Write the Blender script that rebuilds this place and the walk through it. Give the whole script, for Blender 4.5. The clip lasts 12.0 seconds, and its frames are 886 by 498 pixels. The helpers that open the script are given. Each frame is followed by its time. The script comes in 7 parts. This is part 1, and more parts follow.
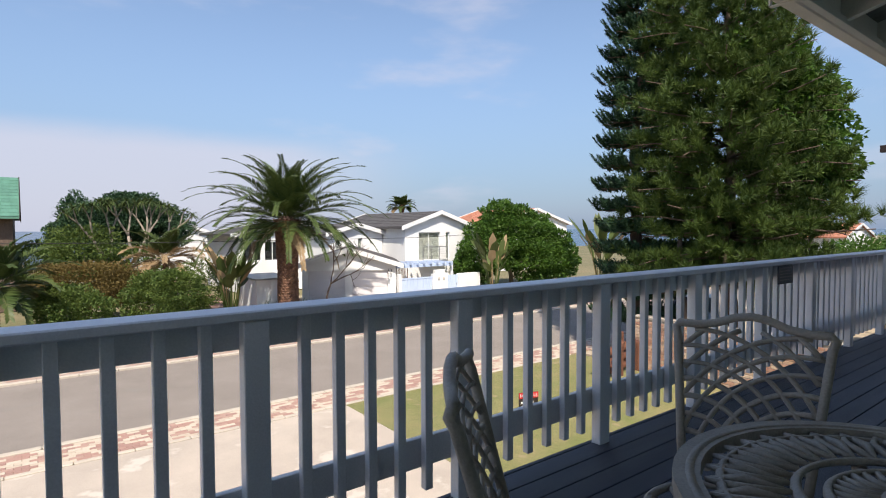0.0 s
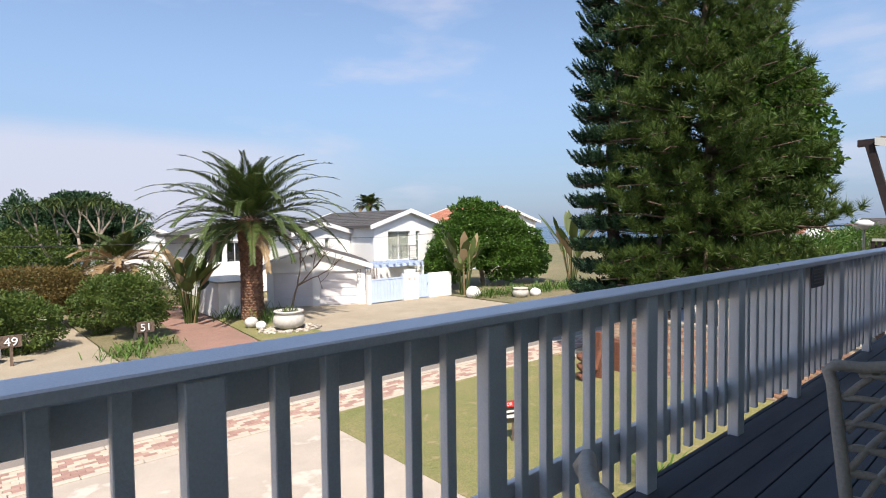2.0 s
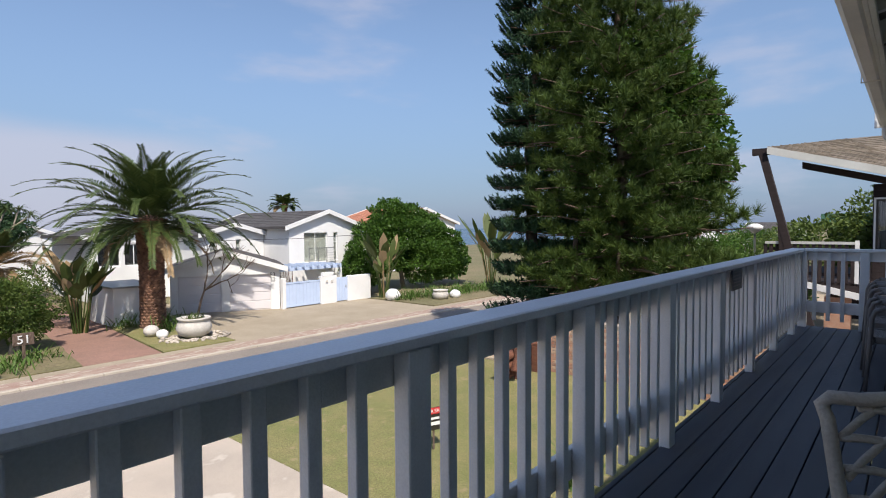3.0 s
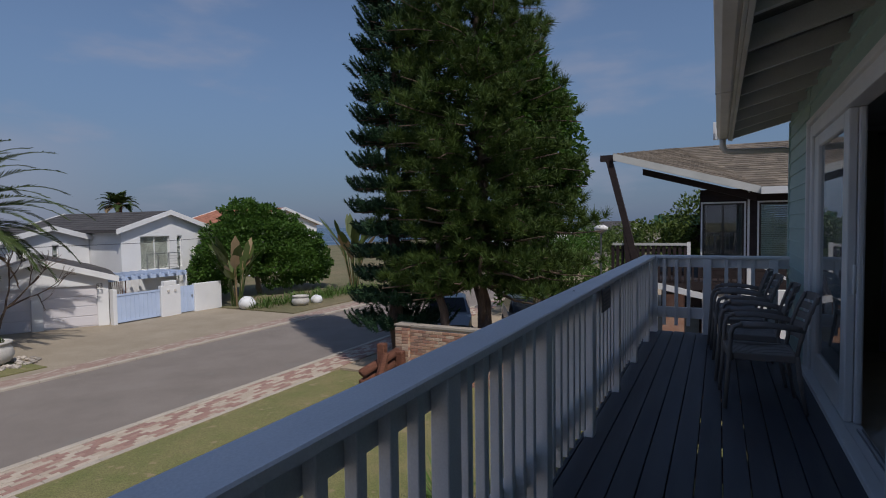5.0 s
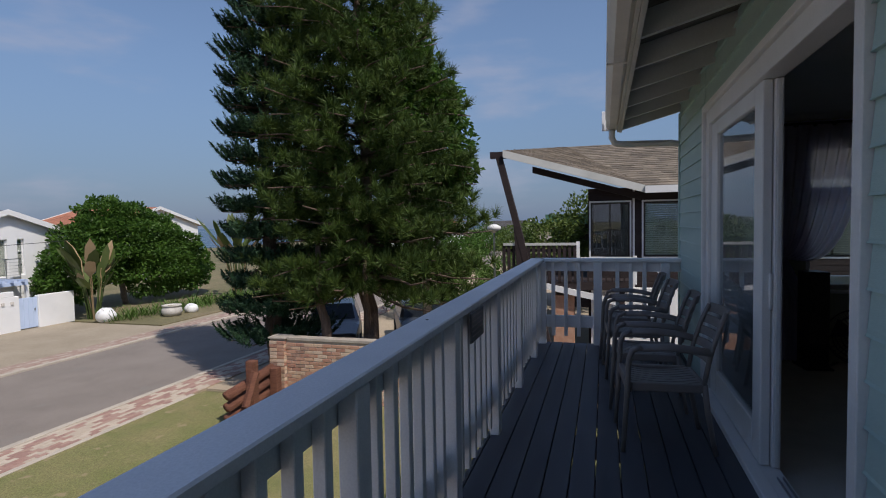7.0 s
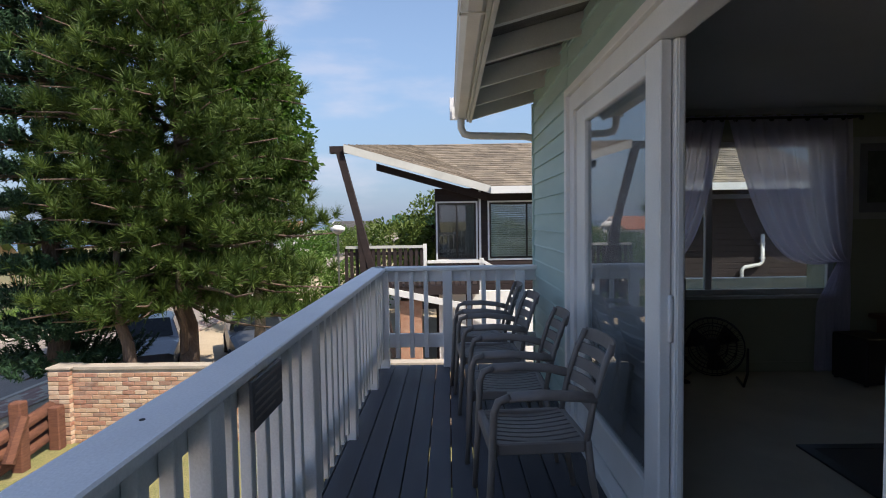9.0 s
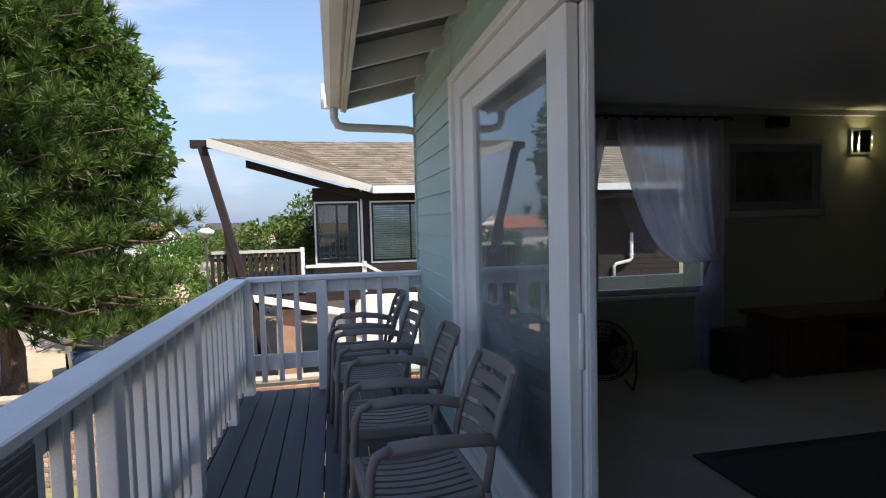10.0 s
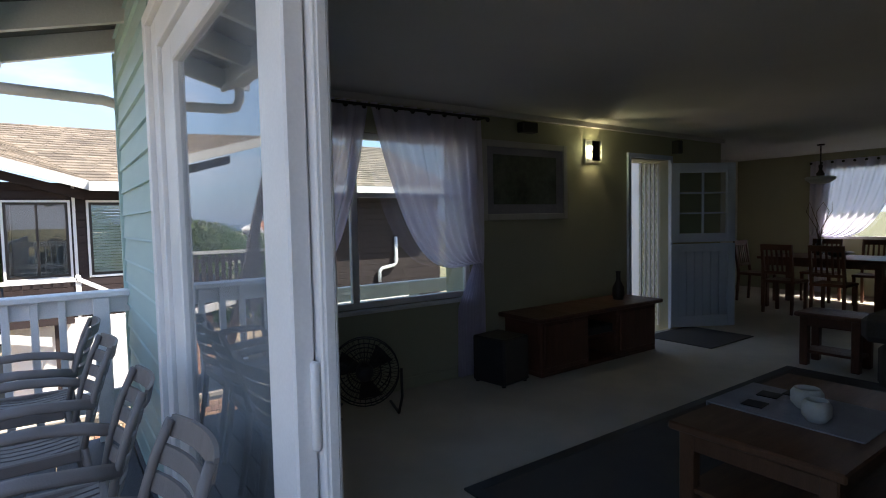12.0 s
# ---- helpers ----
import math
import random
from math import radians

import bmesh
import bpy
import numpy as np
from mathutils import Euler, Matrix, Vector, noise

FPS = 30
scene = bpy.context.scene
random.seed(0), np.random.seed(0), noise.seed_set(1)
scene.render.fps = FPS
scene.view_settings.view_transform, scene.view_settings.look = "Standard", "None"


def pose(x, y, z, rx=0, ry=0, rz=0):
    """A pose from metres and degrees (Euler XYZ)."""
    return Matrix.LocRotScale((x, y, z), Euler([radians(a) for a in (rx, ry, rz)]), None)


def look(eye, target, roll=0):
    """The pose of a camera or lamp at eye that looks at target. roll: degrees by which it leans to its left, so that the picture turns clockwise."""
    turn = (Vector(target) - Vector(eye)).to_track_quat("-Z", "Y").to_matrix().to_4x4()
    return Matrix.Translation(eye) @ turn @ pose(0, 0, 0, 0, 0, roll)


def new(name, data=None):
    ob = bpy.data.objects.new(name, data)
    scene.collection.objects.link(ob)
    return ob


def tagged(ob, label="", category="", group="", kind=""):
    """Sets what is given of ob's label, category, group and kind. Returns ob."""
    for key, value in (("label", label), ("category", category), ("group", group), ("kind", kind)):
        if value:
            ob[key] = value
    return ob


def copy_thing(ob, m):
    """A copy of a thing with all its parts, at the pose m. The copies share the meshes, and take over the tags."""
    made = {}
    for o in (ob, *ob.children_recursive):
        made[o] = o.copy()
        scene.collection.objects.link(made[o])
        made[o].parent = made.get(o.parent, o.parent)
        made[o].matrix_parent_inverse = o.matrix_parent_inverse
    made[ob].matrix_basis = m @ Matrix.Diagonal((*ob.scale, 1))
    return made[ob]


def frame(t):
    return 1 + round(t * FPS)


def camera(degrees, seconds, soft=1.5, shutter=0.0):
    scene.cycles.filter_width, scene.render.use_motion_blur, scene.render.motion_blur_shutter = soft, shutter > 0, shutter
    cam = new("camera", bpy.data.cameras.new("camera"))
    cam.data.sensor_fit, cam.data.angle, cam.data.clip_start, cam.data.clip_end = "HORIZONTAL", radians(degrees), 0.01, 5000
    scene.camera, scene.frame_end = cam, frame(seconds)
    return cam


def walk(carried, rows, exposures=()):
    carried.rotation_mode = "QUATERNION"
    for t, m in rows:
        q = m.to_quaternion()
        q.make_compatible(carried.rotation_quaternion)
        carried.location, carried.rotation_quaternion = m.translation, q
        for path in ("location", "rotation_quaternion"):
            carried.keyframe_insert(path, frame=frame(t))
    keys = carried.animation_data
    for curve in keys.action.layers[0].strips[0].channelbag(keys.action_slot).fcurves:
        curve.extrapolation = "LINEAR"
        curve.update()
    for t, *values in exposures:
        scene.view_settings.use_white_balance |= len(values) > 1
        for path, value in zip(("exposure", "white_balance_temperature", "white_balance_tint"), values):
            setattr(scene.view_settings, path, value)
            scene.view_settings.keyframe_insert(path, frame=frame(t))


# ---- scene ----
cam = camera(78.0, 12.0, soft=1.05)
PATH = [
    (0, (0.457, -0.015, 1.298), (1.669, 1.573, 1.221), -0.2),
    (0.5, (0.520, 0.17, 1.303), (1.739, 1.764, 1.229), -0.0),
    (1, (0.577, 0.345, 1.315), (1.796, 1.937, 1.241), -0.0),
    (1.5, (0.616, 0.52, 1.321), (1.846, 2.095, 1.242), -0.2),
    (2, (0.715, 0.650, 1.312), (2.022, 2.162, 1.228), -0.7),
    (2.5, (0.825, 0.787, 1.310), (2.22, 2.197, 1.233), -0.3),
    (3, (0.980, 0.912, 1.308), (2.483, 2.208, 1.228), -0.4),
    (3.5, (1.134, 1.032, 1.335), (2.75, 2.208, 1.255), -0.4),
    (5.5, (1.909, 1.273, 1.445), (3.736, 2.081, 1.354), -0.8),
    (6, (2.204, 1.295, 1.439), (4.074, 2.0, 1.348), -0.8),
    (6.5, (2.515, 1.293, 1.437), (4.411, 1.923, 1.343), -0.9),
    (8.5, (3.659, 1.321, 1.444), (5.643, 1.547, 1.347), -1.0),
    (9, (3.908, 1.338, 1.455), (5.905, 1.36, 1.352), -0.9),
    (9.5, (4.178, 1.308, 1.446), (6.166, 1.115, 1.342), -1.0),
    (10, (4.444, 1.249, 1.466), (6.402, 0.855, 1.356), -1.4),
    (10.5, (4.634, 1.217, 1.46), (6.529, 0.589, 1.351), -1.2),
    (11, (4.809, 1.123, 1.477), (6.611, 0.264, 1.358), -1.3),
    (11.5, (4.971, 0.975, 1.452), (6.682, -0.053, 1.337), -1.2),
    (12, (5.06, 0.864, 1.435), (6.691, -0.289, 1.325), -1.2),
]
walk(cam, [(t, look(eye, target, roll)) for t, eye, target, roll in PATH],
     exposures=[(0, 0.62, 6900, 13), (1.2, 0.76, 6900, 13), (2.0, 0.72, 6850, 13), (2.5, 0.6, 6750, 13), (3.5, 0.12, 6550, 13), (5.5, -0.72, 6250, 15), (6.5, -0.4, 6300, 15), (8.5, 0.5, 6900, 13), (9.5, 0.95, 6950, 13), (10.5, 1.2, 6950, 13), (12, 1.8, 6900, 13)])

# ---- world and sun ----
SUN_ELEV, SUN_HEAD = 54.0, -33.0      # height of the sun; compass heading in which shadows fall, from +y to the left is positive


def nodes_of(tree):
    tree.nodes.clear()

    def add(kind, **values):
        n = tree.nodes.new(kind)
        for key, value in values.items():
            if key in n.inputs:
                n.inputs[key].default_value = value
            else:
                setattr(n, key, value)
        return n
    return add, tree.links.new


def make_world():
    world = bpy.data.worlds.new("sky")
    scene.world = world
    world.use_nodes = True
    add, link = nodes_of(world.node_tree)
    sky = add("ShaderNodeTexSky", sky_type="NISHITA")
    sky.sun_disc = False
    sky.sun_elevation = radians(SUN_ELEV)
    sky.sun_rotation = radians(180 - SUN_HEAD)
    sky.air_density, sky.dust_density, sky.ozone_density = 1.0, 0.6, 2.5
    tc = add("ShaderNodeTexCoord")
    sep = add("ShaderNodeSeparateXYZ")
    link(tc.outputs["Generated"], sep.inputs[0])
    # thin clouds: a low bank and a few wisps
    stretch = add("ShaderNodeMapping")
    stretch.inputs["Scale"].default_value = (1.6, 1.6, 5.5)
    link(tc.outputs["Generated"], stretch.inputs[0])
    n1 = add("ShaderNodeTexNoise", Scale=2.3, Detail=6.0, Roughness=0.5)
    link(stretch.outputs[0], n1.inputs["Vector"])
    soft = add("ShaderNodeMapRange")
    soft.inputs["From Min"].default_value, soft.inputs["From Max"].default_value = 0.53, 0.78
    soft.interpolation_type = "SMOOTHSTEP"
    link(n1.outputs[0], soft.inputs[0])
    # bank: between 3 and 9 degrees above the horizon
    up = add("ShaderNodeMapRange", interpolation_type="SMOOTHSTEP")
    up.inputs["From Min"].default_value, up.inputs["From Max"].default_value = -0.08, -0.02
    dn = add("ShaderNodeMapRange", interpolation_type="SMOOTHSTEP")
    dn.inputs["From Min"].default_value, dn.inputs["From Max"].default_value = 0.175, 0.125
    n2 = add("ShaderNodeTexNoise", Scale=1.2, Detail=5.0)
    link(stretch.outputs[0], n2.inputs["Vector"])
    wob = add("ShaderNodeMath", operation="MULTIPLY_ADD")
    wob.inputs[1].default_value, wob.inputs[2].default_value = 0.08, -0.04
    link(n2.outputs[0], wob.inputs[0])
    z2 = add("ShaderNodeMath", operation="ADD")
    link(sep.outputs[2], z2.inputs[0])
    link(wob.outputs[0], z2.inputs[1])
    link(z2.outputs[0], up.inputs[0])
    link(z2.outputs[0], dn.inputs[0])
    bank = add("ShaderNodeMath", operation="MULTIPLY")
    link(up.outputs[0], bank.inputs[0])
    link(dn.outputs[0], bank.inputs[1])
    west = add("ShaderNodeMapRange", interpolation_type="SMOOTHSTEP")
    west.inputs["From Min"].default_value, west.inputs["From Max"].default_value = 0.62, 0.30
    link(sep.outputs[0], west.inputs[0])
    bank2 = add("ShaderNodeMath", operation="MULTIPLY")
    link(bank.outputs[0], bank2.inputs[0])
    link(west.outputs[0], bank2.inputs[1])
    bank3 = add("ShaderNodeMath", operation="MULTIPLY")
    link(bank2.outputs[0], bank3.inputs[0])
    bank3.inputs[1].default_value = 0.75
    wisps = add("ShaderNodeMath", operation="MULTIPLY")
    link(soft.outputs[0], wisps.inputs[0])
    wisps.inputs[1].default_value = 0.55
    cover = add("ShaderNodeMath", operation="MAXIMUM")
    link(bank3.outputs[0], cover.inputs[0])
    link(wisps.outputs[0], cover.inputs[1])
    # sea haze: a deeper blue than clean air gives low over the horizon
    low = add("ShaderNodeMapRange", interpolation_type="SMOOTHSTEP")
    low.inputs["From Min"].default_value, low.inputs["From Max"].default_value = 0.42, -0.05
    low.inputs["To Max"].default_value = 0.85
    link(sep.outputs[2], low.inputs[0])
    haze = add("ShaderNodeMixRGB")
    haze.inputs[2].default_value = (0.85, 1.50, 2.75, 1)
    link(low.outputs[0], haze.inputs[0])
    link(sky.outputs[0], haze.inputs[1])
    mix = add("ShaderNodeMixRGB")
    mix.inputs[2].default_value = (3.5, 3.7, 4.5, 1)
    link(cover.outputs[0], mix.inputs[0])
    link(haze.outputs[0], mix.inputs[1])
    bg = add("ShaderNodeBackground", Strength=0.125)
    out = add("ShaderNodeOutputWorld")
    link(mix.outputs[0], bg.inputs[0])
    link(bg.outputs[0], out.inputs[0])


make_world()
sun = new("sun", bpy.data.lights.new("sun", "SUN"))
sun.data.energy, sun.data.angle, sun.data.color = 4.3, radians(0.6), (1.0, 0.95, 0.86)
_h, _e = radians(SUN_HEAD), radians(SUN_ELEV)
_ray = Vector((-math.sin(_h) * math.cos(_e), math.cos(_h) * math.cos(_e), -math.sin(_e)))
sun.matrix_world = look((0, 0, 30), Vector((0, 0, 30)) + _ray)

# ---- materials ----


def surface(name, base, alt=None, rough=0.6, scale=3.0, fine=60.0, bump=0.15, metal=0.0, amount=0.5, spots=None, vary=0.0, stretch=(1, 1, 1), local=False, dist=0.01):
    """base and alt colours mixed by broad noise, grain by fine noise, relief by both."""
    m = bpy.data.materials.new(name)
    m.use_nodes = True
    add, link = nodes_of(m.node_tree)
    out = add("ShaderNodeOutputMaterial")
    b = add("ShaderNodeBsdfPrincipled", Roughness=rough, Metallic=metal)
    link(b.outputs[0], out.inputs[0])
    if local:
        co = add("ShaderNodeTexCoord")
        src = co.outputs["Object"]
    else:
        co = add("ShaderNodeNewGeometry")
        src = co.outputs["Position"]
    mp = add("ShaderNodeMapping")
    mp.inputs["Scale"].default_value = stretch
    link(src, mp.inputs[0])
    big = add("ShaderNodeTexNoise", Scale=scale, Detail=5.0, Roughness=0.6)
    small = add("ShaderNodeTexNoise", Scale=fine, Detail=3.0)
    link(mp.outputs[0], big.inputs["Vector"])
    link(mp.outputs[0], small.inputs["Vector"])
    alt = alt or tuple(c * 0.8 for c in base)
    r1 = add("ShaderNodeMapRange")
    r1.inputs["From Min"].default_value, r1.inputs["From Max"].default_value = 0.32, 0.68
    link(big.outputs[0], r1.inputs[0])
    c1 = add("ShaderNodeMixRGB")
    c1.inputs[1].default_value, c1.inputs[2].default_value = (*base, 1), (*alt, 1)
    link(r1.outputs[0], c1.inputs[0])
    r2 = add("ShaderNodeMapRange")
    r2.inputs["From Min"].default_value, r2.inputs["From Max"].default_value = 0.3, 0.7
    r2.inputs["To Min"].default_value, r2.inputs["To Max"].default_value = 1 - 0.35 * amount, 1 + 0.35 * amount
    link(small.outputs[0], r2.inputs[0])
    c2 = add("ShaderNodeMixRGB", blend_type="MULTIPLY")
    c2.inputs[0].default_value = 1.0
    link(c1.outputs[0], c2.inputs[1])
    link(r2.outputs[0], c2.inputs[2])
    col = c2.outputs[0]
    if spots:
        sp = add("ShaderNodeTexNoise", Scale=spots[1], Detail=4.0)
        link(mp.outputs[0], sp.inputs["Vector"])
        r3 = add("ShaderNodeMapRange", interpolation_type="SMOOTHSTEP")
        r3.inputs["From Min"].default_value, r3.inputs["From Max"].default_value = spots[2], spots[2] + 0.1
        link(sp.outputs[0], r3.inputs[0])
        c3 = add("ShaderNodeMixRGB")
        c3.inputs[2].default_value = (*spots[0], 1)
        link(r3.outputs[0], c3.inputs[0])
        link(col, c3.inputs[1])
        col = c3.outputs[0]
    if vary:
        oi = add("ShaderNodeObjectInfo")
        gi = add("ShaderNodeNewGeometry")
        s = add("ShaderNodeMath", operation="ADD")
        link(oi.outputs["Random"], s.inputs[0])
        link(gi.outputs["Random Per Island"], s.inputs[1])
        fr = add("ShaderNodeMath", operation="FRACT")
        link(s.outputs[0], fr.inputs[0])
        r4 = add("ShaderNodeMapRange")
        r4.inputs["To Min"].default_value, r4.inputs["To Max"].default_value = 1 - vary, 1 + vary
        link(fr.outputs[0], r4.inputs[0])
        c4 = add("ShaderNodeMixRGB", blend_type="MULTIPLY")
        c4.inputs[0].default_value = 1.0
        link(col, c4.inputs[1])
        link(r4.outputs[0], c4.inputs[2])
        col = c4.outputs[0]
    link(col, b.inputs["Base Color"])
    rr = add("ShaderNodeMapRange")
    rr.inputs["To Min"].default_value, rr.inputs["To Max"].default_value = max(0, rough - 0.1), min(1, rough + 0.1)
    link(big.outputs[0], rr.inputs[0])
    link(rr.outputs[0], b.inputs["Roughness"])
    if bump:
        bp = add("ShaderNodeBump", Strength=bump, Distance=dist)
        link(small.outputs[0], bp.inputs["Height"])
        link(bp.outputs[0], b.inputs["Normal"])
    return m


def bricky(name, colours, rough=0.85):
    """Fired clay: each piece takes one of a few colours by chance, with grain and paler scuffs."""
    m = surface(name, colours[0], colours[1], rough, 9.0, 90.0, 0.5, amount=0.8)
    t = m.node_tree
    b = [n for n in t.nodes if n.type == "BSDF_PRINCIPLED"][0]
    was = b.inputs["Base Color"].links[0].from_socket
    oi, gi = t.nodes.new("ShaderNodeObjectInfo"), t.nodes.new("ShaderNodeNewGeometry")
    s, fr = t.nodes.new("ShaderNodeMath"), t.nodes.new("ShaderNodeMath")
    fr.operation = "FRACT"
    t.links.new(oi.outputs["Random"], s.inputs[0])
    t.links.new(gi.outputs["Random Per Island"], s.inputs[1])
    t.links.new(s.outputs[0], fr.inputs[0])
    ramp = t.nodes.new("ShaderNodeValToRGB")
    ramp.color_ramp.interpolation = "CONSTANT"
    ramp.color_ramp.elements[0].color = (*colours[0], 1)
    ramp.color_ramp.elements[1].position, ramp.color_ramp.elements[1].color = 1 / len(colours), (*colours[1], 1)
    for i, c in enumerate(colours[2:]):
        e = ramp.color_ramp.elements.new((i + 2) / len(colours))
        e.color = (*c, 1)
    t.links.new(fr.outputs[0], ramp.inputs[0])
    mx = t.nodes.new("ShaderNodeMixRGB")
    mx.inputs[0].default_value = 0.65
    t.links.new(was, mx.inputs[1])
    t.links.new(ramp.outputs[0], mx.inputs[2])
    t.links.new(mx.outputs[0], b.inputs["Base Color"])
    return m


def leafy(name, c1, c2, rough=0.5, through_light=0.35):
    """Leaves: colour varies leaf by leaf and in broad patches; some light passes through."""
    m = bpy.data.materials.new(name)
    m.use_nodes = True
    add, link = nodes_of(m.node_tree)
    out = add("ShaderNodeOutputMaterial")
    b = add("ShaderNodeBsdfPrincipled", Roughness=rough)
    b.inputs["Specular IOR Level"].default_value = 0.25
    tr = add("ShaderNodeBsdfTranslucent")
    mx = add("ShaderNodeMixShader")
    mx.inputs[0].default_value = through_light
    g = add("ShaderNodeNewGeometry")
    n = add("ShaderNodeTexNoise", Scale=1.3, Detail=3.0)
    link(g.outputs["Position"], n.inputs["Vector"])
    s = add("ShaderNodeMath", operation="MULTIPLY_ADD")
    s.inputs[1].default_value = 0.5
    link(g.outputs["Random Per Island"], s.inputs[0])
    s2 = add("ShaderNodeMath", operation="SUBTRACT")
    s2.inputs[1].default_value = 0.25
    link(n.outputs[0], s2.inputs[0])
    link(s2.outputs[0], s.inputs[2])
    c = add("ShaderNodeMixRGB")
    c.inputs[1].default_value, c.inputs[2].default_value = (*c1, 1), (*c2, 1)
    link(s.outputs[0], c.inputs[0])
    link(c.outputs[0], b.inputs["Base Color"])
    link(c.outputs[0], tr.inputs["Color"])
    link(b.outputs[0], mx.inputs[1])
    link(tr.outputs[0], mx.inputs[2])
    link(mx.outputs[0], out.inputs[0])
    return m


def glass(name, tint=(0.9, 0.95, 0.95), rough=0.0):
    m = bpy.data.materials.new(name)
    m.use_nodes = True
    add, link = nodes_of(m.node_tree)
    out = add("ShaderNodeOutputMaterial")
    tr = add("ShaderNodeBsdfTransparent", Color=(*tint, 1))
    gl = add("ShaderNodeBsdfGlossy", Roughness=rough)
    fr = add("ShaderNodeFresnel", IOR=1.5)
    mr = add("ShaderNodeMapRange")
    mr.inputs["To Min"].default_value, mr.inputs["To Max"].default_value = 0.05, 1.0
    mx = add("ShaderNodeMixShader")
    link(fr.outputs[0], mr.inputs[0])
    link(mr.outputs[0], mx.inputs[0])
    link(tr.outputs[0], mx.inputs[1])
    link(gl.outputs[0], mx.inputs[2])
    link(mx.outputs[0], out.inputs[0])
    return m


def hazy_glass(name, film_share=0.07):
    """Window glass with a thin pale diffuse film of uneven strength, and a strong mirror of the bright street."""
    m = glass(name, (0.80, 0.86, 0.88))
    t = m.node_tree
    add, link = t.nodes.new, t.links.new
    out = [n for n in t.nodes if n.type == "OUTPUT_MATERIAL"][0]
    was = out.inputs[0].links[0].from_socket
    fr = [n for n in t.nodes if n.type == "FRESNEL"][0]
    fr.inputs["IOR"].default_value = 2.0
    film = add("ShaderNodeBsdfDiffuse")
    film.inputs["Color"].default_value = (0.75, 0.78, 0.80, 1)
    co, ns, mr, mx = add("ShaderNodeNewGeometry"), add("ShaderNodeTexNoise"), add("ShaderNodeMapRange"), add("ShaderNodeMixShader")
    ns.inputs["Scale"].default_value = 1.6
    mr.inputs["From Min"].default_value, mr.inputs["From Max"].default_value = 0.3, 0.7
    mr.inputs["To Min"].default_value, mr.inputs["To Max"].default_value = film_share * 0.5, film_share * 1.8
    link(co.outputs["Position"], ns.inputs["Vector"])
    link(ns.outputs[0], mr.inputs[0])
    link(mr.outputs[0], mx.inputs[0])
    link(was, mx.inputs[1])
    link(film.outputs[0], mx.inputs[2])
    link(mx.outputs[0], out.inputs[0])
    return m


def glow(name, colour, strength):
    m = bpy.data.materials.new(name)
    m.use_nodes = True
    add, link = nodes_of(m.node_tree)
    out = add("ShaderNodeOutputMaterial")
    e = add("ShaderNodeEmission", Color=(*colour, 1), Strength=strength)
    link(e.outputs[0], out.inputs[0])
    return m


def sheer(name, colour, clear=0.35):
    """Thin curtain cloth: partly open weave, partly lit from behind."""
    m = bpy.data.materials.new(name)
    m.use_nodes = True
    add, link = nodes_of(m.node_tree)
    out = add("ShaderNodeOutputMaterial")
    d = add("ShaderNodeBsdfDiffuse", Color=(*colour, 1))
    t = add("ShaderNodeBsdfTranslucent", Color=(*colour, 1))
    p = add("ShaderNodeBsdfTransparent")
    m1, m2 = add("ShaderNodeMixShader"), add("ShaderNodeMixShader")
    m1.inputs[0].default_value, m2.inputs[0].default_value = 0.6, clear
    link(d.outputs[0], m1.inputs[1])
    link(t.outputs[0], m1.inputs[2])
    link(m1.outputs[0], m2.inputs[1])
    link(p.outputs[0], m2.inputs[2])
    link(m2.outputs[0], out.inputs[0])
    return m


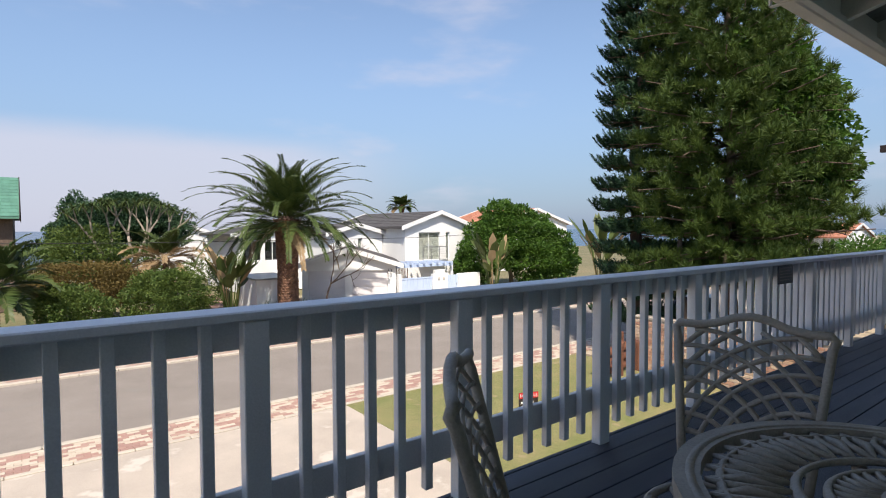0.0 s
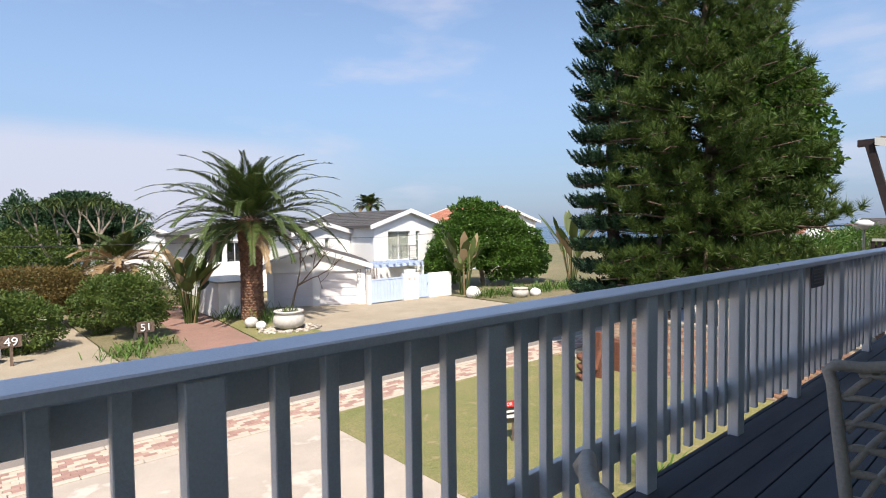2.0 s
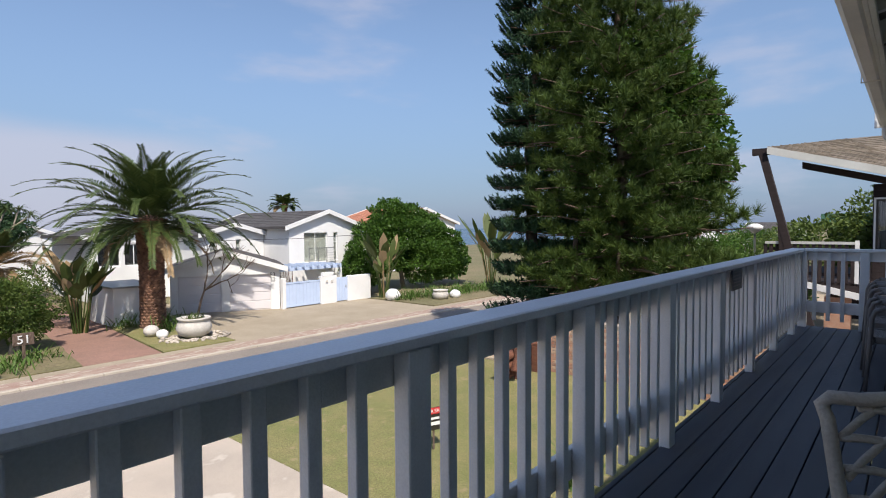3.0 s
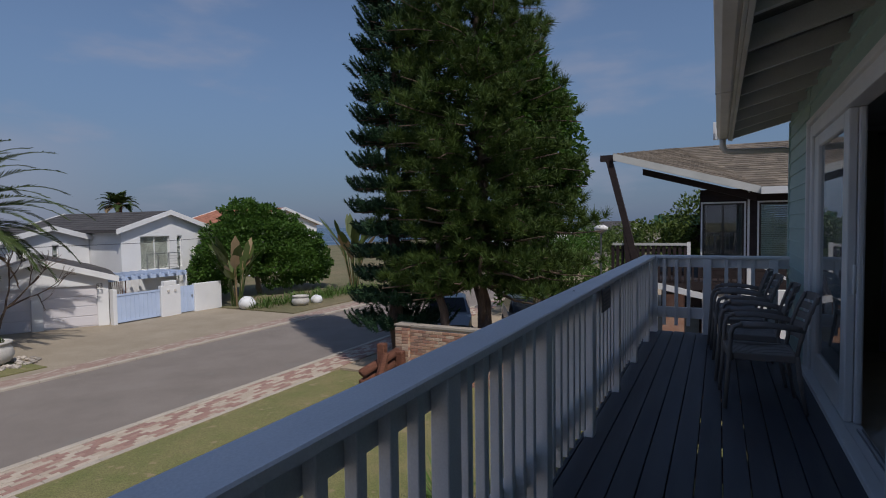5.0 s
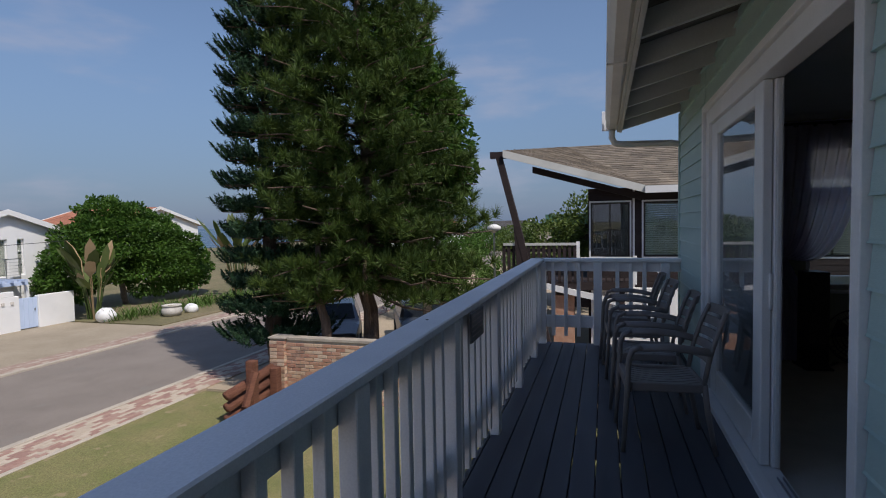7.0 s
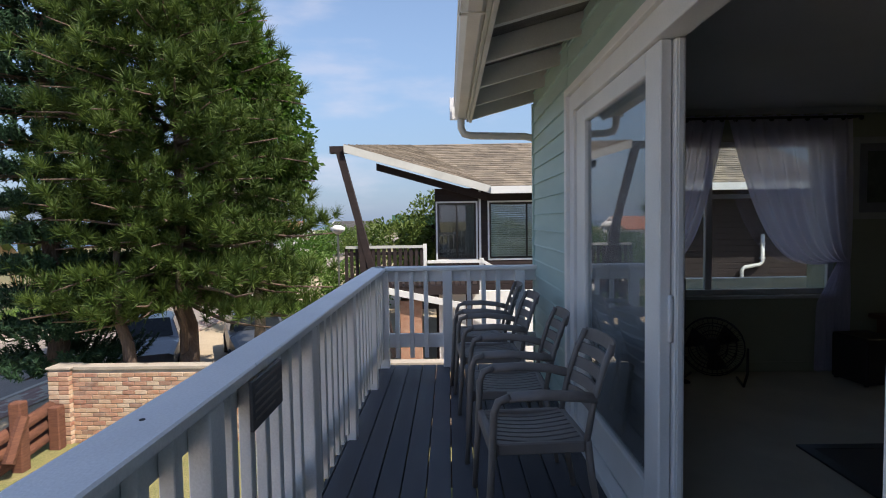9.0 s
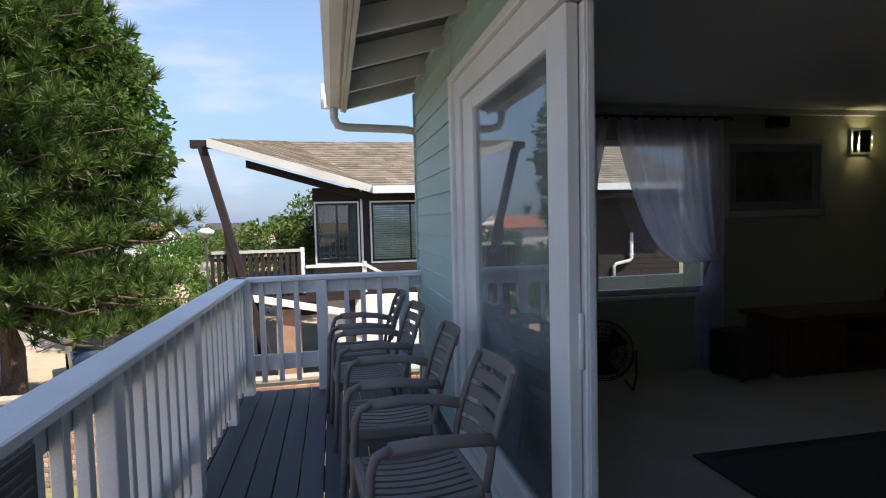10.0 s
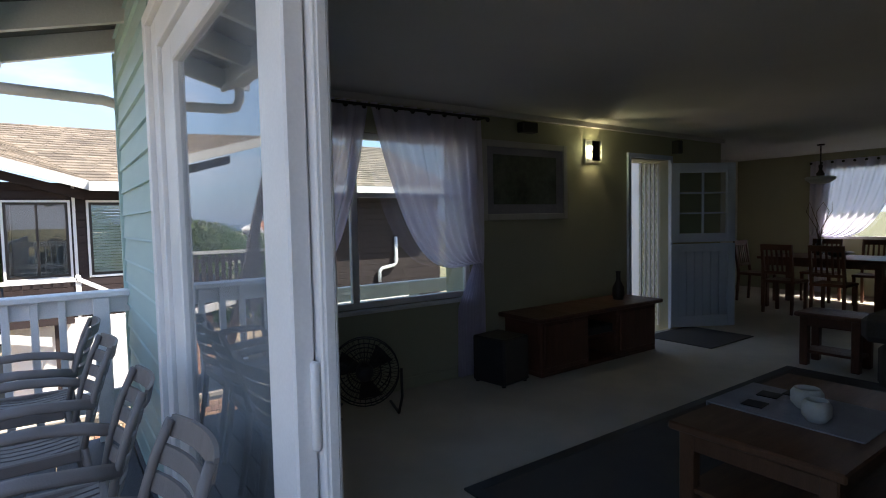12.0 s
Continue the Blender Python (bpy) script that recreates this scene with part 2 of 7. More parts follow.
M = dict(
    rail=surface("rail_paint", (0.80, 0.80, 0.81), (0.71, 0.71, 0.72), 0.45, 2.0, 120, 0.12, amount=0.15, spots=((0.3, 0.3, 0.31), 14, 0.72)),
    deck=surface("deck_paint", (0.055, 0.06, 0.078), (0.040, 0.044, 0.06), 0.5, 2.5, 140, 0.25, amount=0.4, stretch=(0.35, 3, 1), spots=((0.14, 0.14, 0.15), 22, 0.75), vary=0.12),
    siding=surface("siding_paint", (0.42, 0.56, 0.53), (0.36, 0.50, 0.48), 0.55, 1.5, 120, 0.15, amount=0.15, stretch=(0.5, 1, 3)),
    white=surface("white_paint", (0.78, 0.78, 0.77), (0.70, 0.70, 0.69), 0.45, 2.0, 100, 0.08, amount=0.08),
    eave=surface("eave_paint", (0.55, 0.55, 0.52), (0.45, 0.45, 0.42), 0.55, 1.6, 90, 0.12, amount=0.12),
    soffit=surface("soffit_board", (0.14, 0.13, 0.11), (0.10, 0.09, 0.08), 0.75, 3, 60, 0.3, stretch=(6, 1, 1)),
    gutter=surface("gutter_paint", (0.66, 0.62, 0.56), (0.56, 0.53, 0.48), 0.4, 2.2, 80, 0.06, amount=0.1),
    plaster=surface("white_plaster", (0.80, 0.80, 0.79), (0.72, 0.72, 0.71), 0.8, 0.8, 40, 0.3, amount=0.08),
    asphalt=surface("asphalt", (0.25, 0.215, 0.185), (0.205, 0.175, 0.15), 0.9, 0.7, 150, 0.6, amount=0.5, spots=((0.22, 0.195, 0.17), 1.1, 0.62)),
    concrete=surface("concrete", (0.47, 0.40, 0.33), (0.38, 0.325, 0.27), 0.85, 1.1, 80, 0.4, amount=0.3, spots=((0.53, 0.47, 0.40), 2.2, 0.58)),
    drive=surface("sandy_paving", (0.36, 0.30, 0.22), (0.30, 0.25, 0.18), 0.85, 0.9, 30, 0.4, amount=0.4),
    reddrive=surface("red_paving", (0.30, 0.17, 0.13), (0.24, 0.145, 0.11), 0.85, 0.8, 22, 0.4, amount=0.5),
    kerb=surface("kerb_stone", (0.50, 0.44, 0.36), (0.40, 0.35, 0.29), 0.85, 2.0, 60, 0.4, amount=0.3),
    lawn=surface("lawn", (0.165, 0.175, 0.055), (0.24, 0.21, 0.09), 0.9, 1.4, 45, 0.8, amount=1.0, spots=((0.30, 0.24, 0.13), 3.5, 0.6), dist=0.03),
    soil=surface("dry_ground", (0.12, 0.12, 0.05), (0.20, 0.16, 0.09), 0.95, 0.3, 12, 0.6, amount=0.8, dist=0.03),
    sand=surface("sand", (0.42, 0.34, 0.24), (0.34, 0.27, 0.19), 0.95, 1, 40, 0.5),
    sea=surface("sea", (0.03, 0.06, 0.10), (0.035, 0.07, 0.12), 0.25, 0.02, 0.5, 0.2),
    brick=bricky("clinker_brick", [(0.56, 0.44, 0.33), (0.38, 0.19, 0.12), (0.46, 0.28, 0.18), (0.30, 0.13, 0.09), (0.50, 0.36, 0.25), (0.22, 0.13, 0.10), (0.42, 0.22, 0.15)]),
    mortar=surface("mortar", (0.42, 0.37, 0.31), (0.32, 0.28, 0.24), 0.95, 4, 90, 0.4),
    paver=bricky("verge_paver", [(0.34, 0.20, 0.16), (0.38, 0.25, 0.20), (0.29, 0.17, 0.14)]),
    paver2=bricky("pale_paver", [(0.50, 0.42, 0.33), (0.44, 0.36, 0.28), (0.54, 0.46, 0.37)]),
    bark=surface("pine_bark", (0.16, 0.11, 0.08), (0.10, 0.07, 0.055), 0.95, 6, 30, 1.0, stretch=(1, 1, 0.3), dist=0.04),
    palebark=surface("pale_bark", (0.34, 0.29, 0.23), (0.25, 0.21, 0.17), 0.9, 5, 30, 0.8, dist=0.03),
    palmbark=surface("palm_boot", (0.27, 0.145, 0.09), (0.10, 0.05, 0.035), 0.95, 5, 40, 0.9, vary=0.25, dist=0.03),
    pine=leafy("pine_needles", (0.020, 0.052, 0.012), (0.11, 0.16, 0.032), 0.55, 0.25),
    fir=leafy("fir_needles", (0.016, 0.045, 0.022), (0.045, 0.095, 0.040), 0.55, 0.15),
    broad=leafy("broad_leaves", (0.022, 0.065, 0.011), (0.10, 0.19, 0.028), 0.45, 0.35),
    shrub=leafy("shrub_leaves", (0.030, 0.070, 0.016), (0.15, 0.20, 0.045), 0.5, 0.3),
    rust=leafy("rusty_leaves", (0.10, 0.08, 0.025), (0.19, 0.13, 0.04), 0.6, 0.3),
    palm=leafy("palm_leaves", (0.030, 0.062, 0.018), (0.11, 0.14, 0.040), 0.45, 0.2),
    dry=leafy("dry_fronds", (0.30, 0.20, 0.11), (0.38, 0.28, 0.16), 0.7, 0.2),
    grassy=leafy("strap_leaves", (0.06, 0.13, 0.025), (0.14, 0.22, 0.05), 0.5, 0.3),
    dark=surface("dark_stained_wood", (0.028, 0.016, 0.016), (0.019, 0.012, 0.012), 0.8, 3, 70, 0.3, stretch=(1, 1, 4)),
    shingle=surface("roof_shingle", (0.20, 0.165, 0.125), (0.14, 0.115, 0.09), 0.9, 2, 60, 0.5, amount=0.7, vary=0.3),
    darkroof=surface("dark_roof_tile", (0.085, 0.078, 0.075), (0.06, 0.056, 0.055), 0.8, 1.5, 30, 0.4, vary=0.15),
    orangeroof=surface("clay_roof_tile", (0.45, 0.19, 0.11), (0.36, 0.15, 0.09), 0.8, 1.5, 30, 0.4, vary=0.2),
    greenroof=surface("green_roof_tile", (0.09, 0.23, 0.16), (0.07, 0.18, 0.13), 0.6, 1.5, 30, 0.4, vary=0.15),
    metal=surface("dull_metal", (0.45, 0.46, 0.47), (0.38, 0.39, 0.40), 0.35, 4, 90, 0.03, metal=0.9),
    black=surface("black_plastic", (0.02, 0.02, 0.022), (0.028, 0.028, 0.03), 0.45, 6, 120, 0.05),
    alu=surface("bronze_frame", (0.06, 0.05, 0.045), (0.045, 0.04, 0.035), 0.4, 5, 90, 0.03, metal=0.5),
    blind=surface("slat_blind", (0.62, 0.60, 0.55), (0.55, 0.53, 0.49), 0.6, 3, 60, 0.02),
    glass=glass("window_glass"),
    doorglass=hazy_glass("hazy_door_glass"),
    darkglass=surface("shaded_pane", (0.03, 0.035, 0.04), (0.02, 0.025, 0.03), 0.08, 1, 10, 0),
    resin=surface("taupe_resin", (0.20, 0.175, 0.165), (0.17, 0.15, 0.14), 0.5, 4, 200, 0.15, amount=0.12, local=True),
    cast=surface("cast_metal_paint", (0.48, 0.41, 0.33), (0.38, 0.32, 0.26), 0.5, 8, 120, 0.3, amount=0.3, local=True),
    inwall=surface("sage_wall", (0.42, 0.42, 0.30), (0.38, 0.38, 0.27), 0.85, 1.0, 60, 0.12, amount=0.05),
    ceiling=surface("ceiling_paint", (0.62, 0.61, 0.58), (0.57, 0.56, 0.53), 0.85, 1.0, 60, 0.08, amount=0.05),
    carpet=surface("cream_carpet", (0.66, 0.61, 0.53), (0.55, 0.51, 0.44), 0.95, 2.0, 260, 0.6, amount=0.35),
    rug=surface("dark_rug", (0.085, 0.075, 0.07), (0.105, 0.093, 0.085), 0.95, 5, 240, 0.8, amount=0.8),
    redwood=surface("rough_red_timber", (0.20, 0.080, 0.045), (0.12, 0.045, 0.028), 0.85, 5, 60, 0.8, stretch=(1, 1, 6), dist=0.02),
    wood=surface("red_brown_wood", (0.15, 0.060, 0.035), (0.10, 0.042, 0.025), 0.45, 3, 60, 0.15, stretch=(1, 8, 1)),
    pinewood=surface("honey_wood", (0.15, 0.070, 0.036), (0.11, 0.050, 0.026), 0.45, 3, 60, 0.15, stretch=(8, 1, 1)),
    curtain=sheer("sheer_curtain", (0.80, 0.77, 0.92), 0.16),
    bluegate=surface("pale_blue_paint", (0.52, 0.62, 0.80), (0.47, 0.57, 0.75), 0.5, 2, 60, 0.1, amount=0.08),
    garage=surface("garage_door_paint", (0.70, 0.67, 0.68), (0.64, 0.61, 0.62), 0.5, 1, 60, 0.06, amount=0.06),
    cloth=surface("pale_runner", (0.34, 0.34, 0.38), (0.28, 0.28, 0.32), 0.9, 6, 200, 0.4),
    stone=surface("pale_pot", (0.58, 0.55, 0.50), (0.45, 0.42, 0.38), 0.8, 4, 60, 0.4, amount=0.3),
    pebble=surface("pebbles", (0.45, 0.40, 0.34), (0.35, 0.30, 0.25), 0.85, 5, 60, 0.4, vary=0.4),
    carpaint=surface("silver_car_paint", (0.20, 0.21, 0.23), (0.18, 0.19, 0.21), 0.3, 1, 60, 0, metal=0.6),
    tyre=surface("rubber", (0.02, 0.02, 0.02), (0.03, 0.03, 0.03), 0.85, 8, 90, 0.2),
)

# ---- mesh helpers ----


def mesh_of(name, bm, material, smooth=False):
    me = bpy.data.meshes.new(name)
    bm.normal_update()
    bm.to_mesh(me)
    bm.free()
    me.materials.append(material)
    if smooth:
        me.shade_smooth()
    return me


def part(name, bm, material, parent, label="", smooth=False, at=None, kind=""):
    me = bm if isinstance(bm, bpy.types.Mesh) else mesh_of(name, bm, material, smooth)
    ob = new(name, me)
    ob.parent = parent
    if at is not None:
        ob.matrix_basis = at
    return tagged(ob, label=label, kind=kind)


def thing(name, m, label, category, group=""):
    """An Empty at a thing's base. m: its pose."""
    ob = new(name)
    ob.empty_display_size = 0.1
    ob.matrix_basis = m
    return tagged(ob, label, category, group)


def structure(name, bm, material, label="", smooth=False, category=""):
    ob = new(name, mesh_of(name, bm, material, smooth))
    return tagged(ob, label, category or name.split("_")[0], kind="structure")


def box(bm, lo, hi, m=None, bevel=0.0):
    """A box from corner to corner."""
    lo, hi = Vector(lo), Vector(hi)
    mid = (lo + hi) / 2
    made = bmesh.ops.create_cube(bm, size=1.0)["verts"]
    mat = Matrix.Translation(mid) @ Matrix.Diagonal((*(hi - lo), 1))
    if m is not None:
        mat = m @ mat
    bmesh.ops.transform(bm, matrix=mat, verts=made)
    if bevel:
        edges = list({e for v in made for e in v.link_edges})
        bmesh.ops.bevel(bm, geom=edges, offset=bevel, segments=1, affect="EDGES", profile=0.5)
    return bm


def boxes(*pairs, bevel=0.0):
    bm = bmesh.new()
    for lo, hi in pairs:
        box(bm, lo, hi, bevel=bevel)
    return bm


def prism(outline, z0, z1, bm=None):
    """A solid over a plan outline, counter-clockwise."""
    bm = bm or bmesh.new()
    low = [bm.verts.new((x, y, z0)) for x, y in outline]
    top = [bm.verts.new((x, y, z1)) for x, y in outline]
    bm.faces.new(top)
    bm.faces.new(low[::-1])
    n = len(outline)
    for i in range(n):
        bm.faces.new((low[i], low[(i + 1) % n], top[(i + 1) % n], top[i]))
    return bm


def tube(bm, points, radii, sides=8, squash=(1, 1)):
    """A round bar through points; radii one number or one each."""
    pts = [Vector(p) for p in points]
    if not hasattr(radii, "__len__"):
        radii = [radii] * len(pts)
    rings, side = [], None
    for i, p in enumerate(pts):
        a = (pts[min(i + 1, len(pts) - 1)] - pts[max(i - 1, 0)]).normalized()
        if side is None:
            side = a.orthogonal().normalized() if abs(a.z) < 0.95 else Vector((1, 0, 0))
        side = (side - a * side.dot(a)).normalized()
        up = a.cross(side)
        ring = []
        for k in range(sides):
            w = 2 * math.pi * (k + 0.5) / sides
            ring.append(bm.verts.new(p + radii[i] * (squash[0] * math.cos(w) * side + squash[1] * math.sin(w) * up)))
        rings.append(ring)
    for r, s in zip(rings, rings[1:]):
        for k in range(sides):
            bm.faces.new((r[k], r[(k + 1) % sides], s[(k + 1) % sides], s[k]))
    bm.faces.new(rings[0][::-1])
    bm.faces.new(rings[-1])
    return bm


def lathe(bm, profile, sides=24, m=None):
    """A turned body: profile of (radius, height) from the foot up."""
    rings = []
    for r, z in profile:
        ring = []
        for k in range(sides):
            w = 2 * math.pi * k / sides
            v = Vector((r * math.cos(w), r * math.sin(w), z))
            ring.append(bm.verts.new(m @ v if m else v))
        rings.append(ring)
    for r, s in zip(rings, rings[1:]):
        for k in range(sides):
            bm.faces.new((r[k], r[(k + 1) % sides], s[(k + 1) % sides], s[k]))
    bm.faces.new(rings[0][::-1])
    bm.faces.new(rings[-1])
    return bm


def wall_with_holes(bm, x0, x1, z0, z1, holes, thick, m):
    """A wall in its own plane (x along, z up, thickness along +y), holes as (x0, x1, z0, z1), placed by m."""
    xs = sorted({x0, x1, *[h[0] for h in holes], *[h[1] for h in holes]})
    zs = sorted({z0, z1, *[h[2] for h in holes], *[h[3] for h in holes]})
    for a, b in zip(xs, xs[1:]):
        run = None
        for c, d in zip(zs, zs[1:]):
            mx, mz = (a + b) / 2, (c + d) / 2
            if any(h[0] < mx < h[1] and h[2] < mz < h[3] for h in holes):
                if run:
                    box(bm, (a, 0, run[0]), (b, thick, run[1]), m)
                    run = None
            else:
                run = (run[0], d) if run else (c, d)
        if run:
            box(bm, (a, 0, run[0]), (b, thick, run[1]), m)
    return bm


def quick(name, verts, faces, material):
    me = bpy.data.meshes.new(name)
    me.from_pydata(verts, [], faces)
    me.materials.append(material)
    me.update()
    return me


def leaf_mesh(name, at, out, size, material, rng, aspect=0.5, droop=0.0, spread=0.7):
    """Small leaves, each a bent diamond: at (n,3) places, out (n,3) outward ways."""
    n = len(at)
    d = out + rng.normal(0, spread, (n, 3))
    d[:, 2] -= droop
    d /= np.linalg.norm(d, axis=1)[:, None] + 1e-9
    s = np.cross(d, rng.normal(0, 1, (n, 3)))
    s /= np.linalg.norm(s, axis=1)[:, None] + 1e-9
    k = np.cross(d, s)
    L = size * rng.uniform(0.6, 1.3, n)[:, None]
    a = at
    tip = at + d * L
    m1 = at + d * L * 0.5 + s * L * aspect * 0.5 + k * L * 0.08
    m2 = at + d * L * 0.5 - s * L * aspect * 0.5 + k * L * 0.08
    v = np.stack([a, m1, tip, m2], 1).reshape(-1, 3)
    f = np.arange(4 * n).reshape(-1, 4)
    return quick(name, v.tolist(), f.tolist(), material)


def clump_points(rng, blobs, per_area, inner=0.35):
    """Points in the outer shell of several lumpy ellipsoids (centre, radii), more where they are larger."""
    P, N = [], []
    for c, r in blobs:
        c, r = np.array(c, float), np.array(r, float)
        n = int(per_area * (r[0] * r[1] + r[1] * r[2] + r[0] * r[2]) * 4.2)
        d = rng.normal(0, 1, (n, 3))
        d /= np.linalg.norm(d, axis=1)[:, None]
        lump = 1 + 0.14 * np.sin(d[:, 0] * 7 + c[0] * 3) * np.sin(d[:, 1] * 6 + c[1]) + 0.12 * np.sin(d[:, 2] * 9 + c[2] * 5)
        t = 1 - inner * rng.random(n) ** 1.6
        P.append(c + d * r * (lump * t)[:, None])
        N.append(d)
    return np.concatenate(P), np.concatenate(N)


def strap_mesh(name, base, tips, width, material, droop=0.5, seg=4):
    """Long bent leaves from base to tips."""
    V, F = [], []
    for b, t in zip(base, tips):
        b, t = Vector(b), Vector(t)
        way = t - b
        side = way.cross(Vector((0, 0, 1)))
        if side.length < 1e-5:
            side = Vector((1, 0, 0))
        side = side.normalized() * width
        i0 = len(V)
        for k in range(seg + 1):
            u = k / seg
            p = b + way * u + Vector((0, 0, droop * way.length * (u - u * u) * 1.2))
            w = side * (1 - u) ** 0.6 * (0.6 + 0.4 * min(1, u * 4))
            V += [p - w, p + w]
            if k:
                F.append((i0 + 2 * k - 2, i0 + 2 * k - 1, i0 + 2 * k + 1, i0 + 2 * k))
    return quick(name, V, F, material)

# ---- the plan: deck, house, street ----
GROUND = -2.6
RAIL_Y, RAIL_END, RAIL_TOP = 2.04, 9.36, 1.0
WALL_Y, WALL_END, ROOM_E = 0.46, 9.42, 9.0
CEIL = 2.43
DOOR_L, DOOR_R, DOOR_T = 4.935, 7.82, 2.31
WEST = -4.0

# deck boards, each a part of the floor
deck = thing("deck_floor", pose(0, 0, 0), "dark blue-grey painted timber deck boards with narrow gaps", "deck")
deck["kind"] = "structure"
rng = np.random.default_rng(3)
y, k = -1.0, 0
bw = 0.138
while y < RAIL_Y + 0.0:
    y1 = min(y + bw, RAIL_Y + 0.03)
    x1 = 3.35 if y1 < WALL_Y + 0.02 else RAIL_END + 0.03
    part("deck_board", boxes(((WEST, y, -0.04), (x1, y1 - 0.006, 0.0)), bevel=0.003), M["deck"], deck)
    y += bw
bm = boxes(*[((x, -1.0, -0.19), (x + 0.05, RAIL_Y, -0.045)) for x in np.arange(WEST, 3.3, 0.6)])
for x in np.arange(3.6, RAIL_END, 0.6):
    box(bm, (x, WALL_Y, -0.19), (x + 0.05, RAIL_Y, -0.045))
box(bm, (WEST, RAIL_Y + 0.0, -0.22), (RAIL_END + 0.07, RAIL_Y + 0.045, -0.045))
structure("deck_joists", bm, M["dark"], "dark timber joists under the deck boards", category="joists")
bm = boxes(*[((x, RAIL_Y - 0.3, GROUND), (x + 0.12, RAIL_Y - 0.18, -0.19)) for x in (-3.5, -0.5, 2.5, 5.6, 9.1)])
structure("deck_posts", bm, M["dark"], "dark timber posts that carry the deck", category="posts")


def balustrade(name, m, length, posts, label, pitch=0.148):
    """A timber balustrade along x, inner face at y = 0, outer side +y; posts stand at the given places, balusters between them."""
    t = thing(name, m, label, "railing")
    part("handrail", boxes(((-0.07, -0.07, RAIL_TOP - 0.038), (length + 0.05, 0.085, RAIL_TOP)), bevel=0.006), M["rail"], t)
    part("upper_rail", boxes(((0, 0.0, 0.85), (length, 0.03, RAIL_TOP - 0.04)), bevel=0.003), M["rail"], t)
    part("lower_rail", boxes(((0, 0.0, 0.185), (length, 0.03, 0.325)), bevel=0.003), M["rail"], t)
    bal = mesh_of("baluster", boxes(((-0.021, -0.042, 0.09), (0.021, -0.002, RAIL_TOP - 0.04)), bevel=0.003), M["rail"])
    post = mesh_of("post", boxes(((-0.047, -0.066, -0.05), (0.047, -0.002, RAIL_TOP - 0.04)), bevel=0.004), M["rail"])
    for x in posts:
        if 0.03 <= x <= length - 0.03:
            part("post", post, None, t, at=pose(x, 0, 0))
    for a, b in zip(posts, posts[1:]):
        n = max(1, round((b - a - 0.36) / pitch) + 1)
        for i in range(n):
            x = (a + b) / 2 + (i - (n - 1) / 2) * pitch
            if 0.03 <= x <= length - 0.03:
                part("baluster", bal, None, t, at=pose(x, 0, 0))
    return t


POSTS = [-3.78, -2.69, -1.81, -0.81, 0.19, 1.12] + [2.11 + 1.085 * i for i in range(7)] + [9.705]
balustrade("deck_railing", pose(WEST, RAIL_Y, 0), RAIL_END - WEST, [x - WEST for x in POSTS], "pale grey painted timber railing along the street side of the deck")
balustrade("deck_end_railing", pose(RAIL_END, RAIL_Y - 0.02, 0, 0, 0, -90), RAIL_Y - 0.02 - WALL_Y, [-0.06, 0.66, 1.38, 2.10], "pale grey painted timber railing across the end of the deck", 0.145)
corner = thing("corner_post", pose(RAIL_END - 0.05, RAIL_Y - 0.05, 0), "square pale grey post where the two railings meet", "post")
part("shaft", boxes(((-0.045, -0.045, -0.05), (0.045, 0.045, RAIL_TOP - 0.042)), bevel=0.004), M["rail"], corner)


def lap_siding(parent, x0, x1, z0, z1, m, step=0.15):
    """Overlapping horizontal boards on the outer side (+y) of a wall plane at y = 0."""
    made = {}
    z = z0
    while z < z1 - 0.01:
        h = min(step, z1 - z)
        key = round(h, 3)
        if key not in made:
            bm = bmesh.new()
            pr = [(0.004, 0), (0.028, 0), (0.022, 0.01), (0.010, h), (0.004, h)]
            a = [bm.verts.new((x0, q, w)) for q, w in pr]
            b = [bm.verts.new((x1, q, w)) for q, w in pr]
            for i in range(5):
                bm.faces.new((a[i], b[i], b[(i + 1) % 5], a[(i + 1) % 5]))
            bm.faces.new(a[::-1])
            bm.faces.new(b)
            bmesh.ops.recalc_face_normals(bm, faces=bm.faces)
            made[key] = mesh_of("siding_board", bm, M["siding"])
        part("siding_board", made[key], None, parent, at=m @ pose(0, 0, z))
        z += step


# street wall of the house
bm = bmesh.new()
wall_with_holes(bm, 3.4, WALL_END, -0.05, 2.85, [(DOOR_L, DOOR_R, -0.06, DOOR_T)], 0.12, pose(0, WALL_Y - 0.12, 0))
wall_street = structure("wall_street", bm, M["siding"], "sea-green painted lap-sided timber house wall", category="wall")
I0 = pose(0, WALL_Y, 0)
lap_siding(wall_street, 3.4, DOOR_L - 0.055, 0.0, 2.72, I0)
lap_siding(wall_street, DOOR_R + 0.055, WALL_END, 0.0, 2.72, I0)
lap_siding(wall_street, DOOR_L - 0.05, DOOR_R + 0.05, DOOR_T + 0.055, 2.72, I0)
# gable wall to the east, with the room's window
WIN = (-2.25, -0.62, 0.72, 2.14)
bm = bmesh.new()
wall_with_holes(bm, -6.6, WALL_Y - 0.12, -0.05, 2.75, [(WIN[0], WIN[1], WIN[2], WIN[3]), (-5.36, -4.58, -0.06, 2.1)], WALL_END - ROOM_E, pose(ROOM_E, 0, 0, 0, 0, 90) @ Matrix.Diagonal((1, -1, 1, 1)))
bmesh.ops.recalc_face_normals(bm, faces=bm.faces)
wall_east = structure("wall_east", bm, M["inwall"], "sage-painted side wall of the living room", category="wall")
lap_siding(wall_east, -6.6, -5.42, 0.0, 2.75, pose(WALL_END, 0, 0, 0, 0, 90) @ Matrix.Diagonal((1, -1, 1, 1)))
lap_siding(wall_east, -0.56, WALL_Y - 0.0, 0.0, 2.75, pose(WALL_END, 0, 0, 0, 0, 90) @ Matrix.Diagonal((1, -1, 1, 1)))
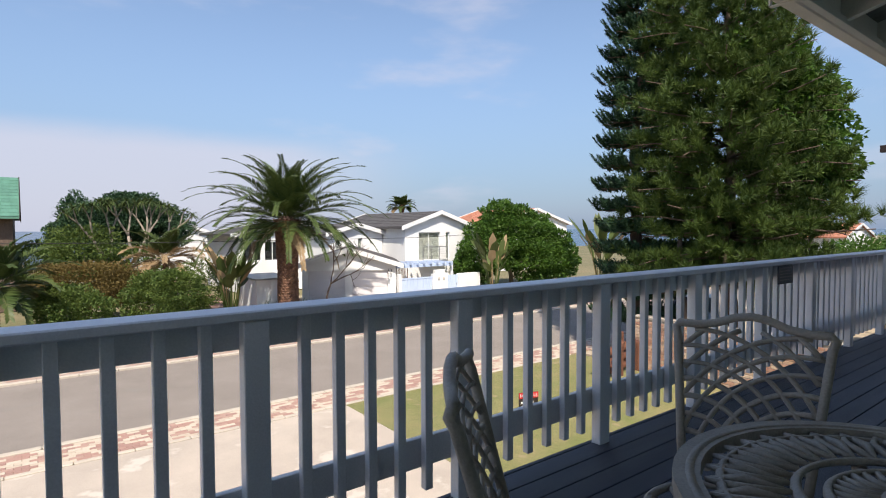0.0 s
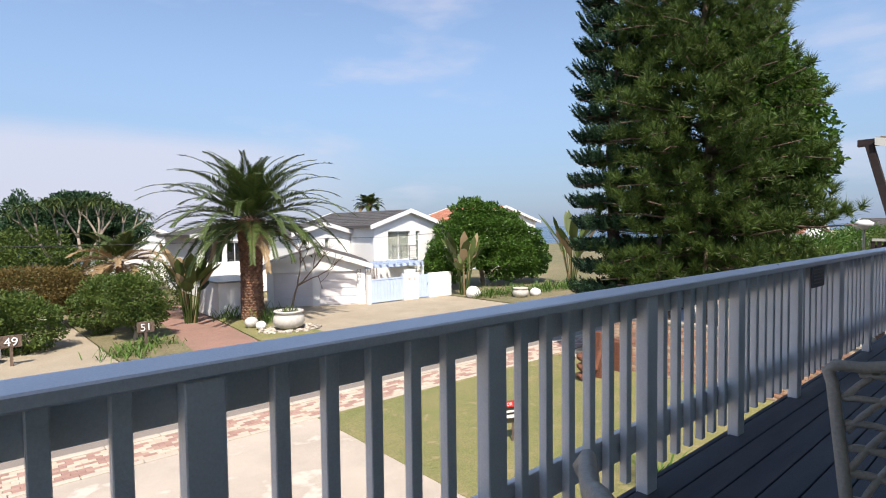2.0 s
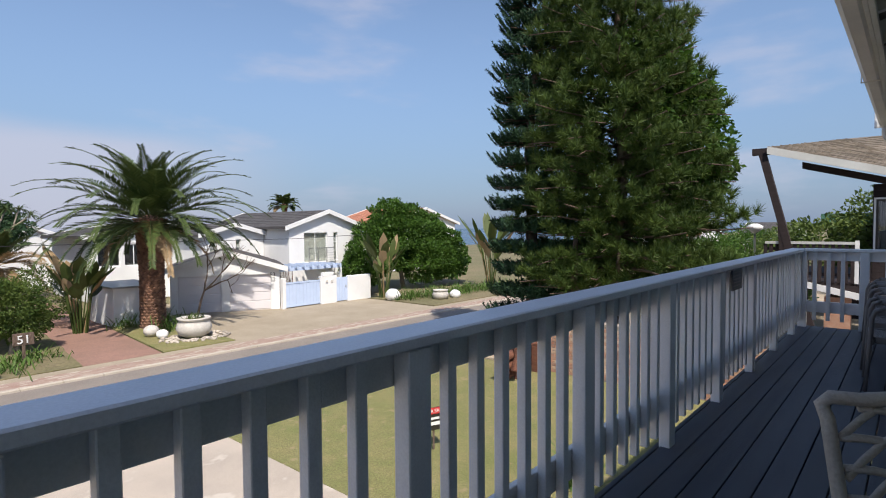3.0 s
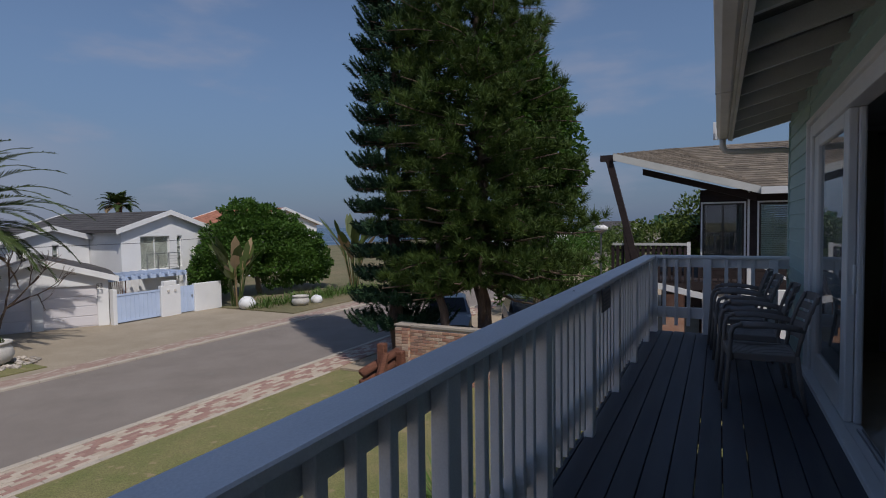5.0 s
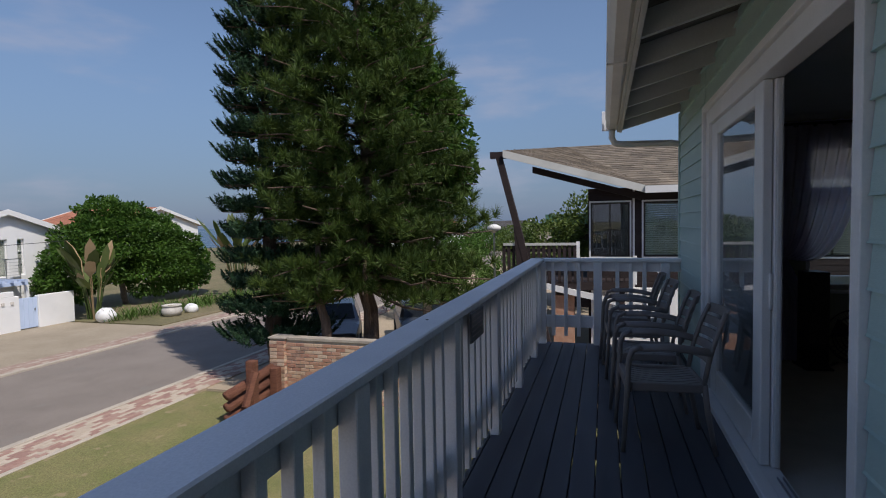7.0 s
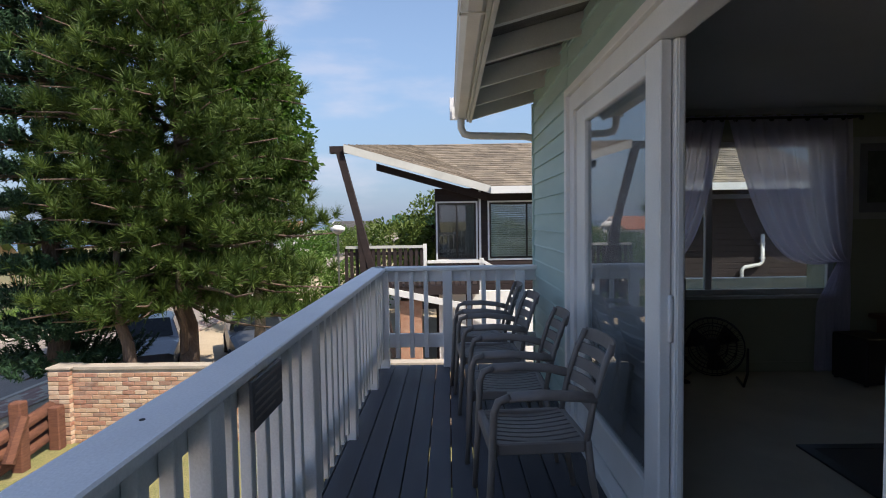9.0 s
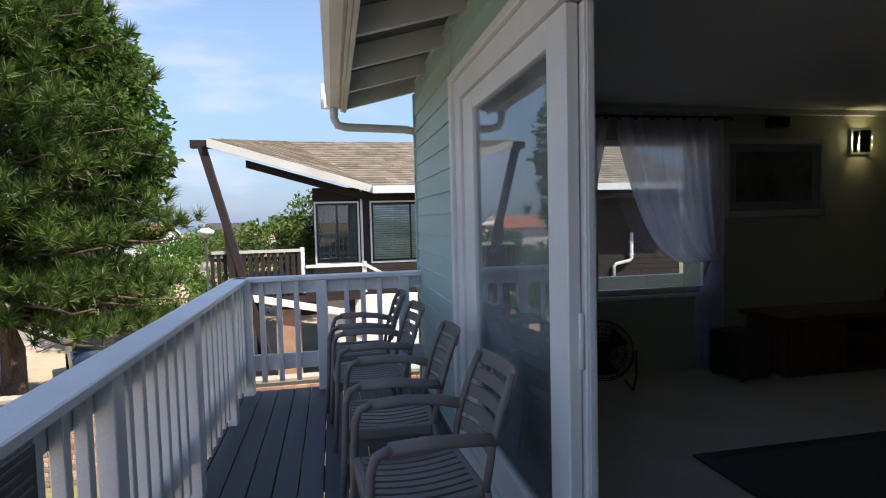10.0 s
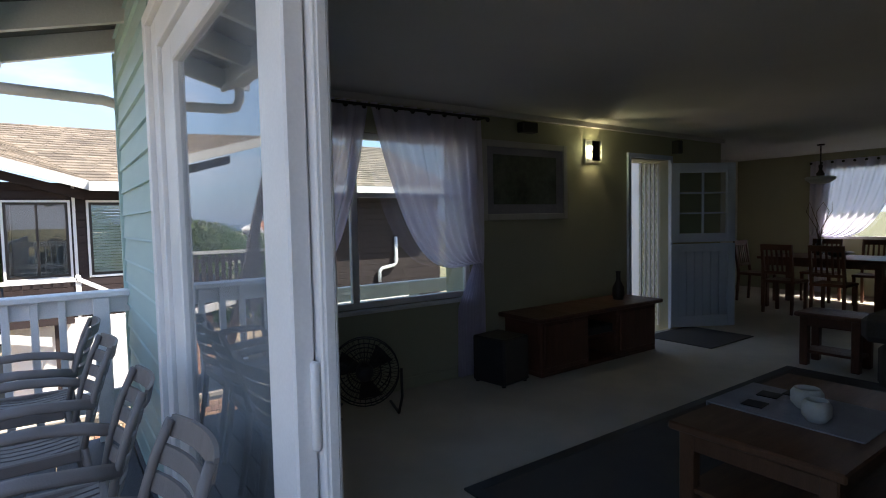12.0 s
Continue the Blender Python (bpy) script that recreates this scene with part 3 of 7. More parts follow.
bm = boxes(((WALL_END - 0.01, WALL_Y - 0.03, -0.05), (WALL_END + 0.035, WALL_Y + 0.033, 2.6)))
structure("corner_trim", bm, M["siding"], "upright corner board of the sea-green wall", category="trim")

# inner linings and the rest of the room's shell
bm = bmesh.new()
wall_with_holes(bm, 3.52, ROOM_E, 0, CEIL, [(DOOR_L, DOOR_R, -0.01, DOOR_T)], 0.02, pose(0, WALL_Y - 0.142, 0))
structure("wall_lining", bm, M["inwall"], "sage-painted inner face of the door wall", category="wall")
structure("wall_porch", boxes(((3.40, -1.08, -0.05), (3.52, WALL_Y - 0.12, 2.72))), M["inwall"], "return wall of the porch", category="wall")
structure("wall_back", boxes(((WEST, -1.2, -0.05), (3.52, -1.08, 2.95))), M["siding"], "plain rear wall of the porch", category="wall")
structure("wall_alcove", boxes(((10.5, -10.2, -0.05), (10.62, -6.6, 2.75)), ((WALL_END + 0.001, -6.6, -0.05), (10.5, -6.48, 2.75))), M["white"], "plain wall of the dining alcove", category="wall")
structure("wall_west", boxes(((2.7, -10.2, -0.05), (2.82, -1.2, 2.75))), M["inwall"], "plain sage wall of the living room", category="wall")
bm = bmesh.new()
wall_with_holes(bm, 2.82, 10.6, -0.05, CEIL + 0.3, [(6.9, 9.0, 0.95, 2.2)], 0.12, pose(0, -10.2, 0))
structure("wall_dining", bm, M["inwall"], "sage far wall of the dining area with a window", category="wall")
structure("floor", boxes(((2.82, -10.2, -0.06), (ROOM_E, WALL_Y - 0.12, 0.0)), ((ROOM_E, -10.2, -0.06), (10.5, -6.7, 0.0))), M["carpet"], "cream carpet over the living room floor", category="floor")
structure("ceiling", boxes(((2.82, -10.08, CEIL), (ROOM_E, WALL_Y - 0.14, CEIL + 0.05)), ((ROOM_E, -10.08, CEIL), (10.5, -6.65, CEIL + 0.05))), M["ceiling"], "plain off-white painted ceiling", category="ceiling")
bm = boxes(((ROOM_E - 0.015, -4.56, 0), (ROOM_E - 0.001, WALL_Y - 0.15, 0.09)), ((ROOM_E - 0.015, -6.6, 0), (ROOM_E - 0.001, -5.38, 0.09)))
structure("baseboard", bm, M["inwall"], "low painted skirting board", category="baseboard")
bm = boxes(((ROOM_E - 0.05, -6.6, CEIL - 0.05), (ROOM_E - 0.001, WALL_Y - 0.15, CEIL - 0.001)))
structure("cornice", bm, M["ceiling"], "plain cornice between wall and ceiling", category="trim")

# roof over deck and room: rafters rise from the gutter to the wall
EAVE_Y, EAVE_Z, PITCH = 1.12, 2.47, 15.0
slope = math.tan(radians(PITCH))
ra = math.atan(slope)
roof = thing("roof", pose(0, 0, 0), "timber eave with pale rafters and dark boards above", "roof")
roof["kind"] = "structure"


def roof_z(yy):
    return EAVE_Z + 0.13 + (EAVE_Y - yy) * slope


def sloped(y0, y1, x0, x1, lift, thick):
    bm = bmesh.new()
    vs = []
    for xx in (x0, x1):
        for yy, dz in ((y0, 0), (y1, 0), (y1, thick), (y0, thick)):
            vs.append(bm.verts.new((xx, yy, roof_z(yy) + lift + dz)))
    a, b = vs[:4], vs[4:]
    bm.faces.new(a)
    bm.faces.new(b[::-1])
    for i in range(4):
        bm.faces.new((a[i], b[i], b[(i + 1) % 4], a[(i + 1) % 4]))
    bmesh.ops.recalc_face_normals(bm, faces=bm.faces)
    return bm


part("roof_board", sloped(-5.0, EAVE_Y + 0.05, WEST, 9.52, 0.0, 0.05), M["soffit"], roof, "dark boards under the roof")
# unseen rear slope, added to keep direct sun off the dining window
bm = bmesh.new()
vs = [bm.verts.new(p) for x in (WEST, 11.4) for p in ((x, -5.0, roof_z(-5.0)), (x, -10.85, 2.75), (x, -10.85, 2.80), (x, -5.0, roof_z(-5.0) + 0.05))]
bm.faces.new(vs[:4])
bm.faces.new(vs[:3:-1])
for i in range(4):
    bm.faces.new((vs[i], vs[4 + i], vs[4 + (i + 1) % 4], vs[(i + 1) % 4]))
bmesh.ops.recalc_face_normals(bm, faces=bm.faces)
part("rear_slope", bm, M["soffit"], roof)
xs = [9.47 - 0.66 * i for i in range(21)]
for x in xs:
    part("rafter", sloped(-1.08 if x < 3.4 else WALL_Y - 0.1, EAVE_Y, x - 0.022, x + 0.022, -0.145, 0.144), M["eave"], roof, "pale painted rafter")
part("fascia", boxes(((WEST, EAVE_Y, EAVE_Z - 0.02), (9.52, EAVE_Y + 0.022, EAVE_Z + 0.19)), bevel=0.003), M["eave"], roof, "pale fascia board")
part("fascia_batten", boxes(((WEST, EAVE_Y - 0.03, EAVE_Z - 0.03), (9.50, EAVE_Y - 0.002, EAVE_Z + 0.01)), bevel=0.003), M["eave"], roof)
part("barge_board", boxes(((9.48, EAVE_Y + 0.03, EAVE_Z + 0.0), (9.515, EAVE_Y + 0.19, EAVE_Z + 0.22)), bevel=0.003), M["white"], roof, "white end board of the eave")
guts = thing("gutter", pose(0, 0, 0), "cream metal gutter with a bent downpipe at its end", "gutter")
bm = bmesh.new()
prof = [(0, 0.14), (0.0, 0.0), (0.02, -0.012), (0.085, -0.012), (0.118, 0.03), (0.118, 0.115), (0.128, 0.13), (0.122, 0.14), (0.112, 0.12), (0.11, 0.035), (0.08, -0.004), (0.022, -0.004), (0.008, 0.004), (0.006, 0.14)]
a = [bm.verts.new((WEST, EAVE_Y + 0.024 + q, EAVE_Z + w)) for q, w in prof]
b = [bm.verts.new((9.46, EAVE_Y + 0.024 + q, EAVE_Z + w)) for q, w in prof]
for i in range(len(prof)):
    j = (i + 1) % len(prof)
    bm.faces.new((a[i], b[i], b[j], a[j]))
bm.faces.new(a[::-1])
bm.faces.new(b)
bmesh.ops.recalc_face_normals(bm, faces=bm.faces)
part("channel", bm, M["gutter"], guts)
for x in (0.4, 3.6, 6.6):
    part("bracket", boxes(((x, EAVE_Y + 0.022, EAVE_Z - 0.018), (x + 0.03, EAVE_Y + 0.15, EAVE_Z - 0.012)), ((x, EAVE_Y + 0.144, EAVE_Z - 0.018), (x + 0.03, EAVE_Y + 0.15, EAVE_Z + 0.14))), M["gutter"], guts)
bm = tube(bmesh.new(), [(9.38, EAVE_Y + 0.08, EAVE_Z), (9.38, EAVE_Y + 0.08, EAVE_Z - 0.10), (9.385, EAVE_Y + 0.05, EAVE_Z - 0.16), (9.40, EAVE_Y - 0.02, EAVE_Z - 0.175), (9.44, WALL_Y + 0.10, EAVE_Z - 0.185), (9.46, WALL_Y + 0.02, EAVE_Z - 0.20), (9.475, WALL_Y - 0.03, EAVE_Z - 0.27), (9.475, WALL_Y - 0.03, -2.4)], 0.036, 10)
part("downpipe", bm, M["gutter"], guts, smooth=True)

# big sliding door: fixed glass leaf, open side, white frame
d = thing("door_1", pose(0, WALL_Y, 0), "white framed sliding glass door standing open beside its fixed pane", "door")
d["kind"] = "structure"
part("casing", boxes(((DOOR_R - 0.02, -0.10, 0), (DOOR_R + 0.05, 0.045, DOOR_T + 0.0)), ((DOOR_L - 0.05, -0.10, 0), (DOOR_L + 0.02, 0.045, DOOR_T)), ((DOOR_L - 0.05, -0.10, DOOR_T), (DOOR_R + 0.05, 0.045, DOOR_T + 0.05)), bevel=0.004), M["white"], d)
part("frame", boxes(((DOOR_R - 0.14, -0.10, 0.0), (DOOR_R - 0.022, 0.02, DOOR_T - 0.002)), ((DOOR_L + 0.022, -0.10, DOOR_T - 0.12), (DOOR_R - 0.142, 0.02, DOOR_T - 0.002)), ((DOOR_L + 0.022, -0.10, 0.0), (DOOR_R - 0.142, 0.02, 0.045)), bevel=0.004), M["white"], d)
bm = boxes(((6.20, -0.05, 0.05), (6.37, 0.0, DOOR_T - 0.124)), ((7.46, -0.05, 0.05), (DOOR_R - 0.144, 0.0, DOOR_T - 0.124)), ((6.372, -0.05, DOOR_T - 0.23), (7.458, 0.0, DOOR_T - 0.124)), ((6.372, -0.05, 0.05), (7.458, 0.0, 0.25)), bevel=0.006)
part("fixed_leaf", bm, M["white"], d)
pane = part("pane", boxes(((6.36, -0.030, 0.24), (7.47, -0.024, DOOR_T - 0.222))), M["doorglass"], d, "clear reflecting glass pane")
pane.visible_shadow = False
bm = boxes(((6.175, -0.098, 0.05), (6.345, -0.055, DOOR_T - 0.126)), ((7.40, -0.098, 0.05), (7.52, -0.055, DOOR_T - 0.126)), ((6.347, -0.098, DOOR_T - 0.23), (7.398, -0.055, DOOR_T - 0.126)), ((6.347, -0.098, 0.05), (7.398, -0.055, 0.20)), ((6.168, -0.09, 0.06), (6.174, -0.063, DOOR_T - 0.13)), bevel=0.004)
slider = part("sliding_leaf", bm, M["white"], d)
pane = part("pane", boxes(((6.34, -0.080, 0.195), (7.405, -0.074, DOOR_T - 0.225))), M["doorglass"], slider)
pane.visible_shadow = False
bm = boxes(((6.178, -0.054, 0.93), (6.197, -0.034, 1.13)), bevel=0.005)
part("handle", bm, M["white"], slider, "white pull handle", smooth=True)
part("track", boxes(((DOOR_L + 0.03, -0.052, 0.046), (6.05, -0.046, 0.058)), ((DOOR_L + 0.03, -0.08, 0.046), (6.05, -0.074, 0.058))), M["metal"], d, "thin metal sliding track")
part("sill", boxes(((DOOR_L - 0.06, 0.0, -0.0), (DOOR_R + 0.06, 0.075, 0.05)), bevel=0.005), M["white"], d)

# ---- ground and street ----
structure("ground", boxes(((-1500, -1500, GROUND - 0.4), (1500, 75, GROUND - 0.05))), M["soil"], "dry grassy ground between the houses", category="ground")
structure("water", boxes(((-3000, 75, GROUND - 30.0), (4500, 4900, GROUND - 12.0))), M["sea"], "blue sea to the horizon", category="water")
structure("road", boxes(((-80, 11.95, GROUND - 0.1), (160, 17.2, GROUND))), M["asphalt"], "grey asphalt street with fine wear", category="road")
X_LAWN = 5.97
structure("drive", boxes(((-8, -1.5, GROUND - 0.1), (X_LAWN, 10.74, GROUND + 0.01))), M["concrete"], "pale worn concrete driveway slab", category="driveway")
structure("lawn", boxes(((X_LAWN + 0.003, -1.5, GROUND - 0.1), (13.85, 10.74, GROUND + 0.015))), M["lawn"], "short dry lawn, green and straw patches", category="lawn")
structure("verge", boxes(((-80, 17.36, GROUND - 0.1), (160, 18.25, GROUND + 0.02))), surface("verge_paving", (0.36, 0.27, 0.22), (0.30, 0.19, 0.15), 0.85, 2.2, 24, 0.4, amount=0.5, spots=((0.44, 0.37, 0.30), 3.0, 0.52), stretch=(1, 2.5, 1)), "pinkish and cream paved verge across the street", category="pavement")
structure("verge_path", boxes(((-80, 18.252, GROUND - 0.1), (160, 18.7, GROUND + 0.02))), M["drive"], "sandy strip behind the paved verge", category="pavement")
structure("neighbour_yard", boxes(((14.12, -20, GROUND - 0.1), (60, 11.9, GROUND + 0.0))), M["sand"], "pale sandy yard next door", category="ground")
structure("drive_sandy", boxes(((10.6, 18.703, GROUND - 0.1), (20.9, 30, GROUND + 0.02))), M["drive"], "sandy paved forecourt before the garage", category="driveway")
structure("drive_red", prism([(5.0, 18.703), (8.1, 18.703), (8.6, 25), (10.0, 50), (7.6, 50), (6.6, 25)], GROUND - 0.1, GROUND + 0.025), M["reddrive"], "reddish brick-paved drive with a pale edge", category="driveway")
structure("drive_brown", prism([(0.6, 18.703), (3.9, 18.703), (3.6, 30), (3.8, 45), (2.2, 45), (1.9, 30)], GROUND - 0.1, GROUND + 0.025), M["drive"], "brownish paved drive between shrubs", category="driveway")
structure("bed", prism([(8.15, 18.703), (10.55, 18.703), (10.55, 26.2), (8.65, 25)], GROUND - 0.1, GROUND + 0.05), M["lawn"], "grassy bed around the palm", category="ground")
structure("bed_shrubs", prism([(3.93, 18.703), (5.93, 18.703), (6.55, 25), (7.5, 50), (3.9, 50), (3.65, 30)], GROUND - 0.1, GROUND + 0.05), M["soil"], "planted strip between two drives", category="ground")
structure("bed_far", prism([(20.95, 18.703), (60, 18.703), (60, 26), (20.95, 23.4)], GROUND - 0.1, GROUND + 0.06), M["soil"], "planted bed along the verge", category="ground")


def kerb_row(name, x0, x1, yy, w, h, label):
    t = thing(name, pose(0, 0, 0), label, "kerb")
    t["kind"] = "structure"
    me = mesh_of("kerb_stone", boxes(((0, 0, 0), (0.89, w, h + 0.1)), bevel=0.012), M["kerb"])
    x = x0
    while x < x1:
        part("kerb_stone", me, None, t, at=pose(x, yy, GROUND - 0.1))
        x += 0.9


kerb_row("kerb", -12, 42, 11.8, 0.15, 0.05, "pale concrete kerb along the near side of the road")
kerb_row("kerb", -12, 45, 17.2, 0.16, 0.06, "pale concrete kerb along the far side of the road")
kerb_row("kerb", -8, 13.4, 10.745, 0.11, 0.035, "low pale edging between lawn and pavers")

# ---- the neighbours' boundary wall of clinker bricks ----


def brick_wall(name, x0, x1, y0, y1, z0, z1, label):
    """Running along y; bricks proud of a mortar core. Nearest courses as parts, the rest joined."""
    t = thing(name, pose(0, 0, 0), label, "wall")
    t["kind"] = "structure"
    part("mortar_core", boxes(((x0 + 0.012, y0 + 0.01, z0), (x1 - 0.012, y1 - 0.01, z1 - 0.01))), M["mortar"], t, "grey-beige recessed mortar")
    return t


bw = brick_wall("garden_wall", 13.9, 14.12, -6.0, 8.72, GROUND, -1.21, "red-brown clinker brick boundary wall with pale joints")
pier = thing("garden_wall_pier", pose(14.0, 8.60, GROUND), "square clinker brick pier ending the boundary wall", "pier")
pier["kind"] = "structure"
part("mortar_core", boxes(((-0.16, -0.19, 0), (0.16, 0.19, 1.41))), M["mortar"], pier, "grey-beige recessed mortar")
part("cap", boxes(((-0.20, -0.23, 1.41), (0.20, 0.23, 1.455)), bevel=0.01), M["mortar"], pier, "weathered mortar cap")
part("coping", boxes(((13.885, -6.0, -1.22), (14.135, 8.38, -1.15)), bevel=0.008), M["mortar"], bw, "weathered flat wall top")

# ---- trees ----


def limb(bm, a, b, r0, r1, rng, bend=0.15, seg=6, sides=7):
    a, b = Vector(a), Vector(b)
    L = (b - a).length
    pts = []
    off = Vector(rng.normal(0, bend * L * 0.5, 3).tolist())
    for i in range(seg + 1):
        u = i / seg
        pts.append(a.lerp(b, u) + off * math.sin(u * math.pi) + Vector(rng.normal(0, 0.012 * L, 3).tolist()) * (0 < i < seg))
    tube(bm, pts, [r0 + (r1 - r0) * i / seg for i in range(seg + 1)], sides)
    return pts


def leaf_tree(name, base, label, blobs, leafmat, size=0.09, dens=260, trunk_r=0.12, fork=1.0, seed=1, barkmat="palebark", category="tree", droop=0.1, stems=1):
    """Broadleaf tree or shrub: tapered stems, limbs to every clump, crown of small leaves. Blobs relative to the base."""
    rng = np.random.default_rng(seed)
    t = thing(name, pose(*base), label, category)
    bm = bmesh.new()
    for s in range(stems):
        foot = Vector((rng.normal(0, 0.12 * (stems > 1)), rng.normal(0, 0.12 * (stems > 1)), -0.05))
        top = Vector((rng.normal(0, 0.1), rng.normal(0, 0.1), fork))
        limb(bm, foot, top, trunk_r, trunk_r * 0.7, rng, 0.08)
        for c, r in blobs[s::stems]:
            limb(bm, top, Vector(c), trunk_r * 0.5, trunk_r * 0.12, rng, 0.15, 5, 5)
    part("trunk", bm, M[barkmat], t, smooth=True)
    P, N = clump_points(rng, blobs, dens)
    keep = P[:, 2] > 0.05
    P, N = P[keep], N[keep]
    part("crown", leaf_mesh("crown", P, N, size, M[leafmat], rng, 0.55, droop), None, t)
    return t


def pine_tree(name, base, height, label, seed=5):
    """A broad pine: several stems, whorls of limbs that turn up at the tips, brush-like tufts of needles."""
    rng = np.random.default_rng(seed)
    t = thing(name, pose(*base), label, "tree")
    bm = bmesh.new()
    tufts, ways = [], []
    stems = [((0, 0, 0), (0.25, 0.3, height), 0.22)]
    for foot, top, r in stems:
        pts = limb(bm, foot, top, r, 0.04, rng, 0.02, 12, 9)
    limb(bm, (-0.35, 0.5, 0), (-0.8, 0.9, 3.6), 0.17, 0.06, rng, 0.08, 6, 8)
    limb(bm, (0.3, 0.2, 0.3), (-0.9, -0.4, 3.4), 0.11, 0.04, rng, 0.08, 6, 8)
    n_whorl = 25
    for i in range(n_whorl):
        u = i / (n_whorl - 1)
        z = 2.45 + (height - 2.45) * u
        lean = Vector((0.25 * z / height, 0.3 * z / height, 0))
        R = PINE_R(z)
        n = int(7 + 6 * (1 - u))
        for k in range(n):
            w = 2 * math.pi * (k + rng.random() * 0.7) / n + i * 1.1
            r = R * rng.uniform(0.72, 1.05) * (1 + 0.10 * math.sin(3 * w + 1.3))
            r *= 1 - 0.34 * max(0.0, -math.cos(w)) * float(np.interp(z, [4.0, 7.0], [1.0, 0.0]))
            a = lean + Vector((0, 0, z))
            dz = 0.10 * r - (0.24 * r if z < 3.6 else 0.10 * r) * rng.uniform(0.4, 1.2)
            b = a + Vector((r * math.cos(w), r * math.sin(w), dz))
            lp = limb(bm, a, b, 0.045 * (1.2 - u), 0.012, rng, 0.10, 4, 4)
            steps = max(4, int(r * 4.0))
            for s in range(steps):
                f = 0.28 + 0.74 * s / steps
                p = a.lerp(b, min(f, 1)) + Vector((0, 0, 0.10 * f * f * r))
                out = Vector((math.cos(w), math.sin(w), 0))
                side = Vector((-math.sin(w), math.cos(w), 0))
                q = 1 + int(2.4 * f * rng.random() + 0.8)
                for j in range(q):
                    lat = rng.normal(0, 0.30 * f * min(1.4, r * 0.5))
                    tufts.append(p + side * lat + Vector(rng.normal(0, 0.07, 3).tolist()))
                    ways.append(out * rng.uniform(0.2, 0.8) + side * lat * 0.5 + Vector((0, 0, rng.uniform(0.5, 1.1))))
    part("trunk", bm, M["bark"], t, smooth=True)
    V, F = [], []
    T, W = np.array(tufts), np.array(ways)
    per = 52
    n = len(T)
    W /= np.linalg.norm(W, axis=1)[:, None]
    c = np.repeat(T, per, 0)
    w = np.repeat(W, per, 0)
    d = w * rng.uniform(0.2, 0.8, (n * per, 1)) + rng.normal(0, 0.5, (n * per, 3))
    d /= np.linalg.norm(d, axis=1)[:, None]
    L = rng.uniform(0.20, 0.30, (n * per, 1))
    s = np.cross(d, rng.normal(0, 1, d.shape))
    s /= np.linalg.norm(s, axis=1)[:, None]
    root = c + w * rng.uniform(-0.07, 0.05, (n * per, 1))
    curl = np.array([0, 0, 0.25])
    tip = root + (d + curl * 0.5) * L
    a1, a2 = root + s * 0.012, root - s * 0.012
    v = np.stack([a1, a2, tip], 1).reshape(-1, 3)
    f = np.arange(3 * n * per).reshape(-1, 3)
    part("crown", quick("crown", v.tolist(), f.tolist(), M["pine"]), None, t, "dense dark green brush-like needles")
    print("tufts", n, "tris", n * per)
    return t


def PINE_R(z):
    """Crown radius with height above the foot."""
    zs = [1.0, 2.2, 3.5, 5.0, 6.5, 8.0, 9.5, 11.0, 12.5]
    rs = [2.4, 3.2, 3.4, 3.05, 2.75, 2.45, 2.15, 1.7, 0.9]
    return float(np.interp(z, zs, rs))


pine_tree("pine_tree", (15.5, 7.05, GROUND), 12.2, "tall dark green pine with brush-like tufts behind the brick wall")
leaf_tree("ivy_tree", (16.8, 6.0, GROUND), "tall bright green broadleaf tree leaning against the pine",
          [((-0.5, 0.3, 7.7), (1.1, 1.1, 1.0)), ((-0.3, 0.0, 6.7), (1.3, 1.2, 1.1)), ((0.0, -0.25, 5.7), (1.3, 1.2, 1.0)), ((-0.9, 0.8, 8.6), (0.9, 0.9, 0.7)), ((0.1, -0.65, 5.2), (0.8, 0.7, 0.6)), ((0.6, 0.4, 4.4), (1.1, 0.9, 0.9)), ((-0.2, -0.4, 7.2), (0.8, 0.8, 0.7))],
          "broad", size=0.17, dens=190, trunk_r=0.16, fork=2.5, seed=11, droop=0.5)


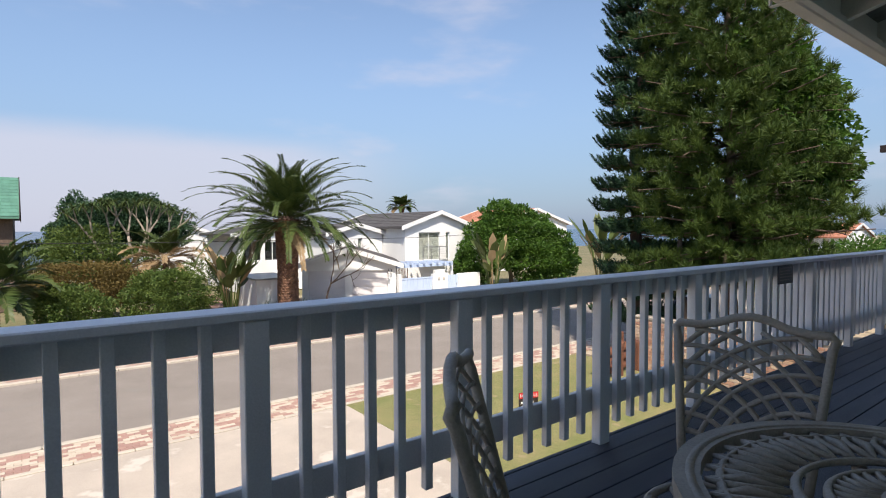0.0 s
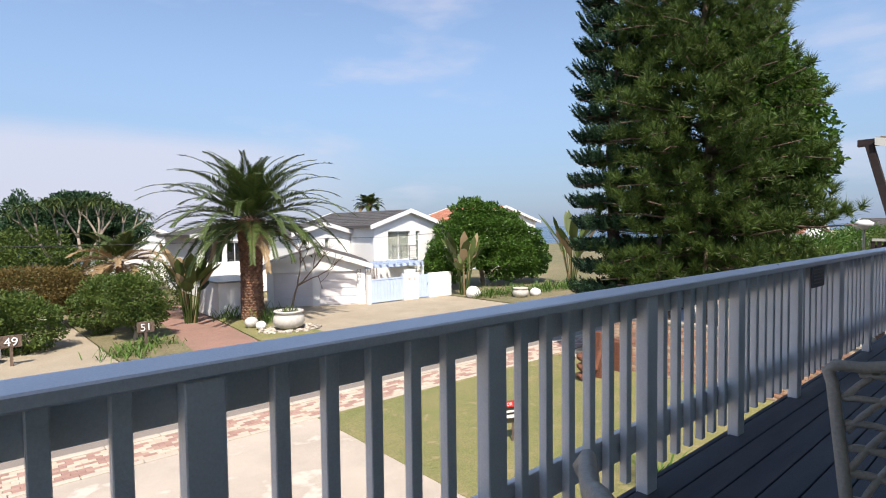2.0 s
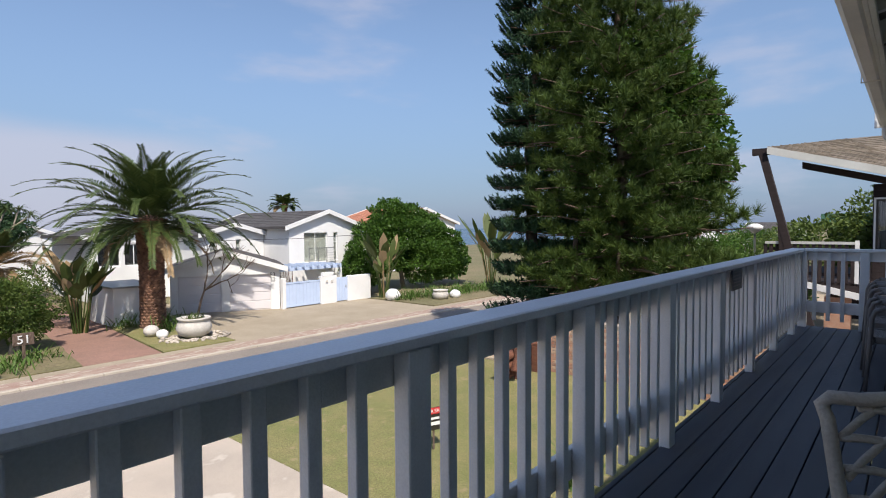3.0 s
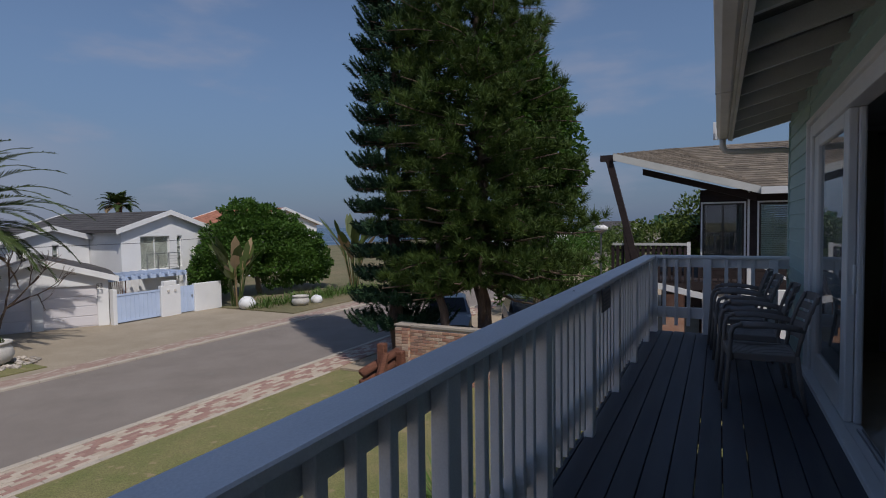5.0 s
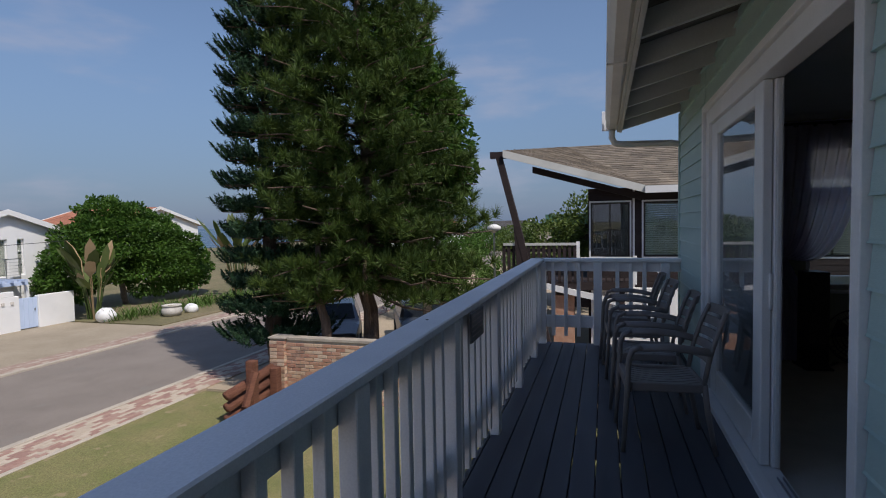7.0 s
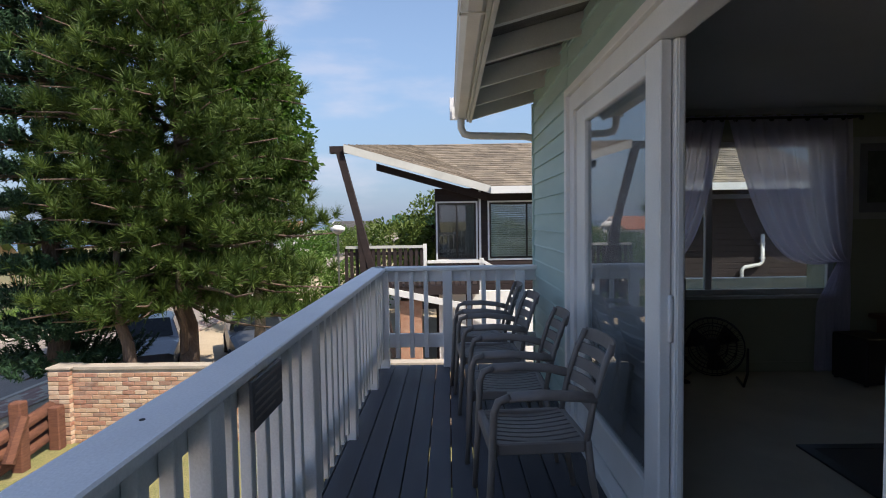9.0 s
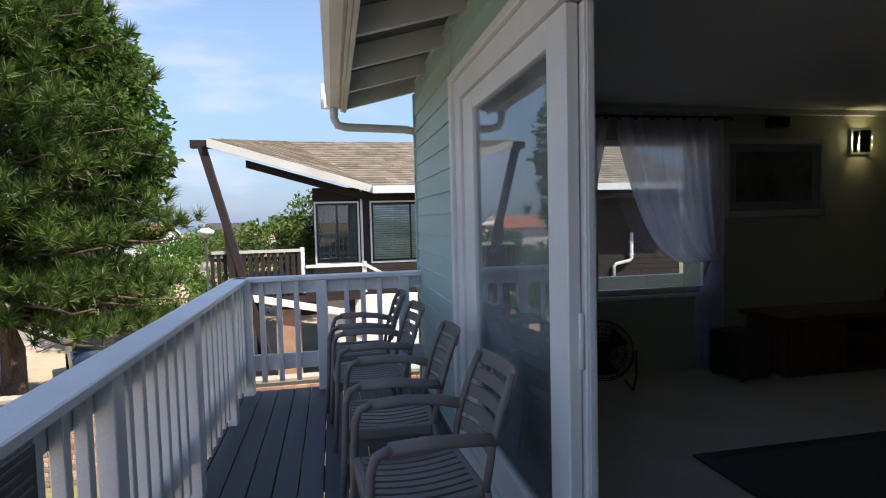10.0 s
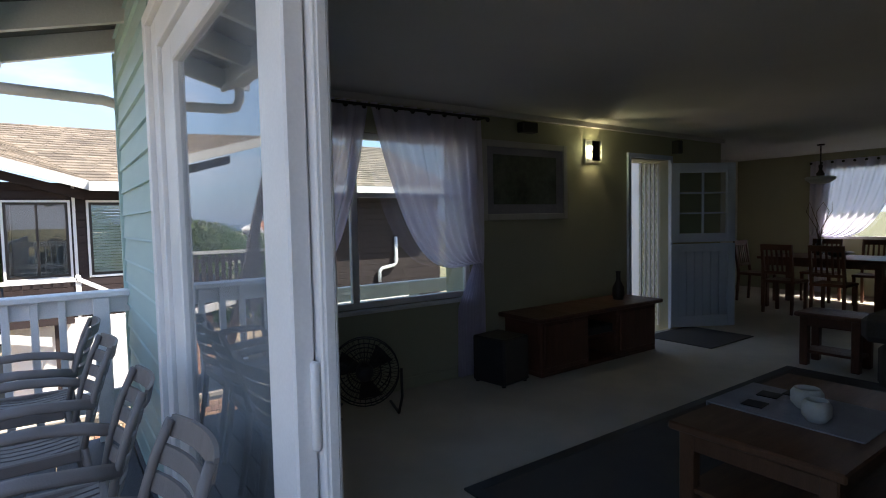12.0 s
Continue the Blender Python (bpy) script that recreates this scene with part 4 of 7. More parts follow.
def tiered_conifer(name, base, height, radius, label, seed=6):
    """A narrow conifer of clear tiers: each limb ends in a fan of upturned finger-like twigs set with short needles."""
    rng = np.random.default_rng(seed)
    t = thing(name, pose(*base), label, "tree")
    bm = bmesh.new()
    limb(bm, (0, 0, 0), (0.1, 0.1, height), 0.24, 0.03, rng, 0.01, 10, 8)
    V, F = [], []
    tiers = int((height - 1.2) / 0.66)
    for i in range(tiers):
        z = 1.2 + 0.66 * i
        R = radius * min(1.0, 0.55 + (height - z) / height) * (0.35 if z > height - 0.8 else 1.0)
        for k in range(10):
            w = 2 * math.pi * (k + 0.35 * (i % 2) + 0.3 * rng.random()) / 10
            r = R * rng.uniform(0.8, 1.08)
            o, sd = Vector((math.cos(w), math.sin(w), 0)), Vector((-math.sin(w), math.cos(w), 0))
            a, b = Vector((0, 0, z)), Vector((0, 0, z - 0.05 * r)) + o * r * 0.8
            limb(bm, a, b, 0.03, 0.012, rng, 0.05, 3, 4)
            for q in range(18):
                f = 0.35 + 0.65 * q / 17
                lat = (q % 5 - 2) * 0.15 * f + rng.normal(0, 0.05)
                p = a.lerp(b, f) + sd * lat
                way = (o * 0.9 + sd * lat * 1.3 + Vector((0, 0, 0.35 + 0.5 * f))).normalized()
                L = rng.uniform(0.30, 0.46)
                for n in range(16):
                    c = p + way * (L * n / 15) + Vector((0, 0, 0.22 * (n / 15) ** 2 * L))
                    for _ in range(3):
                        d = (Vector(rng.normal(0, 1, 3).tolist()) + way * 0.9).normalized()
                        g = d.cross(way)
                        g = g.normalized() * 0.020 if g.length > 1e-4 else sd * 0.020
                        i0 = len(V)
                        V += [c - g, c + g, c + d * 0.115]
                        F.append((i0, i0 + 1, i0 + 2))
    part("trunk", bm, M["bark"], t, smooth=True)
    part("crown", quick("crown", V, F, M["fir"]), None, t, "upturned blue-green finger twigs in tiers")


tiered_conifer("tiered_conifer", (15.6, 9.7, GROUND), 12.8, 1.7, "tall narrow dark conifer with upturned tiers beside the pine")


def palm_tree(name, base, trunk_h, label, fronds=62, length=3.0, seed=4, trunk_r=0.34, green=0.965):
    """Date palm: thick trunk of diamond leaf scars, arching feathered fronds."""
    rng = np.random.default_rng(seed)
    t = thing(name, pose(*base), label, "palm tree")
    part("trunk", lathe(bmesh.new(), [(trunk_r * 0.95, -0.05), (trunk_r * 0.88, 0.3), (trunk_r * 0.84, trunk_h * 0.5), (trunk_r * 0.95, trunk_h * 0.85), (trunk_r * 1.15, trunk_h), (trunk_r * 0.6, trunk_h + 0.35)], 18), M["palmbark"], t)
    V, F = [], []
    rows = int(trunk_h / 0.115)
    for i in range(rows + 3):
        z = i * 0.115
        r = float(np.interp(z, [0, trunk_h * 0.5, trunk_h * 0.85, trunk_h + 0.2], [0.88, 0.84, 0.96, 1.15])) * trunk_r
        for k in range(14):
            w = 2 * math.pi * (k + 0.5 * (i % 2)) / 14 + rng.normal(0, 0.02)
            o, s = Vector((math.cos(w), math.sin(w), 0)), Vector((-math.sin(w), math.cos(w), 0))
            c = o * r + Vector((0, 0, z))
            h, ww, pr = 0.085, r * 0.24, 0.05 * rng.uniform(0.7, 1.4)
            i0 = len(V)
            V += [c + Vector((0, 0, -h)), c + s * ww, c + Vector((0, 0, h)) + o * 0.01, c - s * ww, c + o * pr + Vector((0, 0, 0.035))]
            F += [(i0, i0 + 1, i0 + 4), (i0 + 1, i0 + 2, i0 + 4), (i0 + 2, i0 + 3, i0 + 4), (i0 + 3, i0, i0 + 4)]
    part("leaf_scars", quick("leaf_scars", V, F, M["palmbark"]), None, t, "brown diamond-shaped stubs round the trunk", kind="stuff")
    top = Vector((0, 0, trunk_h + 0.15))
    for i in range(fronds):
        u = (i + 0.5) / fronds
        el = radians(86 - 112 * u ** 0.85) + rng.normal(0, 0.07)
        az = i * 2.39996 + rng.normal(0, 0.1)
        L = length * rng.uniform(0.85, 1.12) * (0.8 + 0.25 * math.sin(u * math.pi))
        h, z = Vector((math.cos(az), math.sin(az), 0)), Vector((0, 0, 1))
        pts, p, a = [], top + h * 0.12, el
        seg = 14
        for k in range(seg + 1):
            pts.append(p.copy())
            a -= (1.15 if u < 0.8 else 1.0) * (k / seg) ** 1.1 / seg * 2.1
            p = p + (h * math.cos(a) + z * math.sin(a)) * (L / seg)
        fV, fF = [], []
        side = h.cross(z)
        for k in range(seg):
            q, r = pts[k], pts[k + 1]
            wd = 0.022 * (1 - k / seg) + 0.006
            i0 = len(fV)
            fV += [q - side * wd, q + side * wd, r + side * wd * 0.9, r - side * wd * 0.9, q + z * wd, r + z * wd]
            fF += [(i0, i0 + 1, i0 + 2, i0 + 3), (i0, i0 + 3, i0 + 5, i0 + 4), (i0 + 1, i0 + 4, i0 + 5, i0 + 2)]
            if k < 2:
                continue
            for e in range(7):
                f = e / 7
                c = q.lerp(r, f)
                way = (r - q).normalized()
                nrm = side.cross(way)
                ll = 0.56 * math.sin(min(1.0, 0.22 + (k + f) / seg) * math.pi * 0.93) + 0.06
                for sg in (-1, 1):
                    dd = (side * sg * 0.80 + way * 0.75 + nrm * (0.25) + Vector(rng.normal(0, 0.08, 3).tolist())).normalized()
                    tip = c + dd * ll - z * 0.08 * ll
                    ww = way * 0.033
                    j = len(fV)
                    m = c.lerp(tip, 0.45)
                    fV += [c - ww * 0.5, m - ww, tip, m + ww]
                    fF.append((j, j + 1, j + 2, j + 3))
        part("frond", quick("frond", fV, fF, M["dry" if u > green else "palm"]), None, t, "" if u <= green else "dry brown drooping frond")
    return t


palm_tree("palm_tree", (9.75, 23.6, GROUND), 4.1, "date palm with a thick scaly trunk and arching grey-green fronds", fronds=84, length=4.15, trunk_r=0.50)

# ---- house 53: garden wall, gates, angled garage, gabled upper storey ----


def gable_block(name, m, width, depth, wall_h, rise, over, wallmat, roofmat, label, holes=(), trim="white", category="building"):
    """A gabled block, front along x at y = 0, ridge running back along y. Children: wall, roof, barge boards."""
    t = thing(name, m, label, category)
    bm = bmesh.new()
    wall_with_holes(bm, 0, width, 0, wall_h, list(holes), 0.22, Matrix())
    box(bm, (0, 0.22, 0), (0.22, depth, wall_h))
    box(bm, (width - 0.22, 0.22, 0), (width, depth, wall_h))
    box(bm, (0.22, depth - 0.22, 0), (width - 0.22, depth, wall_h))
    for yy in (0, depth - 0.22):
        v = [bm.verts.new(p) for p in ((0, yy, wall_h), (width, yy, wall_h), (width / 2, yy, wall_h + rise), (0, yy + 0.22, wall_h), (width, yy + 0.22, wall_h), (width / 2, yy + 0.22, wall_h + rise))]
        bm.faces.new((v[0], v[1], v[2]))
        bm.faces.new((v[5], v[4], v[3]))
        bm.faces.new((v[1], v[4], v[5], v[2]))
        bm.faces.new((v[2], v[5], v[3], v[0]))
    part("wall", bm, M[wallmat], t)
    k = rise / (width / 2)
    for sg in (-1, 1):
        bm = bmesh.new()
        e = width / 2 + over
        prof = [(width / 2, wall_h + rise + 0.02), (width / 2 + sg * e, wall_h + rise + 0.02 - k * e), (width / 2 + sg * e, wall_h + rise + 0.14 - k * e), (width / 2, wall_h + rise + 0.14)]
        a = [bm.verts.new((q, -0.25, w)) for q, w in prof]
        b = [bm.verts.new((q, depth + 0.25, w)) for q, w in prof]
        bm.faces.new(a)
        bm.faces.new(b[::-1])
        for i in range(4):
            bm.faces.new((a[i], b[i], b[(i + 1) % 4], a[(i + 1) % 4]))
        bmesh.ops.recalc_face_normals(bm, faces=bm.faces)
        roof_part = part("roof", bm, M[roofmat], t, "low pitched roof slope")
        # courses of tiles as low steps
        V, F = [], []
        n = int(e / 0.32)
        for i in range(n):
            q0, q1 = i * 0.32, (i + 1) * 0.32 + 0.02
            z0, z1 = wall_h + rise + 0.145 - k * q0, wall_h + rise + 0.165 - k * q1
            xx0, xx1 = width / 2 + sg * q0, width / 2 + sg * q1
            for j in range(int((depth + 0.4) / 0.33)):
                ya, yb = -0.22 + j * 0.33, -0.22 + (j + 1) * 0.33 - 0.012
                i0 = len(V)
                V += [(xx0, ya, z0), (xx0, yb, z0), (xx1, yb, z1), (xx1, ya, z1), (xx1, ya, z1 - 0.03), (xx1, yb, z1 - 0.03)]
                F += [(i0, i0 + 1, i0 + 2, i0 + 3), (i0 + 3, i0 + 2, i0 + 5, i0 + 4)]
        part("roof_tiles", quick("roof_tiles", V, F, M[roofmat]), None, roof_part, kind="stuff")
        for yy in (-0.29, depth + 0.25):
            bm = bmesh.new()
            pr = [(width / 2, wall_h + rise - 0.06), (width / 2 + sg * (e + 0.03), wall_h + rise - 0.06 - k * (e + 0.03)), (width / 2 + sg * (e + 0.03), wall_h + rise + 0.19 - k * (e + 0.03)), (width / 2, wall_h + rise + 0.19)]
            a = [bm.verts.new((q, yy, w)) for q, w in pr]
            b = [bm.verts.new((q, yy + 0.04, w)) for q, w in pr]
            bm.faces.new(a)
            bm.faces.new(b[::-1])
            for i in range(4):
                bm.faces.new((a[i], b[i], b[(i + 1) % 4], a[(i + 1) % 4]))
            bmesh.ops.recalc_face_normals(bm, faces=bm.faces)
            part("barge_board", bm, M[trim], t, "white barge board")
    return t


def window(parent, x0, x1, z0, z1, cols=2, rows=1, m=Matrix(), frame="white", deep=0.1, blinds=True):
    """A framed window at y = deep inside its opening, a slat blind or a black sheet behind."""
    f = 0.045
    bm = boxes(((x0, deep, z0), (x0 + f, deep + 0.05, z1)), ((x1 - f, deep, z0), (x1, deep + 0.05, z1)), ((x0 + f, deep, z0), (x1 - f, deep + 0.05, z0 + f)), ((x0 + f, deep, z1 - f), (x1 - f, deep + 0.05, z1)))
    for i in range(1, cols):
        x = x0 + (x1 - x0) * i / cols
        box(bm, (x - 0.02, deep, z0 + f), (x + 0.02, deep + 0.05, z1 - f))
    for i in range(1, rows):
        z = z0 + (z1 - z0) * i / rows
        box(bm, (x0 + f, deep + 0.002, z - 0.018), (x1 - f, deep + 0.048, z + 0.018))
    w = part("window", bm, M[frame], parent, at=m)
    bm = boxes(((x0 + f * 0.5, deep + 0.02, z0 + f * 0.5), (x1 - f * 0.5, deep + 0.026, z1 - f * 0.5)))
    part("pane", bm, M["glass"], w, "reflecting glass").visible_shadow = False
    if blinds:
        bm = bmesh.new()
        z = z0 + f
        while z < z1 - f:
            box(bm, (x0 + f, deep + 0.07, z), (x1 - f, deep + 0.085, z + 0.045))
            z += 0.055
        part("blind", bm, M["blind"], w, "pale horizontal slat blind")
    else:
        # black sheet stands in for the shade of an unlit room
        part("dark_room", boxes(((x0, deep + 0.3, z0 - 0.02), (x1, deep + 0.32, z1 + 0.02))), M["black"], w, "black sheet for the shade of the unlit room")
    return w


UP = pose(18.25, 27.0, GROUND)
upper = gable_block("house", UP, 5.1, 9.0, 3.95, 0.85, 0.35, "plaster", "darkroof", "white plastered two-storey house with a low dark gabled roof",
                    holes=[(0.99, 2.62, 1.93, 3.64), (3.05, 3.36, 1.98, 3.64)])
window(upper, 0.99, 2.62, 1.93, 3.64, 2)
window(upper, 3.05, 3.36, 1.98, 3.64, 1, 3)
bm = boxes(((1.15, -0.55, 2.62), (2.95, -0.52, 2.66)), ((1.15, -0.55, 1.75), (2.95, -0.52, 1.79)))
for x in np.arange(1.15, 2.96, 0.6):
    box(bm, (x, -0.55, 1.75), (x + 0.035, -0.51, 2.66))
for z in np.arange(1.92, 2.6, 0.14):
    box(bm, (1.15, -0.54, z), (2.95, -0.53, z + 0.015))
box(bm, (1.15, -0.55, 1.72), (1.18, 0, 1.76))
box(bm, (2.92, -0.55, 1.72), (2.95, 0, 1.76))
balcony = part("balcony", boxes(((1.1, -0.56, 1.60), (3.0, 0, 1.715))), M["plaster"], upper, at=pose(-0.22, 0, 0.13))
part("balcony_rail", bm, M["metal"], balcony, "thin grey metal balcony rail")
wing = gable_block("house_wing", pose(14.6, 29.5, GROUND), 3.6, 6.0, 3.55, 0.5, 0.3, "plaster", "darkroof", "white plastered side wing with a dark roof",
                   holes=[(0.4, 0.75, 2.0, 3.3), (1.9, 2.2, 2.0, 3.3)])
window(wing, 0.4, 0.75, 2.0, 3.3, 1, 3)
window(wing, 1.9, 2.2, 2.0, 3.3, 1, 3)
back_house = gable_block("back_house", pose(10.6, 33.5, GROUND), 8.0, 7.0, 3.5, 0.7, 0.5, "plaster", "darkroof", "long white house behind with dark roof and dark windows",
                         holes=[(0.3, 1.4, 1.9, 3.1), (1.6, 2.6, 1.9, 3.1), (3.6, 4.3, 2.3, 2.9)])
window(back_house, 0.3, 1.4, 1.9, 3.1, 2, 1, blinds=False)
window(back_house, 1.6, 2.6, 1.9, 3.1, 2, 1, blinds=False)
window(back_house, 3.6, 4.3, 2.3, 2.9, 2, 1, blinds=False)

G_ANG = -28.5
GAR = pose(11.55, 26.3, GROUND, 0, 0, G_ANG)
gar = gable_block("garage", GAR, 4.75, 6.0, 2.0, 0.75, 0.35, "plaster", "darkroof", "white double garage with a low grey gabled roof",
                  holes=[(0.3, 2.15, 0.0, 1.72), (2.5, 4.35, 0.0, 1.72)])
for x in (0.3, 2.5):
    bm = boxes(((x, 0.12, 0.0), (x + 1.85, 0.16, 1.72)))
    for z in np.arange(0.06, 1.6, 0.41):
        box(bm, (x + 0.03, 0.10, z), (x + 1.82, 0.121, z + 0.385), bevel=0.01)
    part("garage_door", bm, M["garage"], gar, "pale pinkish panelled garage door")


def street_wall():
    t = thing("street_wall", pose(15.75, 23.7, GROUND), "white plastered street wall with arched gateway parts", "wall")
    t["kind"] = "structure"
    part("pier", boxes(((-0.05, 0, 0), (0.12, 0.25, 1.5)), ((2.15, 0, 0), (3.15, 0.22, 1.42)), ((2.3, 0, 1.42), (2.95, 0.22, 1.62)), bevel=0.015), M["plaster"], t)
    part("wall", boxes(((3.92, 0, 0), (5.5, 0.22, 1.35)), bevel=0.015), M["plaster"], t)
    for x in (2.5, 2.85, 0.35, 1.8):
        part("lamp", boxes(((x - 0.05, -0.05, 1.12), (x + 0.05, 0.0, 1.22))), M["gutter"], t, "small wall lamp") if x > 2 else None
    g = thing("street_gate", pose(15.88, 23.77, GROUND), "pale blue solid gate between white piers", "gate")
    for i in range(10):
        part("board", boxes(((i * 0.2, 0, 0.06), (i * 0.2 + 0.194, 0.04, 1.28)), bevel=0.006), M["bluegate"], g)
    part("upper_rail", boxes(((0, -0.02, 1.2), (2.0, -0.002, 1.28))), M["bluegate"], g)
    part("lower_rail", boxes(((0, -0.02, 0.08), (2.0, -0.002, 0.16))), M["bluegate"], g)
    g = thing("garden_door", pose(18.93, 23.77, GROUND), "narrow pale blue garden door in the wall", "gate")
    for i in range(4):
        part("board", boxes(((i * 0.185, 0, 0.06), (i * 0.185 + 0.18, 0.04, 1.3)), bevel=0.006), M["bluegate"], g)
    part("handle", boxes(((0.60, -0.04, 0.75), (0.64, -0.0, 0.85))), M["metal"], g, "small metal handle")
    p = thing("pergola", pose(15.95, 24.6, GROUND), "pale lilac-white pergola beams over the entrance", "pergola")
    part("beam", boxes(((0, 0, 1.75), (4.0, 0.12, 1.9)), ((0, 1.6, 1.75), (4.0, 1.72, 1.9))), M["bluegate"], p)
    for i in range(9):
        part("rafter", boxes(((0.1 + i * 0.45, -0.25, 1.9), (0.2 + i * 0.45, 1.9, 2.0))), M["bluegate"], p)
    for x in (0.0, 3.9):
        part("column", boxes(((x, 0, 0.0), (x + 0.12, 0.12, 1.75))), M["plaster"], p)
    g = thing("lattice_gate", pose(16.6, 25.8, GROUND), "brown expanding lattice security gate", "gate")
    bm = bmesh.new()
    for i in range(9):
        x = i * 0.1
        tube(bm, [(x, 0, 0.2), (x + 0.1, 0, 1.7)], 0.008, 4)
        tube(bm, [(x + 0.1, 0, 0.2), (x, 0, 1.7)], 0.008, 4)
    part("lattice", bm, M["wood"], g)
    part("frame", boxes(((-0.03, -0.02, 0.05), (0.0, 0.02, 1.75)), ((1.0, -0.02, 0.05), (1.03, 0.02, 1.75)), ((0, -0.02, 1.72), (1.0, 0.02, 1.75))), M["wood"], g)


street_wall()
shed = thing("lean_to", pose(8.75, 24.8, GROUND), "small white lean-to with a pale metal roof beside the garage", "shed")
part("wall", boxes(((0, 0, 0), (1.7, 3.0, 1.55))), M["plaster"], shed)
part("roof", boxes(((-0.1, -0.15, 1.55), (1.9, 3.1, 1.62))), M["metal"], shed)

# ---- next door: dark stained timber house with deep shingled eave ----
NX = 17.5
nb = thing("neighbour_house", pose(NX, 1.2, GROUND), "dark stained timber house with white trims and a shingled roof", "house")


def ny(v):
    return 0.36 + (v - 0.9) * 1.494 - 1.2


bm = bmesh.new()
wall_with_holes(bm, -9.0, ny(1.78), 0, 4.85, [(ny(0.0) - 0.55, ny(0.88), 3.10, 4.49), (ny(1.10), ny(1.74), 3.10, 4.49), (-5.6, -4.4, 3.1, 4.3)], 0.15, pose(0, 0, 0, 0, 0, 90) @ Matrix.Diagonal((1, -1, 1, 1)))
bmesh.ops.recalc_face_normals(bm, faces=bm.faces)
nwall = part("wall", bm, M["dark"], nb)
MB = pose(0, 0, 0, 0, 0, 90) @ Matrix.Diagonal((1, -1, 1, 1)) @ pose(0, 0, 0)


def dark_siding(x0, x1, z0, z1):
    me = mesh_of("siding_board", boxes(((x0, -0.022, 0.0), (x1, -0.003, 0.135)), bevel=0.004), M["dark"])
    z = z0
    while z < z1 - 0.1:
        part("siding_board", me, None, nwall, at=MB @ pose(0, 0, z))
        z += 0.145


dark_siding(-9.0, ny(1.78), 0.15, 3.05)
dark_siding(-9.0, ny(1.78), 4.56, 4.85)
dark_siding(-9.0, -5.7, 3.05, 4.5)
dark_siding(ny(0.92), ny(1.07), 3.0, 4.4)
dark_siding(-4.3, ny(0.0) - 0.6, 3.0, 4.4)
for a, b, c, dd in ((ny(0.0) - 0.55, ny(0.88), 3.10, 4.49), (ny(1.10), ny(1.74), 3.10, 4.49), (-5.6, -4.4, 3.1, 4.3)):
    bm = boxes(((a - 0.04, -0.03, c - 0.04), (a + 0.0, 0.0, dd + 0.04)), ((b, -0.03, c - 0.04), (b + 0.04, 0.0, dd + 0.04)), ((a, -0.03, dd), (b, 0.0, dd + 0.04)), ((a, -0.03, c - 0.04), (b, 0.0, c)))
    part("window_trim", bm, M["white"], nwall, "thin white window trim", at=MB)
    window(nb, a, b, c, dd, 2, 1, MB, "alu", 0.03, a < -1)
part("corner_trim", boxes(((ny(1.02), -0.05, 0.1), (ny(1.02) + 0.05, -0.023, 4.85))), M["white"], nwall, "white upright trim", at=MB)
part("end_wall", boxes(((0.15, ny(1.78) - 0.15, 0), (9, ny(1.78), 4.85))), M["dark"], nb)

# roof: eave low on our side for y below the corner, edge climbing to the prow over the deck
E1, E2, R1 = Vector((-0.55, ny(0.88), 4.85)), Vector((-1.1, ny(3.13), 5.80)), Vector((3.6, ny(2.3), 6.42))
E0, R0 = Vector((-0.55, -9.3, 4.85)), Vector((3.6, -9.3, 6.42))
nroof = thing("neighbour_roof", pose(NX, 1.2, GROUND), "brown-grey shingled roof with a rising white-edged prow", "roof")


def slab(bm, pts, thick):
    top = [bm.verts.new(p) for p in pts]
    low = [bm.verts.new(Vector(p) - Vector((0, 0, thick))) for p in pts]
    bm.faces.new(top)
    bm.faces.new(low[::-1])
    n = len(pts)
    for i in range(n):
        bm.faces.new((top[i], low[i], low[(i + 1) % n], top[(i + 1) % n]))
    bmesh.ops.recalc_face_normals(bm, faces=bm.faces)
    return bm


bm = slab(bmesh.new(), [E0, E1, R1, R0], 0.1)
slab(bm, [E1, E2, R1], 0.1)
part("roof_deck", bm, M["dark"], nroof)
V, F = [], []
rs = np.random.default_rng(8)
rows = 22
for i in range(rows):
    for quad in ((E0, E1, R0, R1), (E1, E2, R1, R1)):
        a0, a1 = quad[0].lerp(quad[2], i / rows), quad[1].lerp(quad[3], i / rows)
        b0, b1 = quad[0].lerp(quad[2], (i + 1.1) / rows), quad[1].lerp(quad[3], (i + 1.1) / rows)
        L = (a1 - a0).length
        n = max(1, int(L / 0.28))
        for j in range(n):
            u0, u1 = (j + 0.5 * (i % 2) * (j > 0)) / n, min(1, (j + 1 + 0.5 * (i % 2)) / n - 0.008 / max(L, 0.1))
            li = Vector((0, 0, 0.022 + 0.012 * rs.random()))
            i0 = len(V)
            V += [a0.lerp(a1, u0) + li, a0.lerp(a1, u1) + li, b0.lerp(b1, u1) + Vector((0, 0, 0.006)), b0.lerp(b1, u0) + Vector((0, 0, 0.006)), a0.lerp(a1, u0), a0.lerp(a1, u1)]
            F += [(i0, i0 + 1, i0 + 2, i0 + 3), (i0 + 4, i0 + 5, i0 + 1, i0)]
part("shingles", quick("shingles", V, F, M["shingle"]), None, nroof, "weathered brown-grey shingles", kind="stuff")


